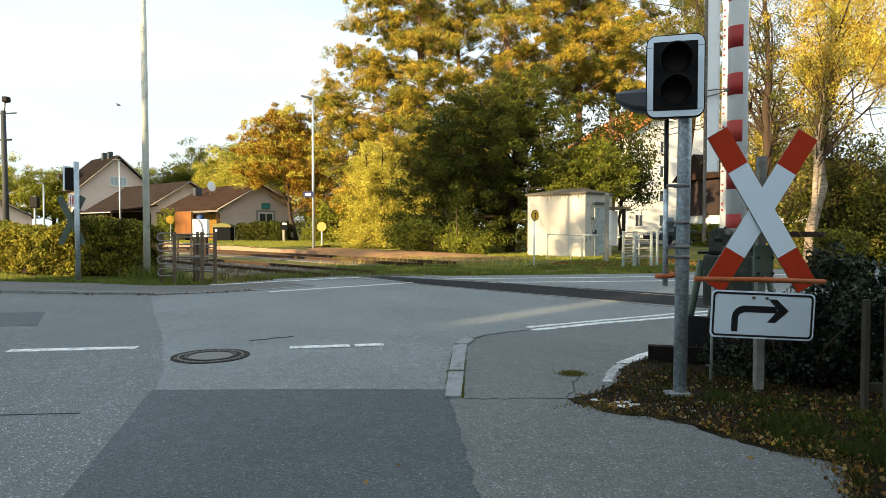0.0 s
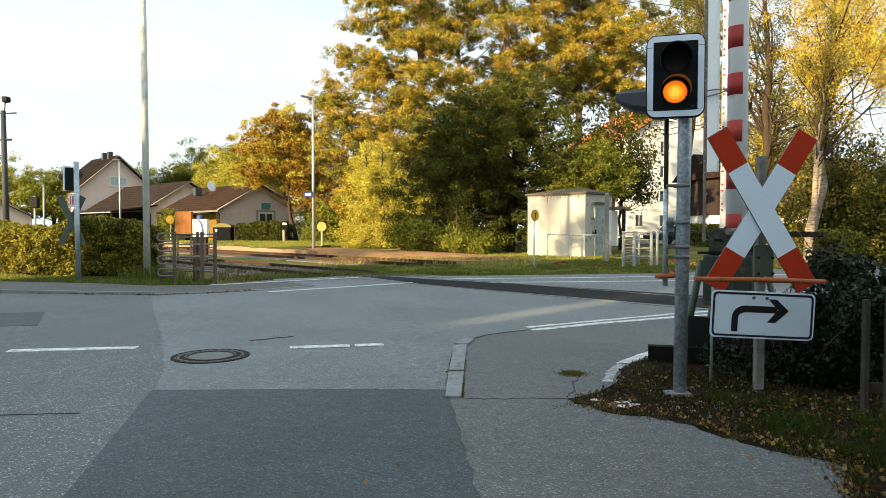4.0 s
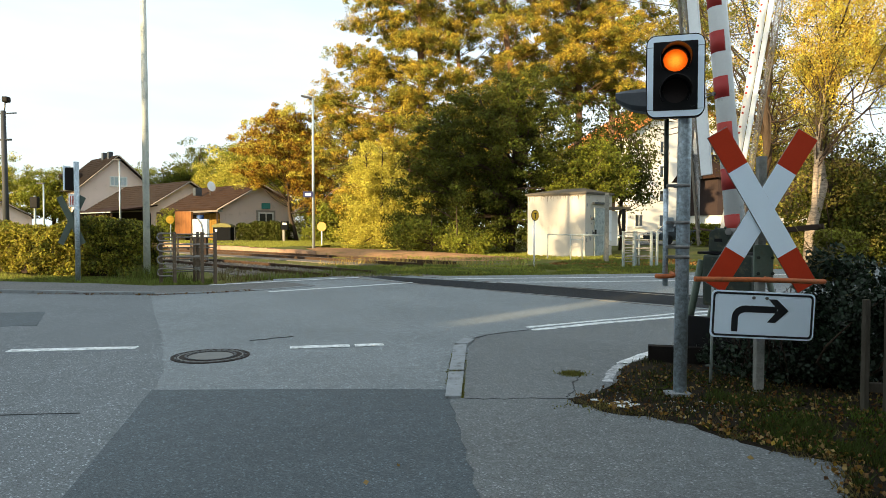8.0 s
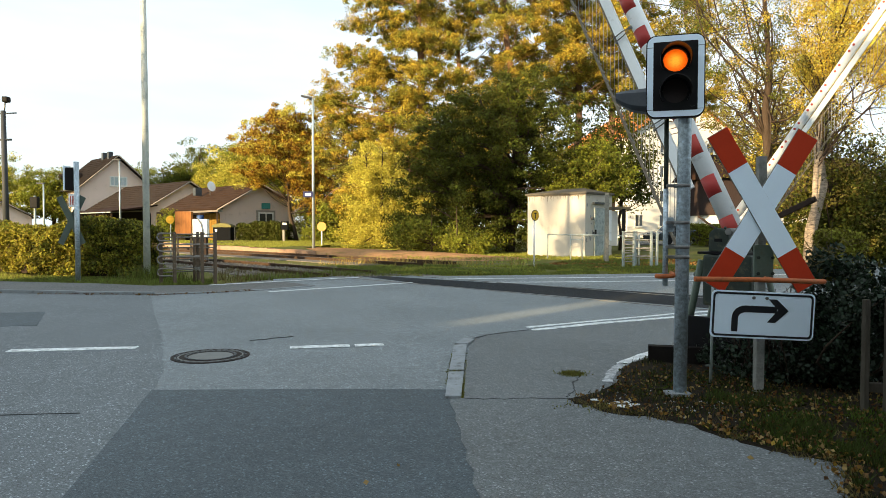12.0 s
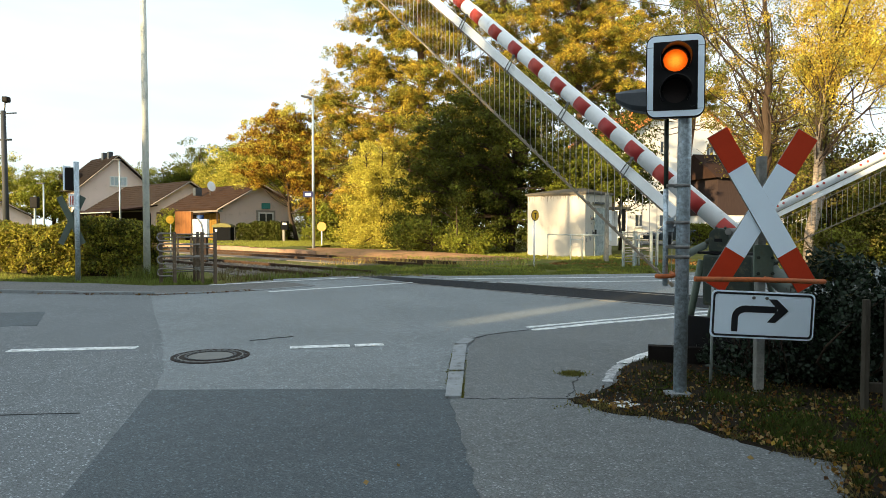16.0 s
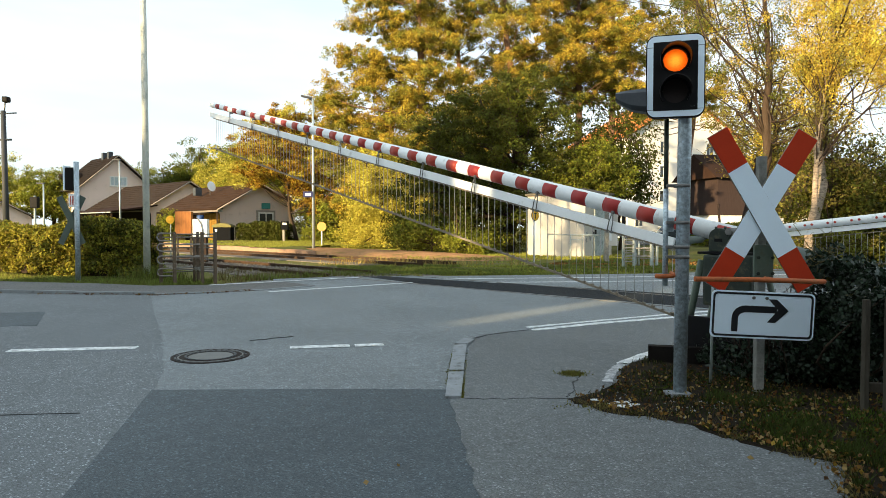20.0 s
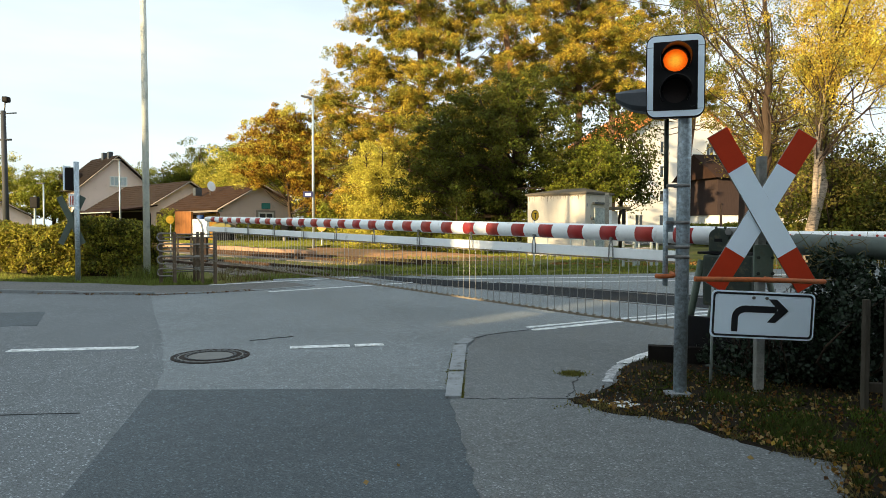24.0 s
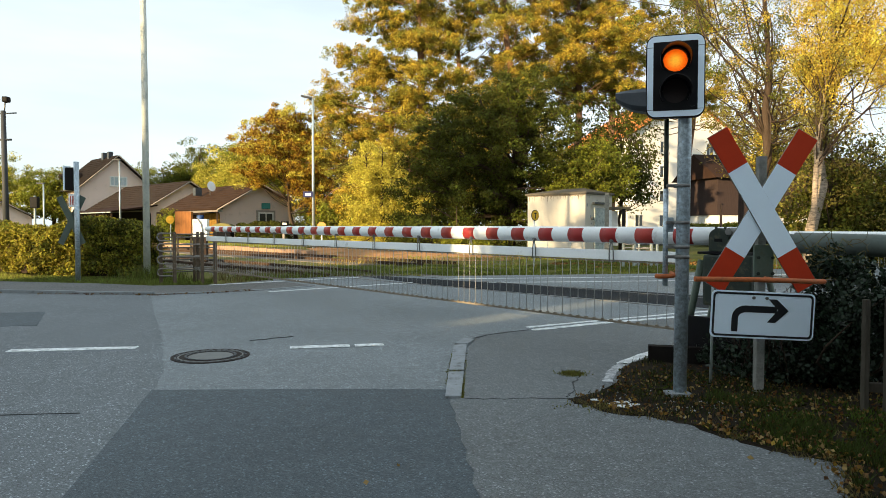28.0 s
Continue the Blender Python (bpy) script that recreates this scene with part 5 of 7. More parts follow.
    for k in range(n):
        if r0 is None:
            bm = bmesh.new()
            tube(bm, [(0, 0, 0.012), (0, 0, -ROD)], 0.0031, 5)
            tube(bm, [(0, -0.012, 0), (0, 0.012, 0)], 0.008, 5)
            for a in range(6):
                q0, q1 = radians(60 * a), radians(60 * a + 60)
                tube(bm, [(0.013 * math.cos(q0), 0, -ROD + 0.013 * math.sin(q0)), (0.013 * math.cos(q1), 0, -ROD + 0.013 * math.sin(q1))], 0.004, 4, False)
            r0 = part("rod", bm, M_ROD, t)
            ob = r0
        else:
            ob = share(r0, "rod", t, Matrix())
        rods.append((ob, first_rod + 0.1027 * k))
    bm = bmesh.new()
    box(bm, ((first_rod + length - 0.3) / 2, 0.0, -0.006), (length - 0.25 - first_rod, 0.022, 0.020))
    for k in range(n):
        box(bm, (first_rod + 0.1027 * k, 0, 0.008), (0.025, 0.03, 0.014))
    rail = part("bottom_rail", bm, M_RAIL, t, "rusty bottom rail of the grille")
    top = part("hinge_rail", boxm(((first_rod + length - 0.3) / 2, 0.04, HINGE + 0.006), (length - 0.25 - first_rod, 0.016, 0.014)), M_RAIL, t, "thin hinge rail")
    # tail: lever and counterweight
    bm = bmesh.new()
    tube(bm, [(-0.40, 0, z - 0.02), (-0.45, 0, z - 0.03), (-0.47, 0, z - 0.045), (-1.13, 0, z - 0.055), (-1.15, 0, z - 0.055)], [0.055, 0.055, 0.086, 0.086, 0.075], 28)
    part("counterweight", bm, M_DRUM, t, "grey-green counterweight drum")
    part("hub", tubem([(-0.40, 0, z), (0.0, 0, z)], 0.062, 16), M_GREEN, t, "green boom root")
    bm = bmesh.new()
    box(bm, (0.0, -0.04, 0.32), (0.045, 0.03, 0.66), None, 0.006)
    tube(bm, [(0, -0.06, 0.62), (0, 0.03, 0.62)], 0.02, 8)
    part("lever", bm, M_TRIMB, t, "dark iron lever arm")
    return t, rods, rail


def make_machine(at, label):
    t = thing("barrier_machine", at, label, "barrier machine")
    # boom lies along +x of this frame, the road side is +y
    arch = [(0.09 + 0.088 * math.cos(radians(a)) * (1.0 if abs(math.cos(radians(a))) < 0.9 else 1.0), -0.045 + 0.075 * math.sin(radians(a))) for a in range(0, 181, 15)]
    bm = plate([(0.178, -0.175)] + arch + [(0.002, -0.175)], 0.10, 0.19)
    bmesh.ops.bevel(bm, geom=list(bm.edges), offset=0.008, segments=2, affect="EDGES", profile=0.6)
    part("bearing_head", bm, M_GREEN, t, "round-topped dark green bearing cover")
    part("flange", boxm((0.03, 0.15, -0.185), (0.44, 0.20, 0.022), None, 0.005), M_BLACK, t, "black flange plate")
    for x in (0.05, 0.13):
        part("cap_bolt", tubem([(x, 0.15, 0.015), (x, 0.15, 0.042)], 0.012, 8), M_GREEN, t)
    part("maker_plate", boxm((0.09, 0.1915, -0.075), (0.07, 0.004, 0.028)), M_BLACK, t)
    part("gear_case", boxm((-0.02, 0.19, -0.42), (0.42, 0.16, 0.44), None, 0.02), M_GREEN, t, "dark green gear case")
    part("rear_column", boxm((-0.05, -0.14, -0.60), (0.22, 0.07, 1.12), None, 0.01), M_GREEN, t, "green steel column")
    part("front_column", boxm((-0.12, 0.14, -0.85), (0.16, 0.07, 0.66), None, 0.01), M_GREEN, t, "green steel column")
    for y in (0.20, -0.20):
        part("leg", tubem([(0.235, y, -0.25), (0.42, y, -1.18)], 0.034, 4), M_GREENL, t, "slanting pale green leg")
        part("leg", tubem([(-0.14, y, -0.30), (-0.40, y, -1.18)], 0.028, 8), M_GREENL, t, "slanting pale green leg")
    part("axle", tubem([(0, -0.2, 0), (0, 0.2, 0)], 0.03, 12), M_STEEL, t)
    part("base", boxm((0, 0, -1.14), (1.0, 0.62, 0.10), None, 0.01), M_CONC, t, "concrete base")
    part("low_cover", boxm((0.05, 0.27, -0.92), (0.70, 0.05, 0.36), None, 0.01), M_BLACK, t, "black lower guard")
    return t


lens = make_signal()
make_catch_rod()
make_saltire()
make_fence_pipe()
boom, rods, rail = make_boom("barrier_boom", pose(*PIV, 0, -89.9, YAW) @ pose(0, 0, LIFT), 11.45, "red and white striped barrier boom with hanging grille")
make_machine(pose(PIV[0], PIV[1], PIV[2] + LIFT, 0, 0, YAW), "dark green barrier machine with counterweight stand")
FPIV = (6.16, 14.86, 1.07)
FYAW = YAW - 180
FTHETA = [(0.0, 89.9), (4.9, 89.9), (5.5, 89.2), (6.0, 88.4), (6.5, 87.2), (7.0, 85.6), (7.5, 83.3), (8.0, 80.6), (9.0, 74.7), (10.0, 69.0), (11.0, 62.1), (12.0, 55.0), (12.5, 51.4), (14.5, 36.5),
          (15.0, 33.0), (16.0, 26.3), (17.0, 20.0), (18.0, 14.6), (19.0, 10.0), (20.0, 6.5), (21.0, 3.9), (21.5, 2.9), (23.5, 0.5), (24.5, -0.1), (25.5, 0.0), (28.0, 0.0)]
far_boom, far_rods, far_rail = make_boom("barrier_boom", pose(*FPIV, 0, -89.9, FYAW), 8.4, "white barrier boom with hanging grille beyond the rails", swap=True)
make_machine(pose(*FPIV, 0, 0, FYAW), "dark green barrier machine beyond the rails")


def key_boom(ob, hung, foot, piv, yaw, th, lift=0.0):
    walk(ob, [(t, pose(*piv, 0, -a, yaw) @ pose(0, 0, lift)) for t, a in th])
    for r, s in hung:
        walk(r, [(t, pose(s, 0.04, HINGE, 0, a, 0)) for t, a in th])
    walk(foot, [(t, pose(-ROD * math.sin(radians(a)), 0.04, HINGE - ROD * math.cos(radians(a)))) for t, a in th])


def motions():
    key_boom(boom, rods, rail, PIV, YAW, THETA, LIFT)
    key_boom(far_boom, far_rods, far_rail, FPIV, FYAW, FTHETA)
    # the bird crosses behind the trees in the first seconds and flies on over the fields
    walk(bird, [(0.0, pose(-28.8, 60.0, 12.0, 0, 0, -90)), (0.2, pose(-24.8, 60.0, 11.6, 0, 0, -88)), (0.5, pose(-19.8, 60.0, 12.7, 0, 0, -90)), (1.0, pose(-13.4, 60.0, 13.1, 0, 0, -90)),
                (2.0, pose(-1.0, 62.0, 13.5, 0, 0, -85)), (4.0, pose(24.0, 66.0, 14.0, 0, 0, -80)), (28.0, pose(330.0, 120.0, 16.0, 0, 0, -80))])
    for w, s in wings:
        flap = [(0.0, 30), (0.1, -20), (0.2, 25), (0.3, -25), (0.4, 30), (0.5, 5), (0.7, 35), (0.9, -25), (1.1, 30), (28.0, 10)]
        walk(w, [(t, pose(0, 0, 0.02, 0, -s * a, 0)) for t, a in flap])
    for leaf, s, zc in lens["amber_lens"]:
        shut, opened = pose(0, 0.008, zc), pose(s * 0.0925, 0.008, zc)
        walk(leaf, [(0.0, shut), (1.233, shut), (1.3, pose(s * 0.05, 0.008, zc)), (1.367, opened), (4.3, opened), (4.433, shut), (28.0, shut)])
    for leaf, s, zc in lens["red_lens"]:
        shut, opened = pose(0, 0.008, zc), pose(s * 0.0925, 0.008, zc)
        walk(leaf, [(0.0, shut), (4.3, shut), (4.433, opened), (28.0, opened)])


# ---- the far pavement and the station side ----


def turnstile(at, label, group, post_m, bar_m):
    t = thing("turnstile", at, label, "turnstile", group)
    post = boxm((0, 0, 0.51), (0.070, 0.070, 1.12), Matrix.Rotation(0.3, 4, "Z"), 0.012)
    p0 = part("post", post, post_m, t, "grey post")
    for x, y in ((0.56, 0.0), (0.80, 0.12), (0.34, 0.62), (-0.30, 0.1)):
        share(p0, "post", t, Matrix.Translation((x, y, 0)))
    for z in (0.30, 0.56, 0.82, 1.04):
        loop = [(0.02, -0.02, z)] + [(-0.26 - 0.078 * math.sin(radians(a)), -0.02, z - 0.078 + 0.078 * math.cos(radians(a))) for a in range(0, 181, 20)] + [(0.02, -0.02, z - 0.156)]
        part("loop_rail", tubem(loop, 0.016, 8), bar_m, t, "bent tubular rail with a round end")
        part("rail", tubem([(0, 0, z - 0.02), (0.56, 0.0, z - 0.02), (0.80, 0.12, z - 0.02)], 0.014, 8), bar_m, t)
        part("rail", tubem([(-0.30, 0.1, z - 0.09), (0.34, 0.62, z - 0.09), (0.80, 0.12, z - 0.09)], 0.014, 8), bar_m, t)
    arm = None
    for k in range(4):
        for z in (0.3, 0.55, 0.8):
            m = pose(0.32, 0.35, z, 0, 0, 35 + 90 * k)
            if arm is None:
                arm = part("turning_arm", tubem([(0, 0, 0), (0.42, 0, 0)], 0.015, 8), bar_m, t)
                arm.matrix_basis = m
            else:
                share(arm, "turning_arm", t, m)
    part("turning_post", tubem([(0.32, 0.35, -0.05), (0.32, 0.35, 0.95)], 0.03, 10), post_m, t)
    return t


turnstile(pose(-5.64, 14.1, 0.02, 0, 0, 8), "grey turnstile of posts and bent rails beside the crossing", "turnstiles", M_TURN, M_BARS)
turnstile(pose(5.86, 20.6, 0.0, 0, 0, 8), "pale tubular turnstile beyond the rails", "turnstiles", M_GALV_OLD, M_BARSL)


def make_left_signal():
    t = thing("crossing_signal", pose(-8.03, 14.76, 0.0), "crossing signal and saltire seen from behind on a grey pole", "signal")
    part("pole", tubem([(0, 0, -0.05), (0, 0, 2.62)], 0.055, 14), M_GALV, t)
    part("signal_box", boxm((-0.17, 0.10, 2.25), (0.20, 0.16, 0.50), None, 0.02), M_BLACK, t, "black lamp box")
    part("signal_board", boxm((-0.29, 0.16, 2.27), (0.035, 0.30, 0.54), None, 0.012), M_REFL, t, "white-edged board edge on")
    for s, a in ((1, 26), (-1, -26)):
        ob = part("blade", boxm((0, 0, 0), (0.14, 0.012, 1.16), None, 0.002), M_SIGNBACK, t, "grey-green sign back")
        ob.matrix_basis = pose(-0.14, 0.03 + 0.014 * s, 1.34, 0, a * 1.0, 0)
    part("notice", boxm((-0.13, 0.07, 1.78), (0.17, 0.012, 0.30)), M_WHITE, t, "small white notice")
    for k in range(3):
        part("notice_line", boxm((-0.17 + 0.035 * k, 0.062, 1.78), (0.014, 0.004, 0.20)), M_RED, t, "dark bar of lettering")


make_left_signal()


def make_poles():
    t = thing("lamp_pole", pose(-6.88, 15.6, -0.05), "tall weathered galvanised lamp pole", "pole")
    part("shaft", tubem([(0, 0, 0), (0.0, 0, 4.5), (-0.03, 0, 10.5)], [0.078, 0.070, 0.058], 16), M_POLE, t)
    part("arm", tubem([(-0.03, 0, 10.45), (0.5, -0.8, 10.7)], 0.04, 8), M_GALV_OLD, t)
    t = thing("signal_mast", pose(-19.8, 30.5, -0.05), "dark grey mast with lamp and crossarm", "pole")
    part("shaft", tubem([(0, 0, 0), (-0.05, 0, 6.5)], [0.14, 0.10], 12), M_MAST, t)
    part("crossarm", tubem([(-0.55, 0, 6.35), (0.55, 0, 6.4)], 0.03, 6), M_MAST, t)
    part("crossarm", tubem([(-0.3, 0, 5.2), (0.3, 0, 5.2)], 0.05, 6), M_MAST, t)
    part("lamp_head", boxm((0.1, 0, 7.0), (0.26, 0.3, 0.26), None, 0.06), M_BLACK, t)
    part("lamp_stem", tubem([(0, 0, 6.4), (0.05, 0, 6.9)], 0.03, 6), M_STEEL, t)
    part("camera_head", boxm((-0.35, 0, 7.05), (0.24, 0.24, 0.16), None, 0.04), M_WHITE, t)
    t = thing("platform_lamp", pose(-6.55, 34.0, 0.1), "slender white platform lamp post with flat head", "street lamp")
    part("shaft", tubem([(0, 0, 0), (0, 0, 7.5)], [0.075, 0.055], 12), M_GALV, t)
    part("arm", tubem([(0, 0, 7.45), (-0.25, -0.1, 7.6)], 0.03, 8), M_GREY, t)
    part("lamp_head", boxm((-0.30, -0.1, 7.62), (0.55, 0.24, 0.09), Matrix.Rotation(radians(12), 4, "Y"), 0.03), M_GREY, t, "flat dark lamp head")
    part("name_board", boxm((-0.24, -0.09, 2.75), (0.50, 0.05, 0.30), None, 0.01), M_BLUE, t, "dark blue station sign")
    for k in range(3):
        part("sign_bar", boxm((-0.34 + 0.10 * k, -0.118, 2.75), (0.07, 0.004, 0.13)), M_WHITE, t, "white bar of lettering")
    for x, y, h in ((-35.6, 60.0, 5.0), (-28.8, 60.0, 7.1)):
        t = thing("platform_lamp", pose(x, y, 0.1), "slender grey platform lamp post", "street lamp")
        part("shaft", tubem([(0, 0, 0), (0, 0, h)], [0.09, 0.06], 10), M_GALV, t)
        part("lamp_head", boxm((-0.25, 0, h + 0.02), (0.7, 0.25, 0.12), None, 0.03), M_GREY, t)
    t = thing("signal_box_mast", pose(-18.2, 30.0, 0.0), "dark signal seen from behind on a thin mast", "signal")
    part("mast", tubem([(0, 0, 0), (0, 0, 2.6)], 0.05, 8), M_GALV_OLD, t)
    part("head", boxm((0, 0, 2.3), (0.34, 0.2, 0.5), None, 0.03), M_BLACK, t)


make_poles()


def make_track_signs():
    t = thing("round_track_sign", pose(2.84, 20.95, -0.06, 0, 0, 40), "yellow round track sign with black T on white post", "railway sign")
    part("post", tubem([(0, 0, 0), (0, 0, 1.75)], 0.028, 10), M_WHITE, t)
    part("rim", tubem([(0, -0.03, 1.62), (0, -0.045, 1.62)], 0.170, 28), M_BLACKP, t, "black rim")
    part("disc", tubem([(0, -0.045, 1.62), (0, -0.050, 1.62)], 0.148, 28), M_YELLOW, t, "yellow face")
    bm = bmesh.new()
    box(bm, (0, -0.052, 1.60), (0.030, 0.006, 0.17))
    box(bm, (0, -0.052, 1.685), (0.11, 0.006, 0.028))
    part("letter", bm, M_BLACKP, t, "black letter T")
    t = thing("round_track_sign", pose(-6.85, 38.0, -0.05), "pale yellow round track board on thin post", "railway sign")
    part("post", tubem([(0, 0, 0), (0, 0, 1.3)], 0.035, 8), M_WHITE, t)
    part("disc", tubem([(0, -0.04, 1.28), (0, -0.06, 1.28)], 0.26, 28), M_YELLOWP, t)
    t = thing("trackside_box", pose(-8.97, 23.3, 0.0, 0, 0, 10), "upright cabinet of orange-brown wood", "cabinet")
    part("body", boxm((0, 0, 1.34), (0.53, 0.4, 0.79), None, 0.01), M_WOODO, t, "varnished orange boards")
    for x in (-0.22, 0.22):
        part("leg", boxm((x, 0, 0.47), (0.06, 0.06, 1.0)), M_WOOD, t)
    t = thing("round_warning_sign", pose(-9.4, 23.2, 0.0), "yellow round sign on a thin post", "sign")
    part("post", tubem([(0, 0, 0), (0, 0, 1.45)], 0.02, 8), M_GALV_OLD, t)
    part("disc", tubem([(0, -0.02, 1.45), (0, -0.04, 1.45)], 0.14, 24), M_YELLOW, t)
    t = thing("trackside_box", pose(-8.28, 23.0, 0.0, 0, 0, 6), "white painted metal switch cabinet", "cabinet")
    part("body", boxm((0, 0, 1.16), (0.48, 0.35, 0.62), None, 0.015), M_WHITE, t)
    part("plinth", boxm((0, 0, 0.42), (0.40, 0.3, 0.86)), M_TRIMB, t)
    part("crank", tubem([(-0.1, -0.2, 1.55), (0.05, -0.2, 1.3), (0.12, -0.2, 0.95)], 0.014, 6), M_STEEL, t)


make_track_signs()


def hedge(name, line, width, height, n, size, leaf, label, seed, per=26, spread=0.16):
    """A clipped hedge along line: a dense coat of leaves on a twiggy core."""
    rng = np.random.default_rng(seed)
    t = thing(name, Matrix(), label, "hedge")
    cs = []
    line = [Vector(p) for p in line]
    lens_ = [(b - a).length for a, b in zip(line, line[1:])]
    for _ in range(n):
        i = rng.choice(len(lens_), p=np.array(lens_) / sum(lens_))
        p = line[i].lerp(line[i + 1], rng.random())
        d = (line[i + 1] - line[i]).normalized()
        nn = Vector((-d.y, d.x))
        side, top = rng.random(), rng.random()
        if side < 0.6:
            o, z = (width / 2) * rng.choice([-1, 1]), height * rng.random()
        else:
            o, z = width * (rng.random() - 0.5), height
        wob = 0.20 * noise.noise(Vector((p.x * 0.9, p.y * 0.9, z * 1.6))) + 0.18 * noise.noise(Vector((p.x * 2.7, p.y * 2.7, z * 3.5)))
        q = p + nn * (o + wob)
        cs.append((q.x, q.y, max(0.02, z * (1 + 0.08 * wob) + wob)))
    leaves = leaf if isinstance(leaf, (list, tuple)) else [leaf]
    for k, lf in enumerate(leaves):
        own = cs[k::len(leaves)]
        v, f = leaf_cloud(rng, own, np.full(len(own), spread), per, size, 0.9)
        v[:, 2] = np.maximum(v[:, 2], 0.01)
        fast("foliage", v, f, lf, t)
    bm = bmesh.new()
    core = list(line)
    core[0] = line[0].lerp(line[1], min(0.9, 0.4 / lens_[0]))
    core[-1] = line[-1].lerp(line[-2], min(0.45, 0.4 / lens_[-1]))
    if sum(lens_) > 1.5:
        band(bm, core, max(width - 0.3, 0.1), 0.0, height - 0.2)
    else:
        limb(bm, (*core[0], 0.0), (*core[0], height * 0.7), 0.05, 0.02, rng)
    part("twig_core", bm, M_TRIMB, t, "dark twiggy inside")
    return t


hedge("garden_hedge", [(-7.1, 16.5), (-9.9, 16.75)], 0.9, 1.10, 1700, 0.068, [M_LEAF_HEDGE, M_LEAF_HEDGE_LIT, M_LEAF_DARK], "clipped green hedge behind the far pavement", 21, 40)
hedge("garden_hedge", [(-10.3, 17.4), (-12.3, 18.9), (-17.5, 22.5)], 0.9, 1.14, 1900, 0.068, [M_LEAF_HEDGE, M_LEAF_HEDGE_LIT], "sunlit clipped hedge beside the mast", 22, 40)
hedge("station_hedge", [(-15.5, 51.6), (-11.6, 50.6)], 1.0, 1.35, 800, 0.14, M_LEAF_DARK, "dark clipped hedge in front of the station", 23, 26, 0.25)
hedge("station_hedge", [(-10.2, 50.3), (-7.0, 49.0)], 1.0, 1.1, 500, 0.14, M_LEAF_LIME, "low green hedge by the platform lamp", 24, 26, 0.25)


# ---- buildings ----
# near-black boards: the shade under eaves and canopy is put into their colour
M_SHADE_BOARD = mat("shade_black_boards", (0.013, 0.010, 0.008), 0.9, var=0.3, streak=(4, 4, 0.5))
M_CURTAIN = mat("white_curtained_glass", (0.42, 0.50, 0.54), 0.3, var=0.3, scale=6, fine=20, bump=0.02)
def window(parent, x, z, w, h, y=0.0, bars=1, pane=None):
    """A window in the wall plane y of its house: frame, panes, sill."""
    o = thing("window", Matrix.Translation((x, y, z)), "", "")
    o.parent = parent
    for k in ("label", "category"):
        if k in o:
            del o[k]
    bm = bmesh.new()
    for s in (-1, 1):
        box(bm, (s * (w / 2 - 0.06), -0.02, 0), (0.12, 0.08, h))
        box(bm, (0, -0.02, s * (h / 2 - 0.06)), (w - 0.24, 0.08, 0.12))
    for k in range(bars):
        box(bm, (-w / 2 + w * (k + 1) / (bars + 1), -0.02, 0), (0.08, 0.07, h - 0.24))
    part("frame", bm, M_FRAME, o)
    part("pane", boxm((0, -0.02, 0), (w - 0.1, 0.03, h - 0.1)), pane or M_GLASS, o)
    part("sill", boxm((0, -0.06, -h / 2 - 0.04), (w + 0.16, 0.2, 0.06)), M_FRAME, o)
    return o


M_VERGE = mat("pale_painted_verge_board", (0.27, 0.24, 0.21), 0.8, var=0.2)


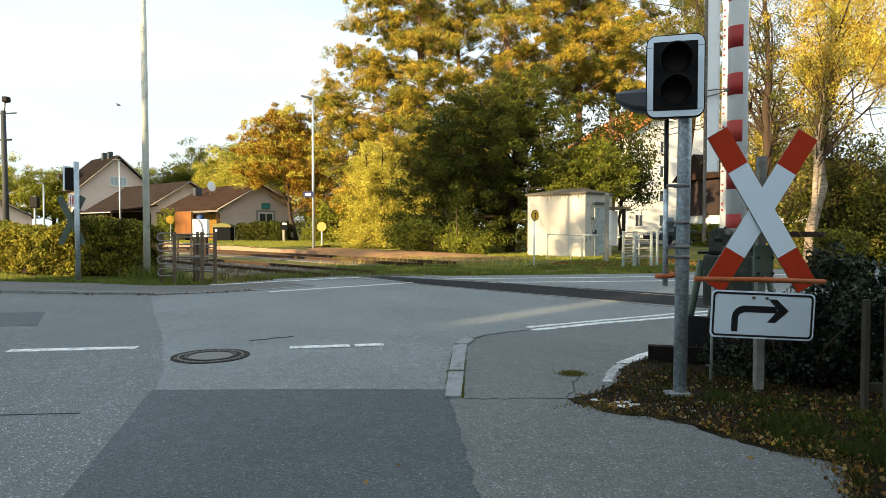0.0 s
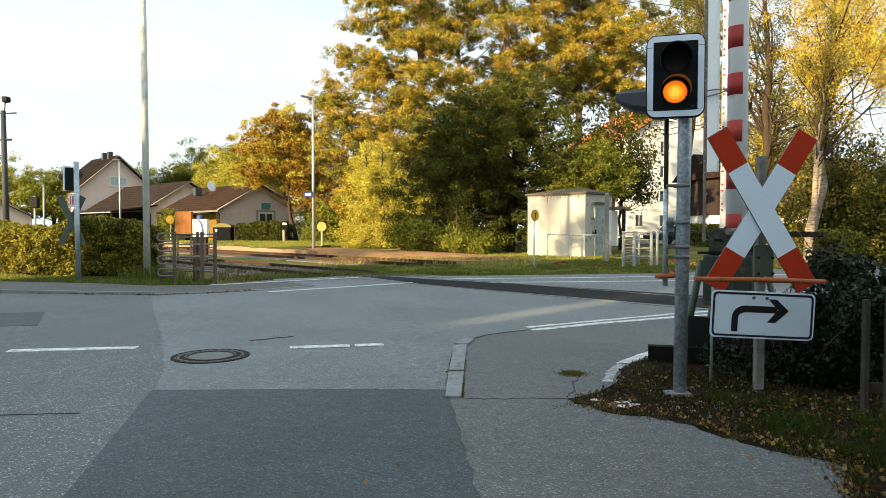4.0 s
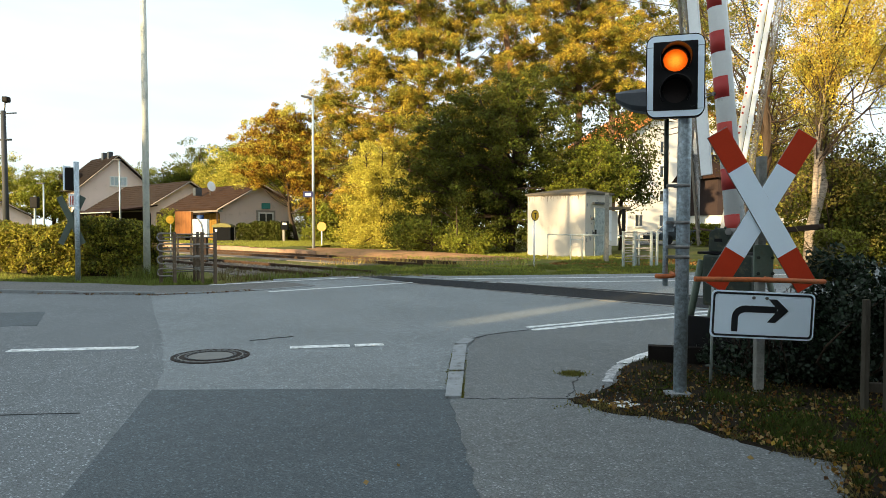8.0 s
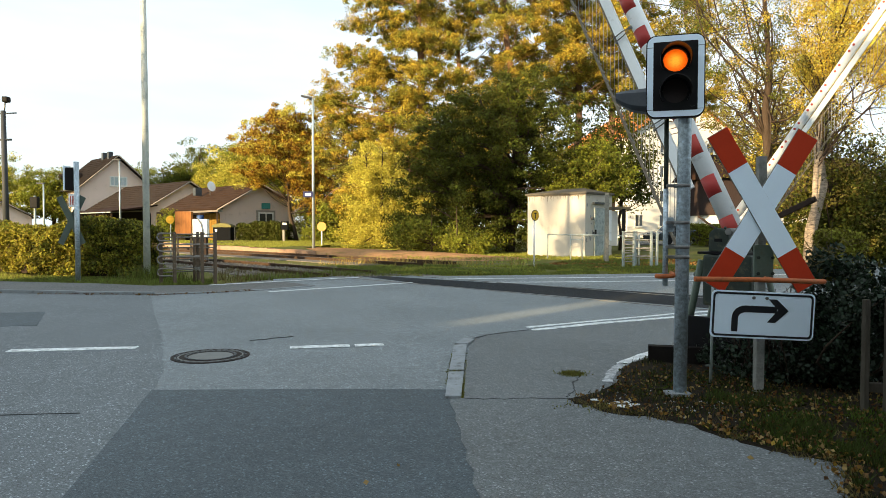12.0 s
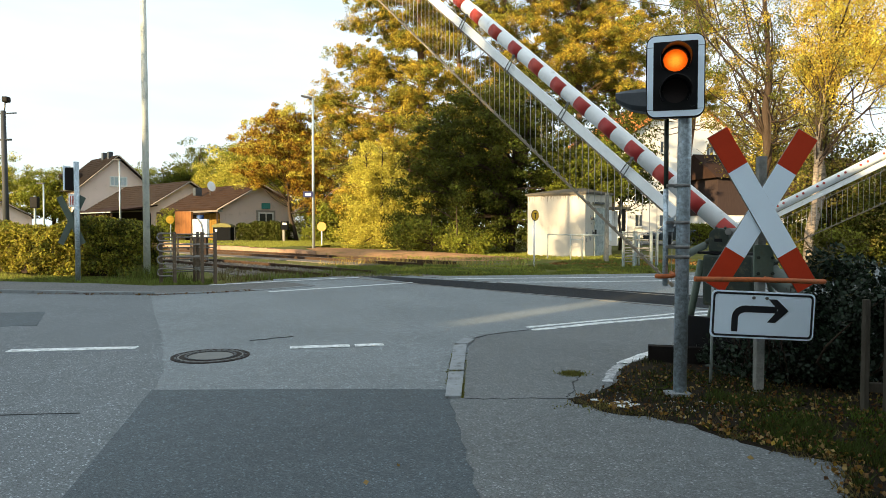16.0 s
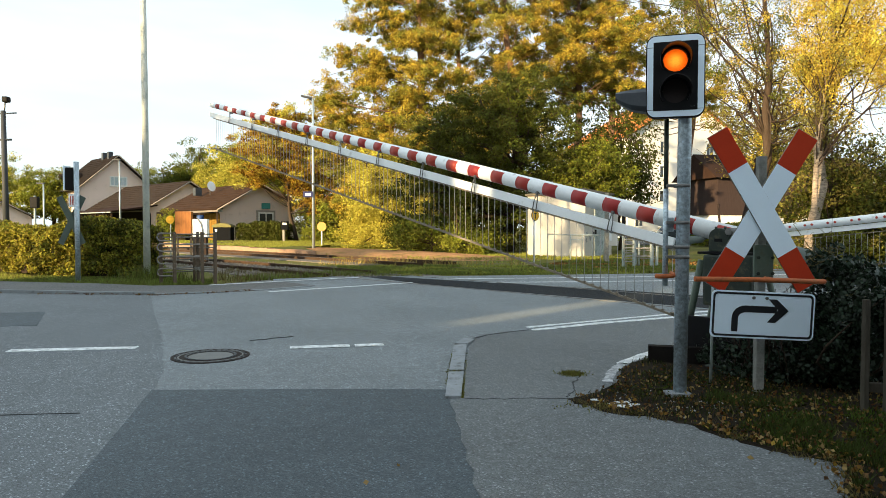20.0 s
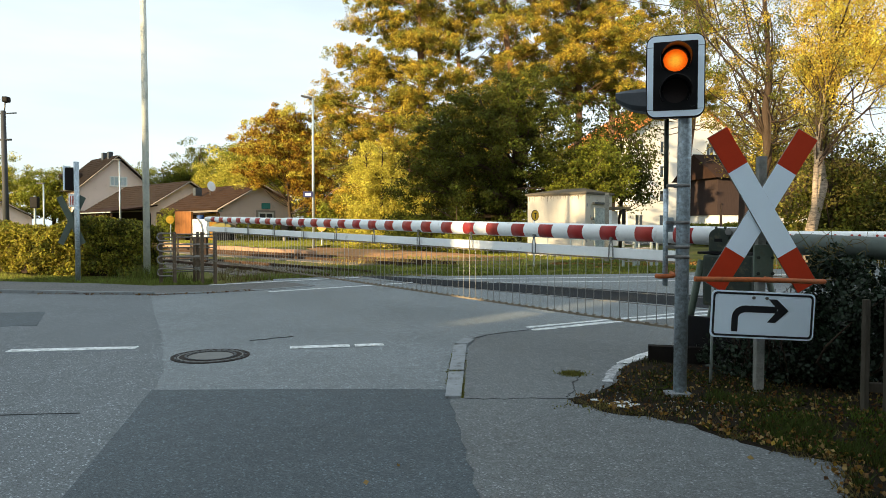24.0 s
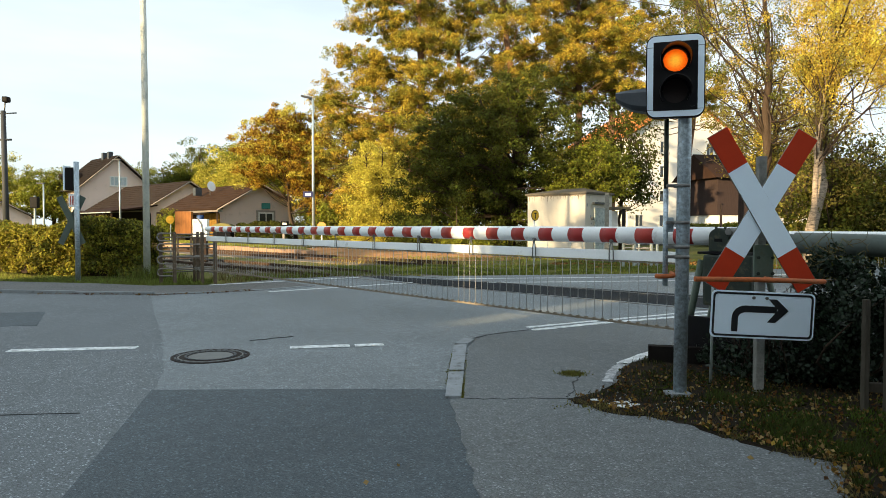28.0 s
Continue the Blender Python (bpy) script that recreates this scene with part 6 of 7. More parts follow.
def gable_house(name, at, width, length, eave, ridge, label, wall, tile, ridge_x=None, over=0.45, eave_r=None):
    """Gable wall in its local plane y = 0, x from 0 to width; the roof runs back along +y."""
    t = thing(name, at, label, "building")
    rx = width / 2 if ridge_x is None else ridge_x
    er = eave if eave_r is None else eave_r
    bm = bmesh.new()
    prof = [(0, 0), (width, 0), (width, er), (rx, ridge), (0, eave)]
    a = [bm.verts.new((x, 0, z)) for x, z in prof]
    b = [bm.verts.new((x, length, z)) for x, z in prof]
    bm.faces.new(a)
    bm.faces.new(b[::-1])
    for i in range(5):
        j = (i + 1) % 5
        bm.faces.new((a[i], a[j], b[j], b[i]))
    bmesh.ops.recalc_face_normals(bm, faces=bm.faces)
    part("wall", bm, wall, t)
    for (x0, z0), (x1, z1) in (((0, eave), (rx, ridge)), ((width, er), (rx, ridge))):
        v = Vector((x1 - x0, 0, z1 - z0))
        ln = v.length
        u = v.normalized()
        nn = Vector((-u.z, 0, u.x))
        if nn.z < 0:
            nn = -nn
        p0 = Vector((x0, 0, z0)) - u * over
        bm = bmesh.new()
        cs = []
        for p in (p0, Vector((x1, 0, z1)) + u * 0.02):
            for k in (0.03, 0.20):
                for y in (-over, length + over):
                    cs.append(bm.verts.new(p + nn * k + Vector((0, y, 0))))
        for q in ((0, 1, 3, 2), (4, 6, 7, 5), (0, 2, 6, 4), (1, 5, 7, 3), (2, 3, 7, 6), (0, 4, 5, 1)):
            bm.faces.new([cs[i] for i in q])
        bmesh.ops.recalc_face_normals(bm, faces=bm.faces)
        roof = part("roof", bm, tile, t)
        # tile courses: low steps across the slope
        n = max(4, int(ln / 0.42))
        bm = bmesh.new()
        for k in range(n):
            s = (k + 0.5) / n * (ln + over)
            c = p0 + u * s + nn * 0.215
            q = [c + u * 0.04 + Vector((0, -over, 0)), c + u * 0.04 + Vector((0, length + over, 0)), c - u * 0.04 + Vector((0, length + over, 0)) + nn * 0.02, c - u * 0.04 + Vector((0, -over, 0)) + nn * 0.02]
            bm.faces.new([bm.verts.new(x) for x in q])
            bm.faces.new([bm.verts.new(x) for x in (q[3], q[2], q[2] - nn * 0.03, q[3] - nn * 0.03)])
        part("tile_courses", bm, tile, t)
        bm = bmesh.new()
        m = p0 + nn * 0.0
        tube(bm, [p0 + nn * 0.08 - Vector((0, over + 0.02, 0)), Vector((x1, 0, z1)) + nn * 0.08 - Vector((0, over + 0.02, 0))], 0.07, 4)
        part("verge_board", bm, M_TRIMB if wall is not M_PLASTER else M_VERGE, t)
    for (x, z) in ((-0.2 + 0.2, eave), (width, er)):
        part("rafter_end", boxm((x, -0.25, z + 0.02), (0.22, 0.4, 0.22)), M_TRIMB, t, "dark rafter end")
    part("gutter", tubem([(-over, -over, eave - 0.28), (-over, length + over, eave - 0.28)], 0.07, 8), M_STEEL, t)
    return t


HB = 47.0
b = gable_house("station_annex", pose(-18.3, 55.0, 0.0, 0, 0, HB), 7.4, 9.5, 2.75, 4.75, "pink-plastered station annex with brown tiled roof", M_PLASTER, M_TILE, ridge_x=3.7, eave_r=3.2)
window(b, 4.35, 1.75, 1.5, 1.5, 0, 1)
part("window_surround", ring_plate([(3.42, 0.88), (5.28, 0.88), (5.28, 2.66), (3.42, 2.66)], [(3.60, 1.0), (5.10, 1.0), (5.10, 2.50), (3.60, 2.50)], -0.055, 0.02), M_STONE, b, "grey stone window surround")
part("sign", boxm((4.35, -0.05, 3.05), (0.85, 0.06, 0.5), None, 0.02), M_TEAL, b, "teal sign above the window")
part("chimney", boxm((1.5, 6.6, 4.4), (0.6, 0.5, 0.7)), M_GREY, b)
o = thing("satellite_dish", b.matrix_basis @ Matrix.Translation((1.9, 5.0, 4.25)), "white satellite dish on the annex roof", "satellite dish")
part("dish", tubem([(0, 0, 0.55), (0.02, -0.12, 0.57), (0.03, -0.16, 0.58)], [0.12, 0.40, 0.46], 20), M_WHITE, o)
part("stand", tubem([(0, 0.05, -0.3), (0, 0.02, 0.5)], 0.03, 6), M_STEEL, o)
part("shade_boarding", boxm((-0.5, 4.75, 1.3), (0.9, 9.5, 2.6)), M_SHADE_BOARD, b, "boarded side shed, near-black for the shade under the eaves")
h = gable_house("station_house", pose(-43.4, 80.0, 0.0, 0, 0, HB), 9.0, 7.0, 5.9, 9.9, "two-storey cream station house with dark roof", M_PLASTER, M_TILED, over=0.7)
# dark panel added where the house wall only lies in the canopy's shade
part("porch_shade_wall", boxm((4.5, -0.3, 1.6), (9.2, 0.3, 3.2)), M_SHADE_BOARD, h, "near-black panel standing in for the porch's shade")
window(h, 4.7, 6.9, 2.1, 1.2, 0, 3, M_CURTAIN)
for y0 in (1.2, 3.0):
    part("chimney", boxm((4.2, y0, 10.1), (0.55, 0.5, 1.0), None, 0.03), M_GREY, h)
o = part("dormer", boxm((0.7, 4.5, 7.2), (1.6, 3.4, 1.3)), M_TRIMB, h, "dark dormer")
window(h, -0.06, 3.6, 1.2, 1.4, 5.0, 1)
# low wing between the two, with a platform canopy on posts
w = gable_house("station_wing", pose(-29.6, 67.0, 0.0, 0, 0, HB), 6.0, 15.0, 3.1, 5.85, "low cream station wing with dark brown roof", M_PLASTER, M_TILEW, ridge_x=4.4, over=0.6, eave_r=4.9)
c = thing("platform_canopy", pose(-28.6, 66.5, 0.0, 0, 0, HB), "brown tiled platform canopy on slim posts", "canopy")
obj("roof", [(-4.2, -0.5, 2.75), (0.2, -0.5, 3.45), (0.2, 10.5, 3.45), (-4.2, 10.5, 2.75), (-4.2, -0.5, 2.6), (0.2, -0.5, 3.3), (0.2, 10.5, 3.3), (-4.2, 10.5, 2.6)],
    [(0, 1, 2, 3), (7, 6, 5, 4), (0, 4, 5, 1), (1, 5, 6, 2), (2, 6, 7, 3), (3, 7, 4, 0)], M_TILE, c)
cp = part("canopy_post", boxm((0, 0, 1.3), (0.16, 0.16, 2.6)), M_TRIMB, c)
cp.matrix_basis = Matrix.Translation((-3.9, 0.2, 0))
for k in range(1, 6):
    share(cp, "canopy_post", c, Matrix.Translation((-3.9, 0.2 + 1.95 * k, 0)))
part("gutter", tubem([(-4.25, -0.5, 2.62), (-4.25, 10.5, 2.62)], 0.06, 8), M_GALV_OLD, c, "grey gutter")
# dark boards added in place of the shade behind the posts
part("back_wall", boxm((-0.15, 8.5, 1.3), (0.2, 16, 2.6)), M_SHADE_BOARD, c, "near-black boards standing in for the shade under the canopy")
part("shade_boarding", boxm((-0.1, 7.5, 1.5), (0.15, 15.2, 3.0)), M_SHADE_BOARD, w, "near-black boards added for the shade along the wing")
for k, (x, y) in enumerate(((-0.32, 2.2), (-0.32, 5.5), (-0.32, 9.0), (-0.32, 12.0))):
    part("door_panel", boxm((x, y, 1.1), (0.06, 1.1, 2.1)), M_RED if k % 2 else M_WHITE, c, "painted door panel")
g = gable_house("garden_house", pose(-52.0, 74.0, 0.0, 0, 0, HB), 6.0, 6.0, 2.4, 4.0, "small cream house with shallow roof", M_PLASTER, M_TILE)
t = thing("refuse_container", pose(-16.65, 51.0, 0.08), "large black refuse container with domed olive lid", "bin")
part("body", boxm((0, 0, 0.62), (1.35, 0.9, 1.1), None, 0.06), M_BIN, t)
lid = bmesh.new()
prof = [(-0.72, 1.16), (0.72, 1.16), (0.70, 1.26), (0.45, 1.38), (0, 1.43), (-0.45, 1.38), (-0.70, 1.26)]
part("lid", plate(prof, -0.5, 0.5), M_OLIVE, t, "domed olive lid")
part("rim", boxm((0, 0, 1.14), (1.42, 0.98, 0.05), None, 0.02), M_OLIVE, t)
part("label_plate", boxm((-0.42, -0.462, 0.85), (0.16, 0.012, 0.24)), M_FRAME, t, "small white notice")
t = thing("ticket_machine", pose(-11.62, 49.4, 0.08), "dark ticket machine on a pale pedestal beside the hedge", "ticket machine")
part("cabinet", boxm((0, 0, 1.25), (0.50, 0.36, 0.62), None, 0.03), M_BIN, t)
part("screen", boxm((0.02, -0.185, 1.38), (0.30, 0.02, 0.16), None, 0.01), M_FRAME, t, "pale display panel")
part("pedestal", boxm((-0.08, 0, 0.48), (0.16, 0.22, 0.96), None, 0.02), M_STONE, t)
t = thing("lean_to_shed", pose(-18.9, 52.3, 0.0, 0, 0, 8), "lean-to shed with pale flat roof and ochre boards", "shed")
part("roof", boxm((0, 0.4, 2.42), (2.9, 2.0, 0.09), Matrix.Rotation(radians(-3), 4, "Y"), 0.01), M_GALV_OLD, t, "pale sheet roof")
part("fascia", boxm((0, -0.62, 2.40), (2.92, 0.04, 0.14), Matrix.Rotation(radians(-3), 4, "Y")), M_VERGE, t, "pale roof edge")
for k in range(9):
    part("board", boxm((0.22 + 0.135 * k, 0.75, 1.15), (0.128, 0.03, 2.3), None, 0.004), M_OCHRE, t)
for x in (-1.35, 0.05, 1.38):
    part("post", boxm((x, -0.5, 1.18), (0.09, 0.09, 2.36)), M_TRIMB, t)
part("back_wall", boxm((-0.65, 1.3, 1.1), (1.5, 0.06, 2.2)), M_SHADE_BOARD, t, "dark boarded back")
t = thing("rain_barrel", pose(-18.72, 51.9, 0.0), "tall blue plastic barrel on a timber stand under the shed roof", "barrel")
part("barrel", tubem([(0, 0, 1.30), (0, 0, 1.40), (0, 0, 1.75), (0, 0, 2.05), (0, 0, 2.12)], [0.22, 0.26, 0.28, 0.26, 0.22], 18), M_BARREL, t)
part("stand", boxm((0, 0, 0.65), (0.55, 0.55, 1.30), None, 0.02), M_TRIMB, t)


def make_hut():
    t = thing("relay_hut", pose(3.78, 29.45, -0.05, 0, 0, -59), "whitewashed concrete relay hut with flat mossy roof", "hut")
    # local: x along the long lit side towards the near corner, y into the hut
    t.matrix_basis = pose(3.72, 29.6, -0.05, 0, 0, -43)
    L, W, Hh = 2.9, 2.2, 2.62
    part("body", boxm((L / 2, W / 2, Hh / 2), (L, W, Hh), None, 0.02), M_HUT, t)
    bm = bmesh.new()
    o = 0.08
    lo = [bm.verts.new(p) for p in ((-o, -o, Hh), (L + o, -o, Hh), (L + o, W + o, Hh), (-o, W + o, Hh))]
    mi = [bm.verts.new((v.co.x, v.co.y, Hh + 0.08)) for v in lo]
    hi = [bm.verts.new(p) for p in ((L * 0.4, W * 0.5, Hh + 0.30), (L * 0.75, W * 0.5, Hh + 0.30))]
    bm.faces.new(lo[::-1])
    for i in range(4):
        bm.faces.new((lo[i], lo[(i + 1) % 4], mi[(i + 1) % 4], mi[i]))
    bm.faces.new((mi[0], mi[1], hi[1], hi[0]))
    bm.faces.new((mi[1], mi[2], hi[1]))
    bm.faces.new((mi[2], mi[3], hi[0], hi[1]))
    bm.faces.new((mi[3], mi[0], hi[0]))
    bmesh.ops.recalc_face_normals(bm, faces=bm.faces)
    part("roof", bm, M_HUTROOF, t, "mossy brown concrete roof slab")
    rng = random.Random(4)
    for k in range(70):
        x = rng.uniform(0.04, L - 0.06)
        ln = rng.uniform(0.05, 0.16) + (rng.random() ** 3) * 0.22
        wd = rng.uniform(0.010, 0.035)
        part("rain_streak", plate([(x, Hh - 0.005), (x + wd, Hh - 0.005), (x + wd * 0.8, Hh - ln * 0.7), (x + wd * 0.5, Hh - ln), (x + wd * 0.25, Hh - ln * 0.6)], -0.003, 0.0), M_HUTSTREAK, t)
    part("stain_band", plate([(0.02, Hh - 0.002)] + [(L - 0.02, Hh - 0.002)] + [(L - 0.02 - (L - 0.04) * q / 40, Hh - 0.03 - 0.045 * rng.random()) for q in range(41)], -0.0025, 0.0), M_HUTSTREAK, t, "grey-black damp stain under the roof")
    for k in range(26):
        y, z = rng.uniform(0.06, W - 0.1), rng.uniform(0.3, Hh - 0.05)
        a = rng.uniform(0.04, 0.12)
        sp = part("peeled_patch", prism(bmesh.new(), [(a * rng.uniform(0.5, 1) * math.cos(q), 0.8 * a * rng.uniform(0.5, 1) * math.sin(q)) for q in [6.28 * n / 9 for n in range(9)]], 0.0, 0.003), M_HUTPEEL, t)
        sp.matrix_basis = Matrix.Translation((L + 0.001, y, z)) @ Matrix.Rotation(radians(90), 4, "Y")
    part("door", boxm((L + 0.03, W * 0.52, 1.05), (0.06, 0.9, 2.0), None, 0.01), M_GALV_OLD, t, "grey steel door")
    part("door_handle", boxm((L + 0.09, W * 0.32, 1.05), (0.04, 0.05, 0.18)), M_BLACK, t)
    part("lintel", boxm((L + 0.07, W * 0.52, 2.25), (0.12, 1.2, 0.08)), M_GREY, t)
    for y, z in ((0.5, 1.6), (0.62, 1.0), (1.9, 0.5)):
        part("wall_fitting", boxm((L + 0.04, y, z), (0.08, 0.08, 0.12)), M_GREY, t)
    t = thing("hand_rail", Matrix(), "low tubular hand rail in front of the hut", "railing")
    bm = tubem([(4.05, 26.0, 0.92), (5.2, 25.3, 0.90), (6.6, 24.8, 0.88)], 0.028, 8)
    part("top_rail", bm, M_GALV_OLD, t)
    for x, y in ((4.05, 26.0), (4.85, 25.5), (5.25, 25.28), (6.0, 25.0)):
        part("post", tubem([(x, y, -0.05), (x, y, 0.92)], 0.026, 8), M_GALV_OLD, t)
    part("brace", tubem([(4.85, 25.5, 0.72), (5.25, 25.28, 0.72)], 0.02, 6), M_GALV_OLD, t)
    t = thing("switch_post", pose(5.82, 23.9, -0.05), "weathered post with small cabinets and a lamp by the hut", "post")
    part("post", boxm((0, 0, 1.2), (0.13, 0.13, 2.5), None, 0.015), M_POST, t)
    part("cabinet", boxm((0.15, 0.3, 1.3), (0.17, 0.2, 1.1), None, 0.02), M_WHITE, t)
    part("cabinet", boxm((0.36, 0.5, 1.2), (0.26, 0.3, 1.25), None, 0.02), M_PLASTERW, t)
    part("hood", boxm((0.55, 0.35, 1.92), (0.66, 0.5, 0.12), None, 0.03), M_HUTROOF, t)
    part("lamp_body", boxm((0.60, 0.0, 1.50), (0.13, 0.13, 0.80), None, 0.03), M_BLACK, t)
    part("lamp_post", tubem([(0.60, 0, 0), (0.60, 0, 1.2)], 0.04, 8), M_GALV_OLD, t)


make_hut()



def make_bird():
    t = thing("bird", pose(-28.8, 60.0, 12.0, 0, 0, -90), "small dark bird in flight over the station", "bird")
    part("body", tubem([(0, -0.16, 0), (0, -0.1, 0.01), (0, 0.05, 0.015), (0, 0.14, 0.01), (0, 0.19, 0)], [0.012, 0.04, 0.055, 0.035, 0.01], 8), M_GREY, t)
    wings = []
    for s in (-1, 1):
        w = part("wing", prism(bmesh.new(), [(0, -0.07), (s * 0.18, -0.05), (s * 0.36, -0.10), (s * 0.20, 0.05), (0, 0.08)], -0.005, 0.008), M_GREY, t)
        wings.append((w, s))
    return t, wings


bird, wings = make_bird()

# white flats behind the trees, and the barn beside them
a = gable_house("apartment_house", pose(21.4, 78.0, 0.0, 0, 0, 22), 17.5, 12, 11.8, 16.8, "white rendered apartment house with orange roof", M_PLASTERW, M_TILER)
for fl in range(4):
    for k in range(5):
        window(a, 1.6 + 3.5 * k, 2.0 + 2.9 * fl, 1.25, 1.5, 0, 1)
b2 = thing("barn", pose(24.5, 60.0, 0.0, 0, 0, 12), "dark boarded barn on a white base", "building")
part("base_wall", boxm((8, 3, 1.15), (16, 6, 2.3)), M_PLASTERW, b2, "white rendered base")
part("upper_wall", boxm((8, 3, 4.0), (16.2, 6.2, 3.4)), M_BARN, b2, "dark boarded storey")
obj("roof", [(-0.6, -0.7, 5.6), (16.6, -0.7, 5.6), (16.6, 6.7, 5.6), (-0.6, 6.7, 5.6), (-0.6, 3, 8.0), (16.6, 3, 8.0)], [(0, 1, 5, 4), (2, 3, 4, 5), (0, 4, 3), (1, 2, 5), (3, 2, 1, 0)], M_TILE, b2)
for x in (2, 5, 9, 13):
    window(b2, x, 1.4, 0.9, 0.6, -0.01, 1)


def make_car(at, paint, label):
    t = thing("parked_car", at, label, "car", "parked cars")
    low = [(-2.10, 0.30), (2.08, 0.30), (2.16, 0.55), (2.10, 0.74), (1.85, 0.86), (0.95, 0.97), (-1.65, 1.0), (-2.08, 0.94), (-2.16, 0.60)]
    bm = plate(low, -0.84, 0.84)
    bmesh.ops.bevel(bm, geom=list(bm.edges), offset=0.05, segments=2, affect="EDGES", profile=0.6)
    part("body", bm, paint, t)
    bm = plate([(0.95, 0.96), (0.28, 1.40), (-0.2, 1.46), (-1.0, 1.44), (-1.72, 0.99)], -0.70, 0.70)
    bmesh.ops.bevel(bm, geom=list(bm.edges), offset=0.05, segments=2, affect="EDGES", profile=0.6)
    part("cabin", bm, paint, t)
    for s in (-1, 1):
        for poly in ([(0.72, 1.02), (0.24, 1.35), (-0.28, 1.39), (-0.28, 1.02)], [(-0.36, 1.02), (-0.36, 1.39), (-1.0, 1.38), (-1.45, 1.02)]):
            part("side_window", plate(poly, s * 0.69, s * 0.712), M_GLASS, t)
        part("headlight", boxm((2.06, s * 0.62, 0.70), (0.14, 0.30, 0.13), None, 0.03), M_FRAME, t)
        part("tail_light", boxm((-2.10, s * 0.66, 0.78), (0.10, 0.22, 0.20), None, 0.03), M_RED, t)
    part("windscreen", boxm((0.63, 0, 1.20), (0.02, 1.2, 0.48), Matrix.Rotation(radians(-56), 4, "Y")), M_GLASS, t)
    wh = tubem([(0, -0.87, 0.32), (0, -0.66, 0.32)], 0.32, 20)
    rm = tubem([(0, -0.880, 0.32), (0, -0.86, 0.32)], 0.20, 14)
    w0 = part("wheel", wh, M_TYRE, t)
    w0.matrix_basis = Matrix.Translation((1.3, 0, 0))
    r0 = part("rim", rm, M_GALV, w0)
    for x, y in ((-1.3, 0), (1.3, 1.53), (-1.3, 1.53)):
        share(w0, "wheel", t, Matrix.Translation((x, y, 0)))


M_CARG = mat("grey_car_paint", (0.07, 0.085, 0.10), 0.25, 0.4, var=0.1, bump=0)
flat("far_street", [(11, 46.5), (40, 46.5), (44, 62), (11, 58)], -0.1, 0.02, M_SIDE, "asphalt forecourt of the white house", "street")
make_car(pose(16.4, 47.6, 0.02, 0, 0, 205), M_CARG, "grey parked car by the white house")
make_car(pose(21.5, 49.5, 0.02, 0, 0, 200), M_CARS, "silver parked car by the white house")
hedge("street_hedge", [(16.4, 44.0), (24.0, 44.5)], 1.2, 1.25, 700, 0.13, M_LEAF_LIME, "green hedge across the far street", 31, 24, 0.25)
hedge("street_hedge", [(8.25, 14.3), (8.65, 14.4)], 0.7, 1.0, 900, 0.07, M_LEAF_HEDGE, "round clipped bush by the far barrier", 32, 26, 0.16)

# ---- trees ----


def pine_blobs(h, n, r0, seed, z0=0.25):
    q = random.Random(seed)
    out = []
    for k in range(n):
        f = z0 + (1 - z0) * (k + 0.5) / n
        a = q.uniform(0, 6.28)
        rr = r0 * (1.05 - f * 0.62)
        d = rr * q.uniform(0.15, 1.0)
        out.append(((d * math.cos(a), d * math.sin(a), h * f), (rr * 0.30, rr * 0.30, h * 0.026)))
    return out


LOW = [((-4.4, 0, 8.4), (1.5, 1.4, 0.7)), ((-4.6, 0.5, 6.2), (1.6, 1.4, 0.7)), ((-3.2, 0, 10.6), (1.6, 1.4, 0.7)), ((-2.4, -1, 7.2), (1.5, 1.3, 0.8)), ((-0.8, -1, 9.6), (1.6, 1.4, 0.8)), ((0.8, -1.5, 8.2), (1.6, 1.4, 0.8)),
       ((-3.6, -0.6, 4.4), (1.7, 1.4, 0.9)), ((-5.6, 0.4, 9.6), (1.3, 1.2, 0.6)), ((-4.2, 0, 12.4), (1.7, 1.4, 1.0)), ((-5.0, 0, 10.7), (1.4, 1.2, 0.7)), ((-3.1, 0, 14.4), (1.7, 1.4, 1.0)), ((-2.8, 0, 16.4), (1.7, 1.4, 0.9)), ((-1.0, -1.2, 12.0), (1.6, 1.2, 1.0)), ((0.0, -1.4, 6.6), (1.6, 1.2, 1.0)), ((-4.4, 0.2, 2.8), (1.6, 1.4, 1.0))]
for i, (x, y, h, r, n) in enumerate(((-2.2, 44.0, 23, 6.4, 3000), (3.4, 46.0, 24, 7.0, 1900), (9.4, 49.5, 24, 7.2, 1650), (1.0, 52.0, 22, 7.5, 800), (12.7, 51.0, 23, 6.0, 1250), (21.3, 60.0, 24, 6.6, 900))):
    tree("pine_tree", (x, y, -0.05), h, 0.42, pine_blobs(h, 120, r, 1 + i, 0.46 if x > 8 else 0.10) + (LOW if i == 0 else []), n, 112, 0.150, [M_LEAF_PINE, M_LEAF_PINE_G], M_PINEBARK, "tall sunlit pine with open golden-green crown", 41 + i, spread=0.36, flat=0.7,
         limbs=90, limb_k=0.17, aspect=0.31, split=0.1, group="pines", shell=0.4)
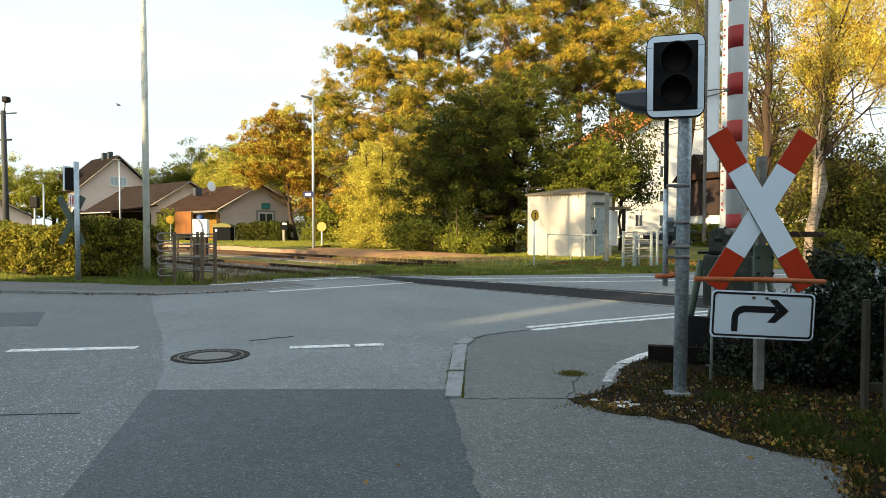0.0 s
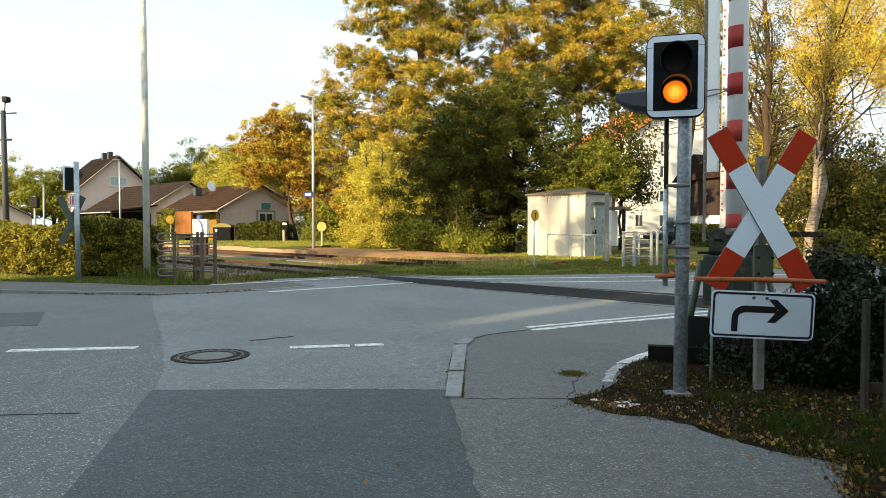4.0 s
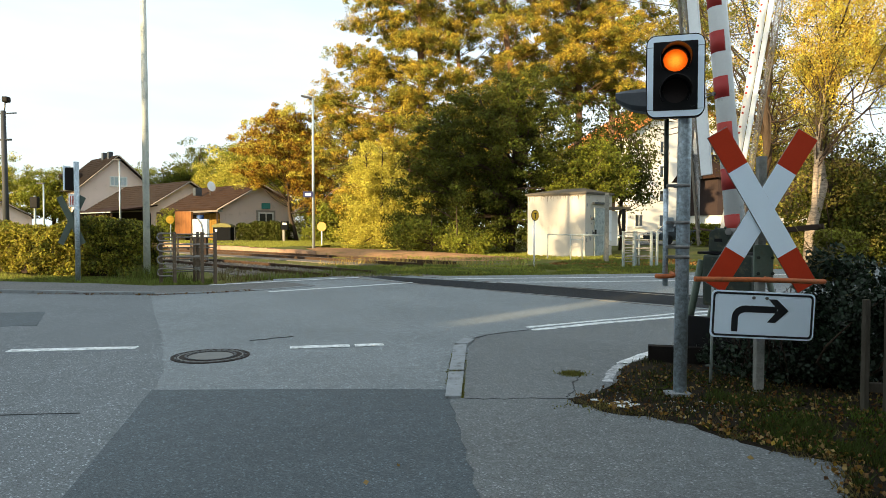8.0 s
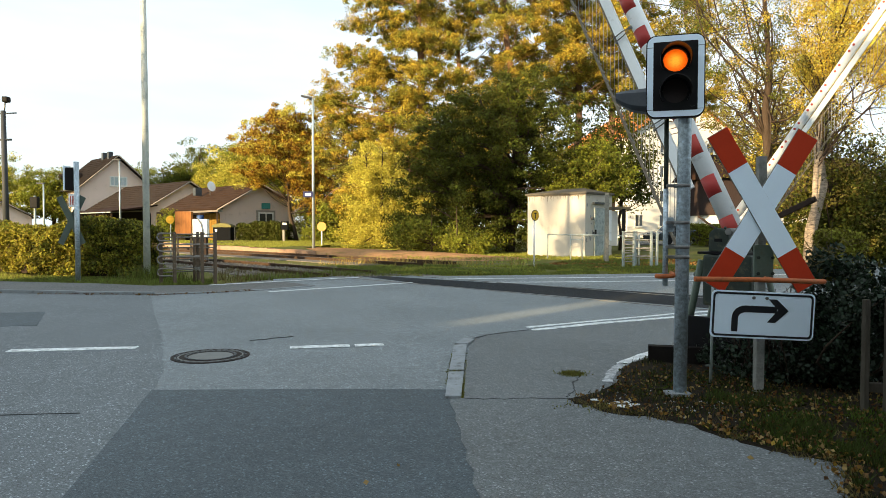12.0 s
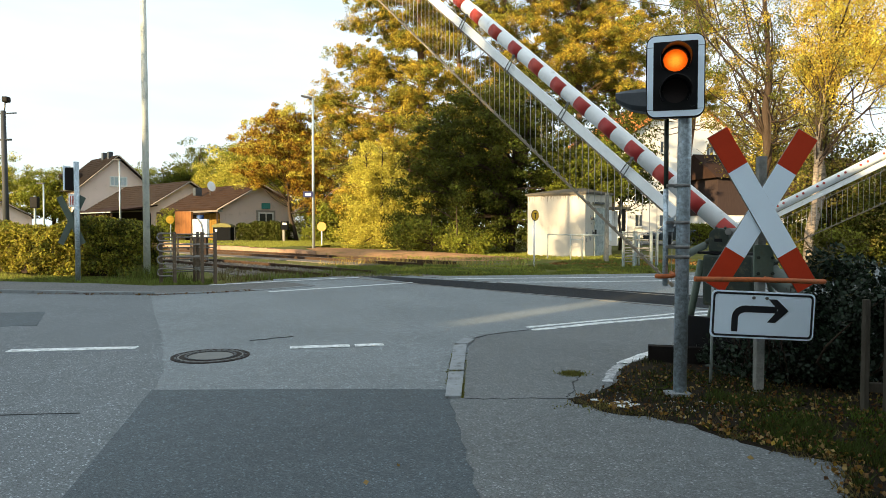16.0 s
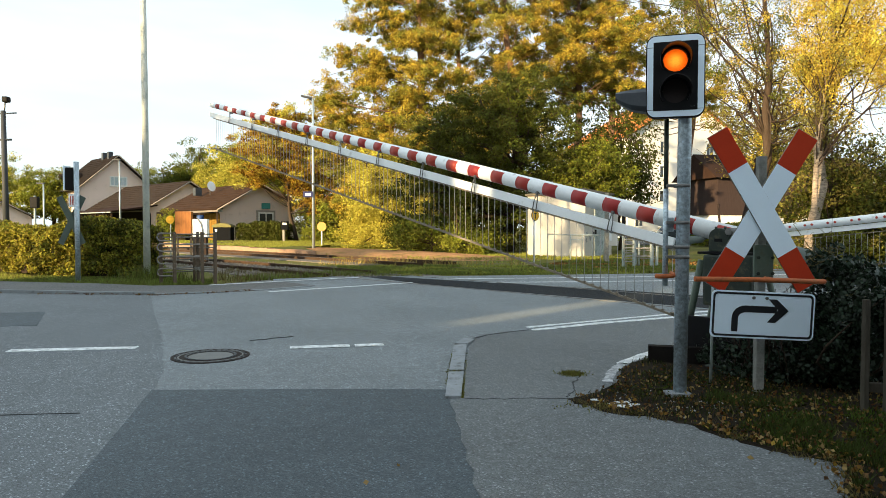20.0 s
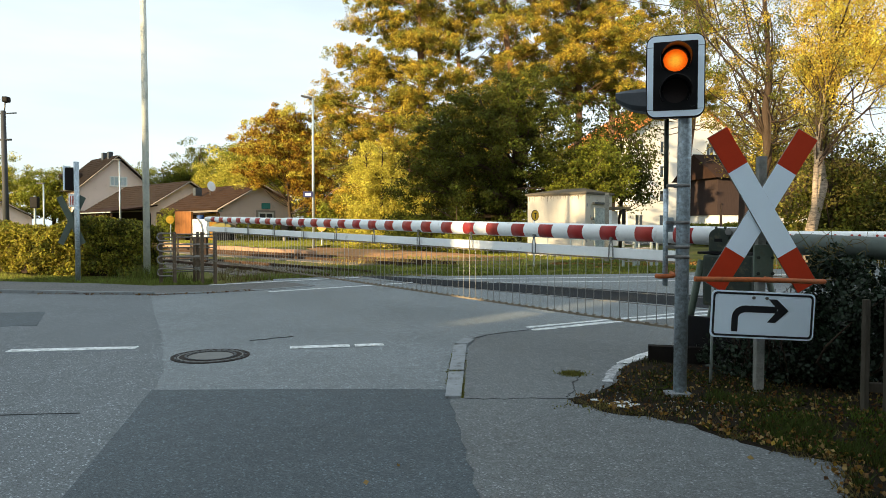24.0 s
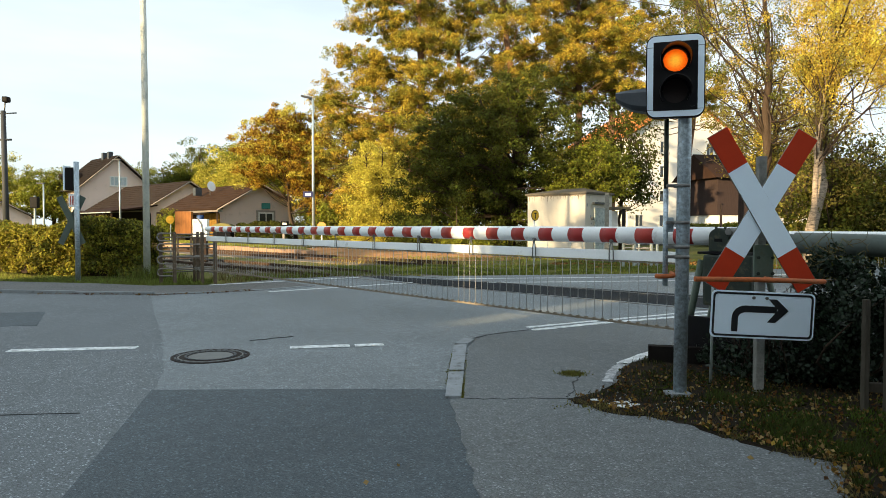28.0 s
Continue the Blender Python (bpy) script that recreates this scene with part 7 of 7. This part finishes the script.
tree("dark_maple", (3.4, 34.6, -0.05), 8.8, 0.3, [((0, 0, 5.2), (4.8, 4.0, 3.6)), ((-3.0, -0.4, 5.4), (2.9, 2.6, 2.8)), ((-2.6, -0.5, 3.0), (3.6, 3.4, 2.6)), ((2.0, 0, 3.0), (3.4, 3.0, 2.6)), ((0.5, 0, 7.6), (3.2, 2.8, 2.0)), ((0, -0.6, 1.4), (5.4, 2.8, 1.4)), ((-4.0, 0.6, 1.3), (2.6, 2.2, 1.4))],
     1000, 130, 0.115, [M_LEAF_DARK, M_LEAF_DARK, M_LEAF_DARK, M_LEAF_MID], M_BARK, "dense dark green maple behind the hut", 44, spread=0.46, limbs=60, fork=3, flat=0.6)
tree("low_shrub", (-0.5, 31.4, -0.05), 2.2, 0.06, [((-0.8, 0, 0.9), (1.3, 0.9, 0.9)), ((0.9, 0.2, 0.7), (1.2, 0.8, 0.8)), ((2.4, 0.4, 0.6), (1.0, 0.7, 0.6))], 150, 80, 0.10, [M_LEAF_LIME, M_LEAF_MID], M_BARK, "fresh green shrubs under the maple", 52, "shrub", spread=0.5, limbs=14)
tree("lit_shrub", (0.6, 29.9, -0.05), 2.4, 0.06, [((0, 0, 0.5), (0.9, 0.6, 0.5)), ((0.9, 0, 0.4), (0.7, 0.6, 0.4))], 50, 60, 0.10, M_LEAF_LIME, M_BARK, "sunlit green saplings at the foot of the maple", 53, "shrub", spread=0.34, limbs=10)
tree("maple", (6.5, 33.2, -0.05), 6.0, 0.2, [((0, 0, 3.4), (2.1, 2.0, 2.4)), ((1.1, 0, 3.9), (1.9, 1.8, 1.6))], 230, 120, 0.115, [M_LEAF_MID, M_LEAF_LIME], M_BARK, "mid-green maple beside the hut", 45, spread=0.46, limbs=40, flat=0.6)
tree("yellow_bush", (-3.5, 38.5, -0.05), 6.3, 0.15, [((0, 0, 2.6), (2.0, 2.0, 2.8)), ((-0.3, 0, 4.6), (1.6, 1.5, 1.5)), ((1.6, 0, 2.0), (2.0, 1.8, 2.0)), ((-1.2, 0.6, 1.2), (1.3, 1.2, 1.3)), ((0.2, -0.4, 0.7), (2.9, 1.8, 0.9))],
     560, 130, 0.10, M_LEAF_YG, M_BARK, "sunlit yellow-green hazel bush", 46, "bush", spread=0.44, limbs=20, fork=3, flat=0.8)
tree("rust_maple", (-11.4, 52.6, -0.05), 11.6, 0.18, [((-0.8, 0, 9.4), (2.4, 2.0, 1.7)), ((-1.8, 0, 7.4), (3.4, 3.0, 2.7)), ((0.9, 0, 6.2), (2.6, 2.6, 2.8)), ((-3.2, -0.6, 5.3), (1.7, 1.5, 1.2)), ((1.6, 0, 3.6), (1.8, 1.8, 1.5))], 490, 110, 0.15,
     [M_LEAF_ORANGE, M_LEAF_ORANGE, M_LEAF_YG], M_BARK, "rust-orange autumn maple before the annex", 47, spread=0.52, limbs=50, flat=0.6, limb_k=0.3, split=0.5, bow=0.05)
tree("yellow_maple", (-19.2, 66.0, -0.05), 9.6, 0.3, [((0, 0, 6.5), (2.9, 2.8, 2.9)), ((-1.2, 0, 5.0), (2.3, 2.2, 2.0))], 240, 110, 0.16, [M_LEAF_YG, M_LEAF_LIME], M_BARK, "yellow-green maple behind the annex", 49, spread=0.8, limbs=40)
tree("garden_shrub", (-21.4, 52.5, -0.05), 2.7, 0.06, [((0, 0, 1.7), (0.8, 0.8, 1.2)), ((0.3, 0, 0.9), (0.9, 0.8, 0.9))], 90, 50, 0.13, M_LEAF_LIME, M_BARK, "yellow-green shrub beside the shed", 54, "shrub", spread=0.4, limbs=10)
tree("round_bush", (-6.6, 45.0, -0.05), 3.2, 0.1, [((0, 0, 1.6), (2.4, 1.8, 1.5))], 160, 50, 0.18, M_LEAF_LIME, M_BARK, "green bush by the platform lamp", 48, "bush", spread=0.5, limbs=10)
for i, (x, y, h, r, lf, lb) in enumerate(((-26, 84, 12.2, 5.0, [M_LEAF_YG, M_LEAF_LIME], "yellow-green tree behind the station"), (-33, 92, 13.8, 5.0, M_LEAF_MID, "green tree behind the station"),
                                          (-40, 96, 11.0, 5.5, M_LEAF_LIME, "green tree behind the station"), (-62, 92, 12.0, 7.0, [M_LEAF_LIME, M_LEAF_YG], "yellow-green tree beside the station house"),
                                          (-48.5, 84, 9.0, 4.2, M_LEAF_LIME, "green tree beside the station house"), (-78, 100, 11.0, 7.0, M_LEAF_LIME, "distant green tree beyond the mast"),
                                          (-18, 78, 15.0, 5.5, M_LEAF_LIME, "tall green tree behind the annex"), (-10, 70, 15.5, 5.5, M_LEAF_MIX, "tall autumn tree behind the annex"))):
    tree("station_tree", (x, y, -0.05), h, 0.3, [((0, 0, h * 0.62), (r, r, h * 0.34)), ((r * 0.4, 0, h * 0.42), (r * 0.7, r * 0.7, h * 0.24)), ((-r * 0.5, 0, h * 0.48), (r * 0.6, r * 0.6, h * 0.22))],
         330, 100, 0.22, lf, M_BARK, lb, 60 + i, spread=0.85, limbs=30, flat=0.65, group="trees behind the station")

tree("shade_shrub", (-11.3, 58.5, -0.05), 4.6, 0.16, [((0, 0, 2.0), (1.7, 2.0, 2.0)), ((0.8, 0.5, 3.2), (1.8, 1.8, 1.8)), ((2.6, 0, 1.8), (2.2, 1.8, 1.8))], 300, 56, 0.16, M_LEAF_DARK, M_BARK, "dark shrub under the rust-orange maple", 50, "shrub", spread=0.6, limbs=20)

# birches and garden trees on the other side of the crossing
tree("birch_tree", (11.15, 20.6, -0.05), 7.5, 0.13, [((0.3, 0, 6.2), (1.2, 1.2, 1.6)), ((0.6, 0, 4.6), (0.9, 0.9, 0.8))], 60, 110, 0.062, [M_LEAF_GOLD, M_LEAF_MIX], M_BIRCH, "slim young birch with white trunk", 71, spread=0.36, limbs=26, droop=1.0, group="birches", lean=(0.55, 0), twig=M_BARK, limb_k=0.2)
tree("birch_tree", (11.40, 20.9, -0.05), 14.0, 0.19, [((1.8, 0, 7.1), (1.3, 1.2, 1.5)), ((0.7, 0, 7.9), (1.1, 1.0, 1.1)), ((2.7, -0.3, 6.4), (1.1, 0.9, 1.3)), ((0.3, 0, 6.4), (0.8, 0.8, 0.8)), ((1.5, 0, 9.8), (2.0, 1.8, 1.5))], 400, 140, 0.066, [M_LEAF_GOLD, M_LEAF_GOLD, M_LEAF_YG], M_BIRCH,
     "golden birch with leaning white trunk", 72, spread=0.46, limbs=24, droop=1.2, group="birches", lean=(1.2, 0), twig=M_BARK, limb_k=0.22, split=0.6, bow=0.12, side=3)
tree("alder_tree", (11.0, 23.8, -0.05), 13.5, 0.20, [((0, 0, 9.4), (2.6, 2.2, 2.8)), ((0.2, 0, 7.0), (1.9, 1.6, 1.5)), ((-1.6, 0, 6.2), (1.4, 1.4, 1.6)), ((-2.7, 0, 9.0), (1.7, 1.5, 2.4)), ((-2.2, 0, 12.0), (1.8, 1.5, 1.4)), ((1.4, 0, 6.8), (1.2, 1.2, 1.4)), ((0.2, 0, 4.0), (1.0, 1.0, 0.8))], 330, 120, 0.068, [M_LEAF_MIX, M_LEAF_MID, M_LEAF_GOLD], M_BARK, "thin-leaved alder with dark trunk", 73, spread=0.45, limbs=26, limb_k=0.24, split=0.6, bow=0.12, side=3)
tree("garden_tree", (17.0, 24.0, -0.05), 8.0, 0.18, [((0, 0, 2.9), (3.4, 3.0, 1.9)), ((-2.0, 0, 2.4), (2.2, 2.0, 1.5))], 120, 40, 0.10, M_LEAF_DARK, M_BARK, "bare-twigged dark garden tree", 74, spread=0.5, limbs=70, fork=2)
tree("yew_bush", (13.0, 22.2, -0.05), 4.6, 0.15, [((0, 0, 2.2), (2.0, 1.8, 2.3)), ((1.8, 0.5, 1.8), (1.8, 1.6, 1.9))], 420, 60, 0.10, [M_LEAF_MIX, M_LEAF_DARK], M_BARK, "brown-green yew beside the birches", 75, "bush", spread=0.45, limbs=20)
for i, (x, y, h, r) in enumerate(((15.5, 22.5, 3.2, 2.8), (19.5, 23.5, 3.6, 3.0), (13.2, 22.6, 2.6, 2.0), (23.5, 26, 4.6, 3.4))):
    tree("dark_shrub", (x, y, -0.05), h, 0.12, [((0, 0, h * 0.5), (r, r * 0.8, h * 0.5)), ((r * 0.4, 0, h * 0.3), (r * 0.8, r * 0.7, h * 0.34))], 330, 46, 0.12, M_LEAF_DARK, M_BARK, "dark shaded shrub across the road", 80 + i, "shrub", spread=0.5, limbs=14, group="shrubs across the road")
tree("street_tree", (20.0, 40.0, -0.05), 11.0, 0.25, [((0, 0, 7.0), (4.0, 3.4, 3.6))], 260, 44, 0.18, M_LEAF_MIX, M_BARK, "autumn street tree before the white house", 85, spread=0.8, limbs=60)
tree("street_tree", (9.6, 36.5, -0.05), 9.0, 0.09, [((0, 0, 5.6), (2.2, 2.2, 2.8)), ((0.6, 0, 3.6), (1.7, 1.6, 1.2))], 170, 44, 0.17, M_LEAF_DARK, M_BARK, "dark pine-like tree beside the hut", 86, spread=0.7, limbs=60)

# ---- the dark corner by the sign: ivy, brambles, fence ----


def make_corner():
    rng = np.random.default_rng(91)
    t = thing("ivy_bush", Matrix(), "dark ivy grown over an old fence", "ivy")
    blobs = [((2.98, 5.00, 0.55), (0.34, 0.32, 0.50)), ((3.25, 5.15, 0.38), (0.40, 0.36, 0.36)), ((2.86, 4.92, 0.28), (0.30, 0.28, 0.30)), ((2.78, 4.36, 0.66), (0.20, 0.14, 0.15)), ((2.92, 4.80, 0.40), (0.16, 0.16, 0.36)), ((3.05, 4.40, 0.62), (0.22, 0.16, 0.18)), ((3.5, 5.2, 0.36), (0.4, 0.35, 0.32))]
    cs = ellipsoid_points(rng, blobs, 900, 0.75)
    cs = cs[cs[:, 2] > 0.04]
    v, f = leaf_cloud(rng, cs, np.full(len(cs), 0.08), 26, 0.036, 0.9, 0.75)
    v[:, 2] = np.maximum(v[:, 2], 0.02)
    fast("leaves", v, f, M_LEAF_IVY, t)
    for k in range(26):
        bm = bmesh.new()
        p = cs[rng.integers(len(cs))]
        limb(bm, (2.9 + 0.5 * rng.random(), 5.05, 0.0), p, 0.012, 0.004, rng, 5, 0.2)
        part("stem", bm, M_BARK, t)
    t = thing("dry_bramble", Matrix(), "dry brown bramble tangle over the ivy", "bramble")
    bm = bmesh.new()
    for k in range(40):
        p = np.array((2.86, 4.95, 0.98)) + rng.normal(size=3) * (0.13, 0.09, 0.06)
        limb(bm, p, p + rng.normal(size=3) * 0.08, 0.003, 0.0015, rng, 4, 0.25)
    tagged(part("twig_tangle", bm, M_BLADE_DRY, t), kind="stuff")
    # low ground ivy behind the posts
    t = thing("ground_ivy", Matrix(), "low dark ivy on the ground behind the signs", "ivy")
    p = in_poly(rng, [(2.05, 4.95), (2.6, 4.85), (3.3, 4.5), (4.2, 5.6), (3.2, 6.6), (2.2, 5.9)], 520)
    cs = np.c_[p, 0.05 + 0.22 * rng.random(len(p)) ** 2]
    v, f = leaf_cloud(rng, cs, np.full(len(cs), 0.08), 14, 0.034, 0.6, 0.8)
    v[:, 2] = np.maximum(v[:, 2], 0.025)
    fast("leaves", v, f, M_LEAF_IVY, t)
    t = thing("thorn_scrub", Matrix(), "dark leafless scrub behind the sign plate", "scrub")
    bm = bmesh.new()
    for k in range(90):
        x = rng.uniform(2.3, 2.95)
        y = rng.uniform(5.0, 5.4)
        limb(bm, (x, y, 0.0), (x + rng.normal() * 0.15, y + rng.normal() * 0.1, 0.35 + 0.4 * rng.random()), 0.006, 0.002, rng, 4, 0.12)
    tagged(part("twig_tangle", bm, M_TRIMB, t), kind="stuff")
    cs = np.c_[rng.uniform(2.3, 2.95, 160), rng.uniform(5.0, 5.45, 160), rng.uniform(0.1, 0.62, 160)]
    v, f = leaf_cloud(rng, cs, np.full(len(cs), 0.07), 5, 0.05, 0.8, 0.7)
    fast("leaves", v, f, M_LEAF_IVY, t)
    # old fence: boards and posts
    t = thing("wooden_fence", Matrix(), "old grey wooden fence overgrown with ivy", "fence")
    for x, y, h in ((2.655, 4.20, 0.76), (2.765, 4.15, 0.78), (3.1, 4.1, 0.8)):
        part("post", boxm((x, y, h / 2 - 0.03), (0.038, 0.035, h), Matrix.Rotation(0.2, 4, "Z"), 0.006), M_FENCE, t)
    part("rail", boxm((3.0, 4.16, 0.17), (0.62, 0.03, 0.06), Matrix.Rotation(-0.2, 4, "Z"), 0.004), M_FENCE, t)
    t = thing("timber_edging", Matrix(), "black weathered timber edging behind the verge", "timber edging")
    for p, q in (((1.80, 5.86), (2.42, 5.70)), ((2.44, 5.69), (3.1, 5.5))):
        part("beam", band(bmesh.new(), [Vector(p), Vector(q)], 0.10, 0.0, 0.15), M_BEAM, t)


make_corner()

# ---- unseen casters added behind the camera to shade the corner ----


def along(d, l):
    """A place d metres along the sunlight and l metres across it."""
    s, c = -math.sin(SUN_AZ), -math.cos(SUN_AZ)
    return (s * d + c * l, c * d - s * l)


def shade_house(name, l0, l1, d, height, depth=9.0):
    pts = [along(d, l0), along(d, l1), along(d - depth, l1), along(d - depth, l0)]
    t = thing(name, Matrix(), "unseen plain house added behind the viewer to cast shade", "building")
    part("wall", prism(bmesh.new(), pts, -0.1, height), M_HOUSE, t)
    mid0, mid1 = along(d - depth / 2, l0), along(d - depth / 2, l1)
    vv = [(*p, height) for p in pts] + [(*mid0, height + 1.6), (*mid1, height + 1.6)]
    obj("roof", vv, [(0, 1, 5, 4), (2, 3, 4, 5), (0, 4, 3), (1, 2, 5)], M_TILE, t)


# unseen hedge, added to keep sky light off the near-right pavement
hedge("shade_hedge", [(3.3, 3.4), (2.6, 1.2), (2.35, -6.0)], 0.9, 2.6, 1000, 0.09, M_LEAF_IVY, "unseen dark hedge added behind the viewer to dim the near pavement", 33, 26, 0.2)
# added houses; the slit between them lets one strip of sun through
shade_house("unseen_shade_house", -5.20, 22.0, -16.0, 8.2)
shade_house("unseen_shade_house", -17.4, -5.78, -18.0, 7.4, 7.0)
# added wall that cuts off the near end of the sun strip
p0, p1, p2, p3 = along(-16.5, -5.12), along(-16.5, -5.82), along(-17.2, -5.82), along(-17.2, -5.12)
tagged(part("sun_strip_wall", prism(bmesh.new(), [p0, p1, p2, p3], -0.1, 4.80), M_HOUSE), "unseen wall added to trim the strip of sun on the road", "wall", "", "structure")
# unseen trees, added to throw dappled shade on hut, maple and birches
for i, (d, l, h, r, n) in enumerate(((-20.0, -22.0, 17.4, 3.6, 270), (-22.0, -24.4, 14.0, 2.6, 110), (-19.0, -16.2, 13.5, 2.4, 38), (-19.0, -12.0, 12.0, 2.6, 60), (-19.0, -5.0, 14.5, 3.4, 50))):
    x, y = along(d, l)
    tree("shade_tree", (x, y, -0.05), h, 0.11, [((0, 0, h - 3.4), (r, r, 3.2))], n, 44, 0.24, M_LEAF_LIME, M_BARK, "unseen leafy tree added behind the viewer for dappled shade", 95 + i, spread=0.75, limbs=30, group="roadside trees")

motions()
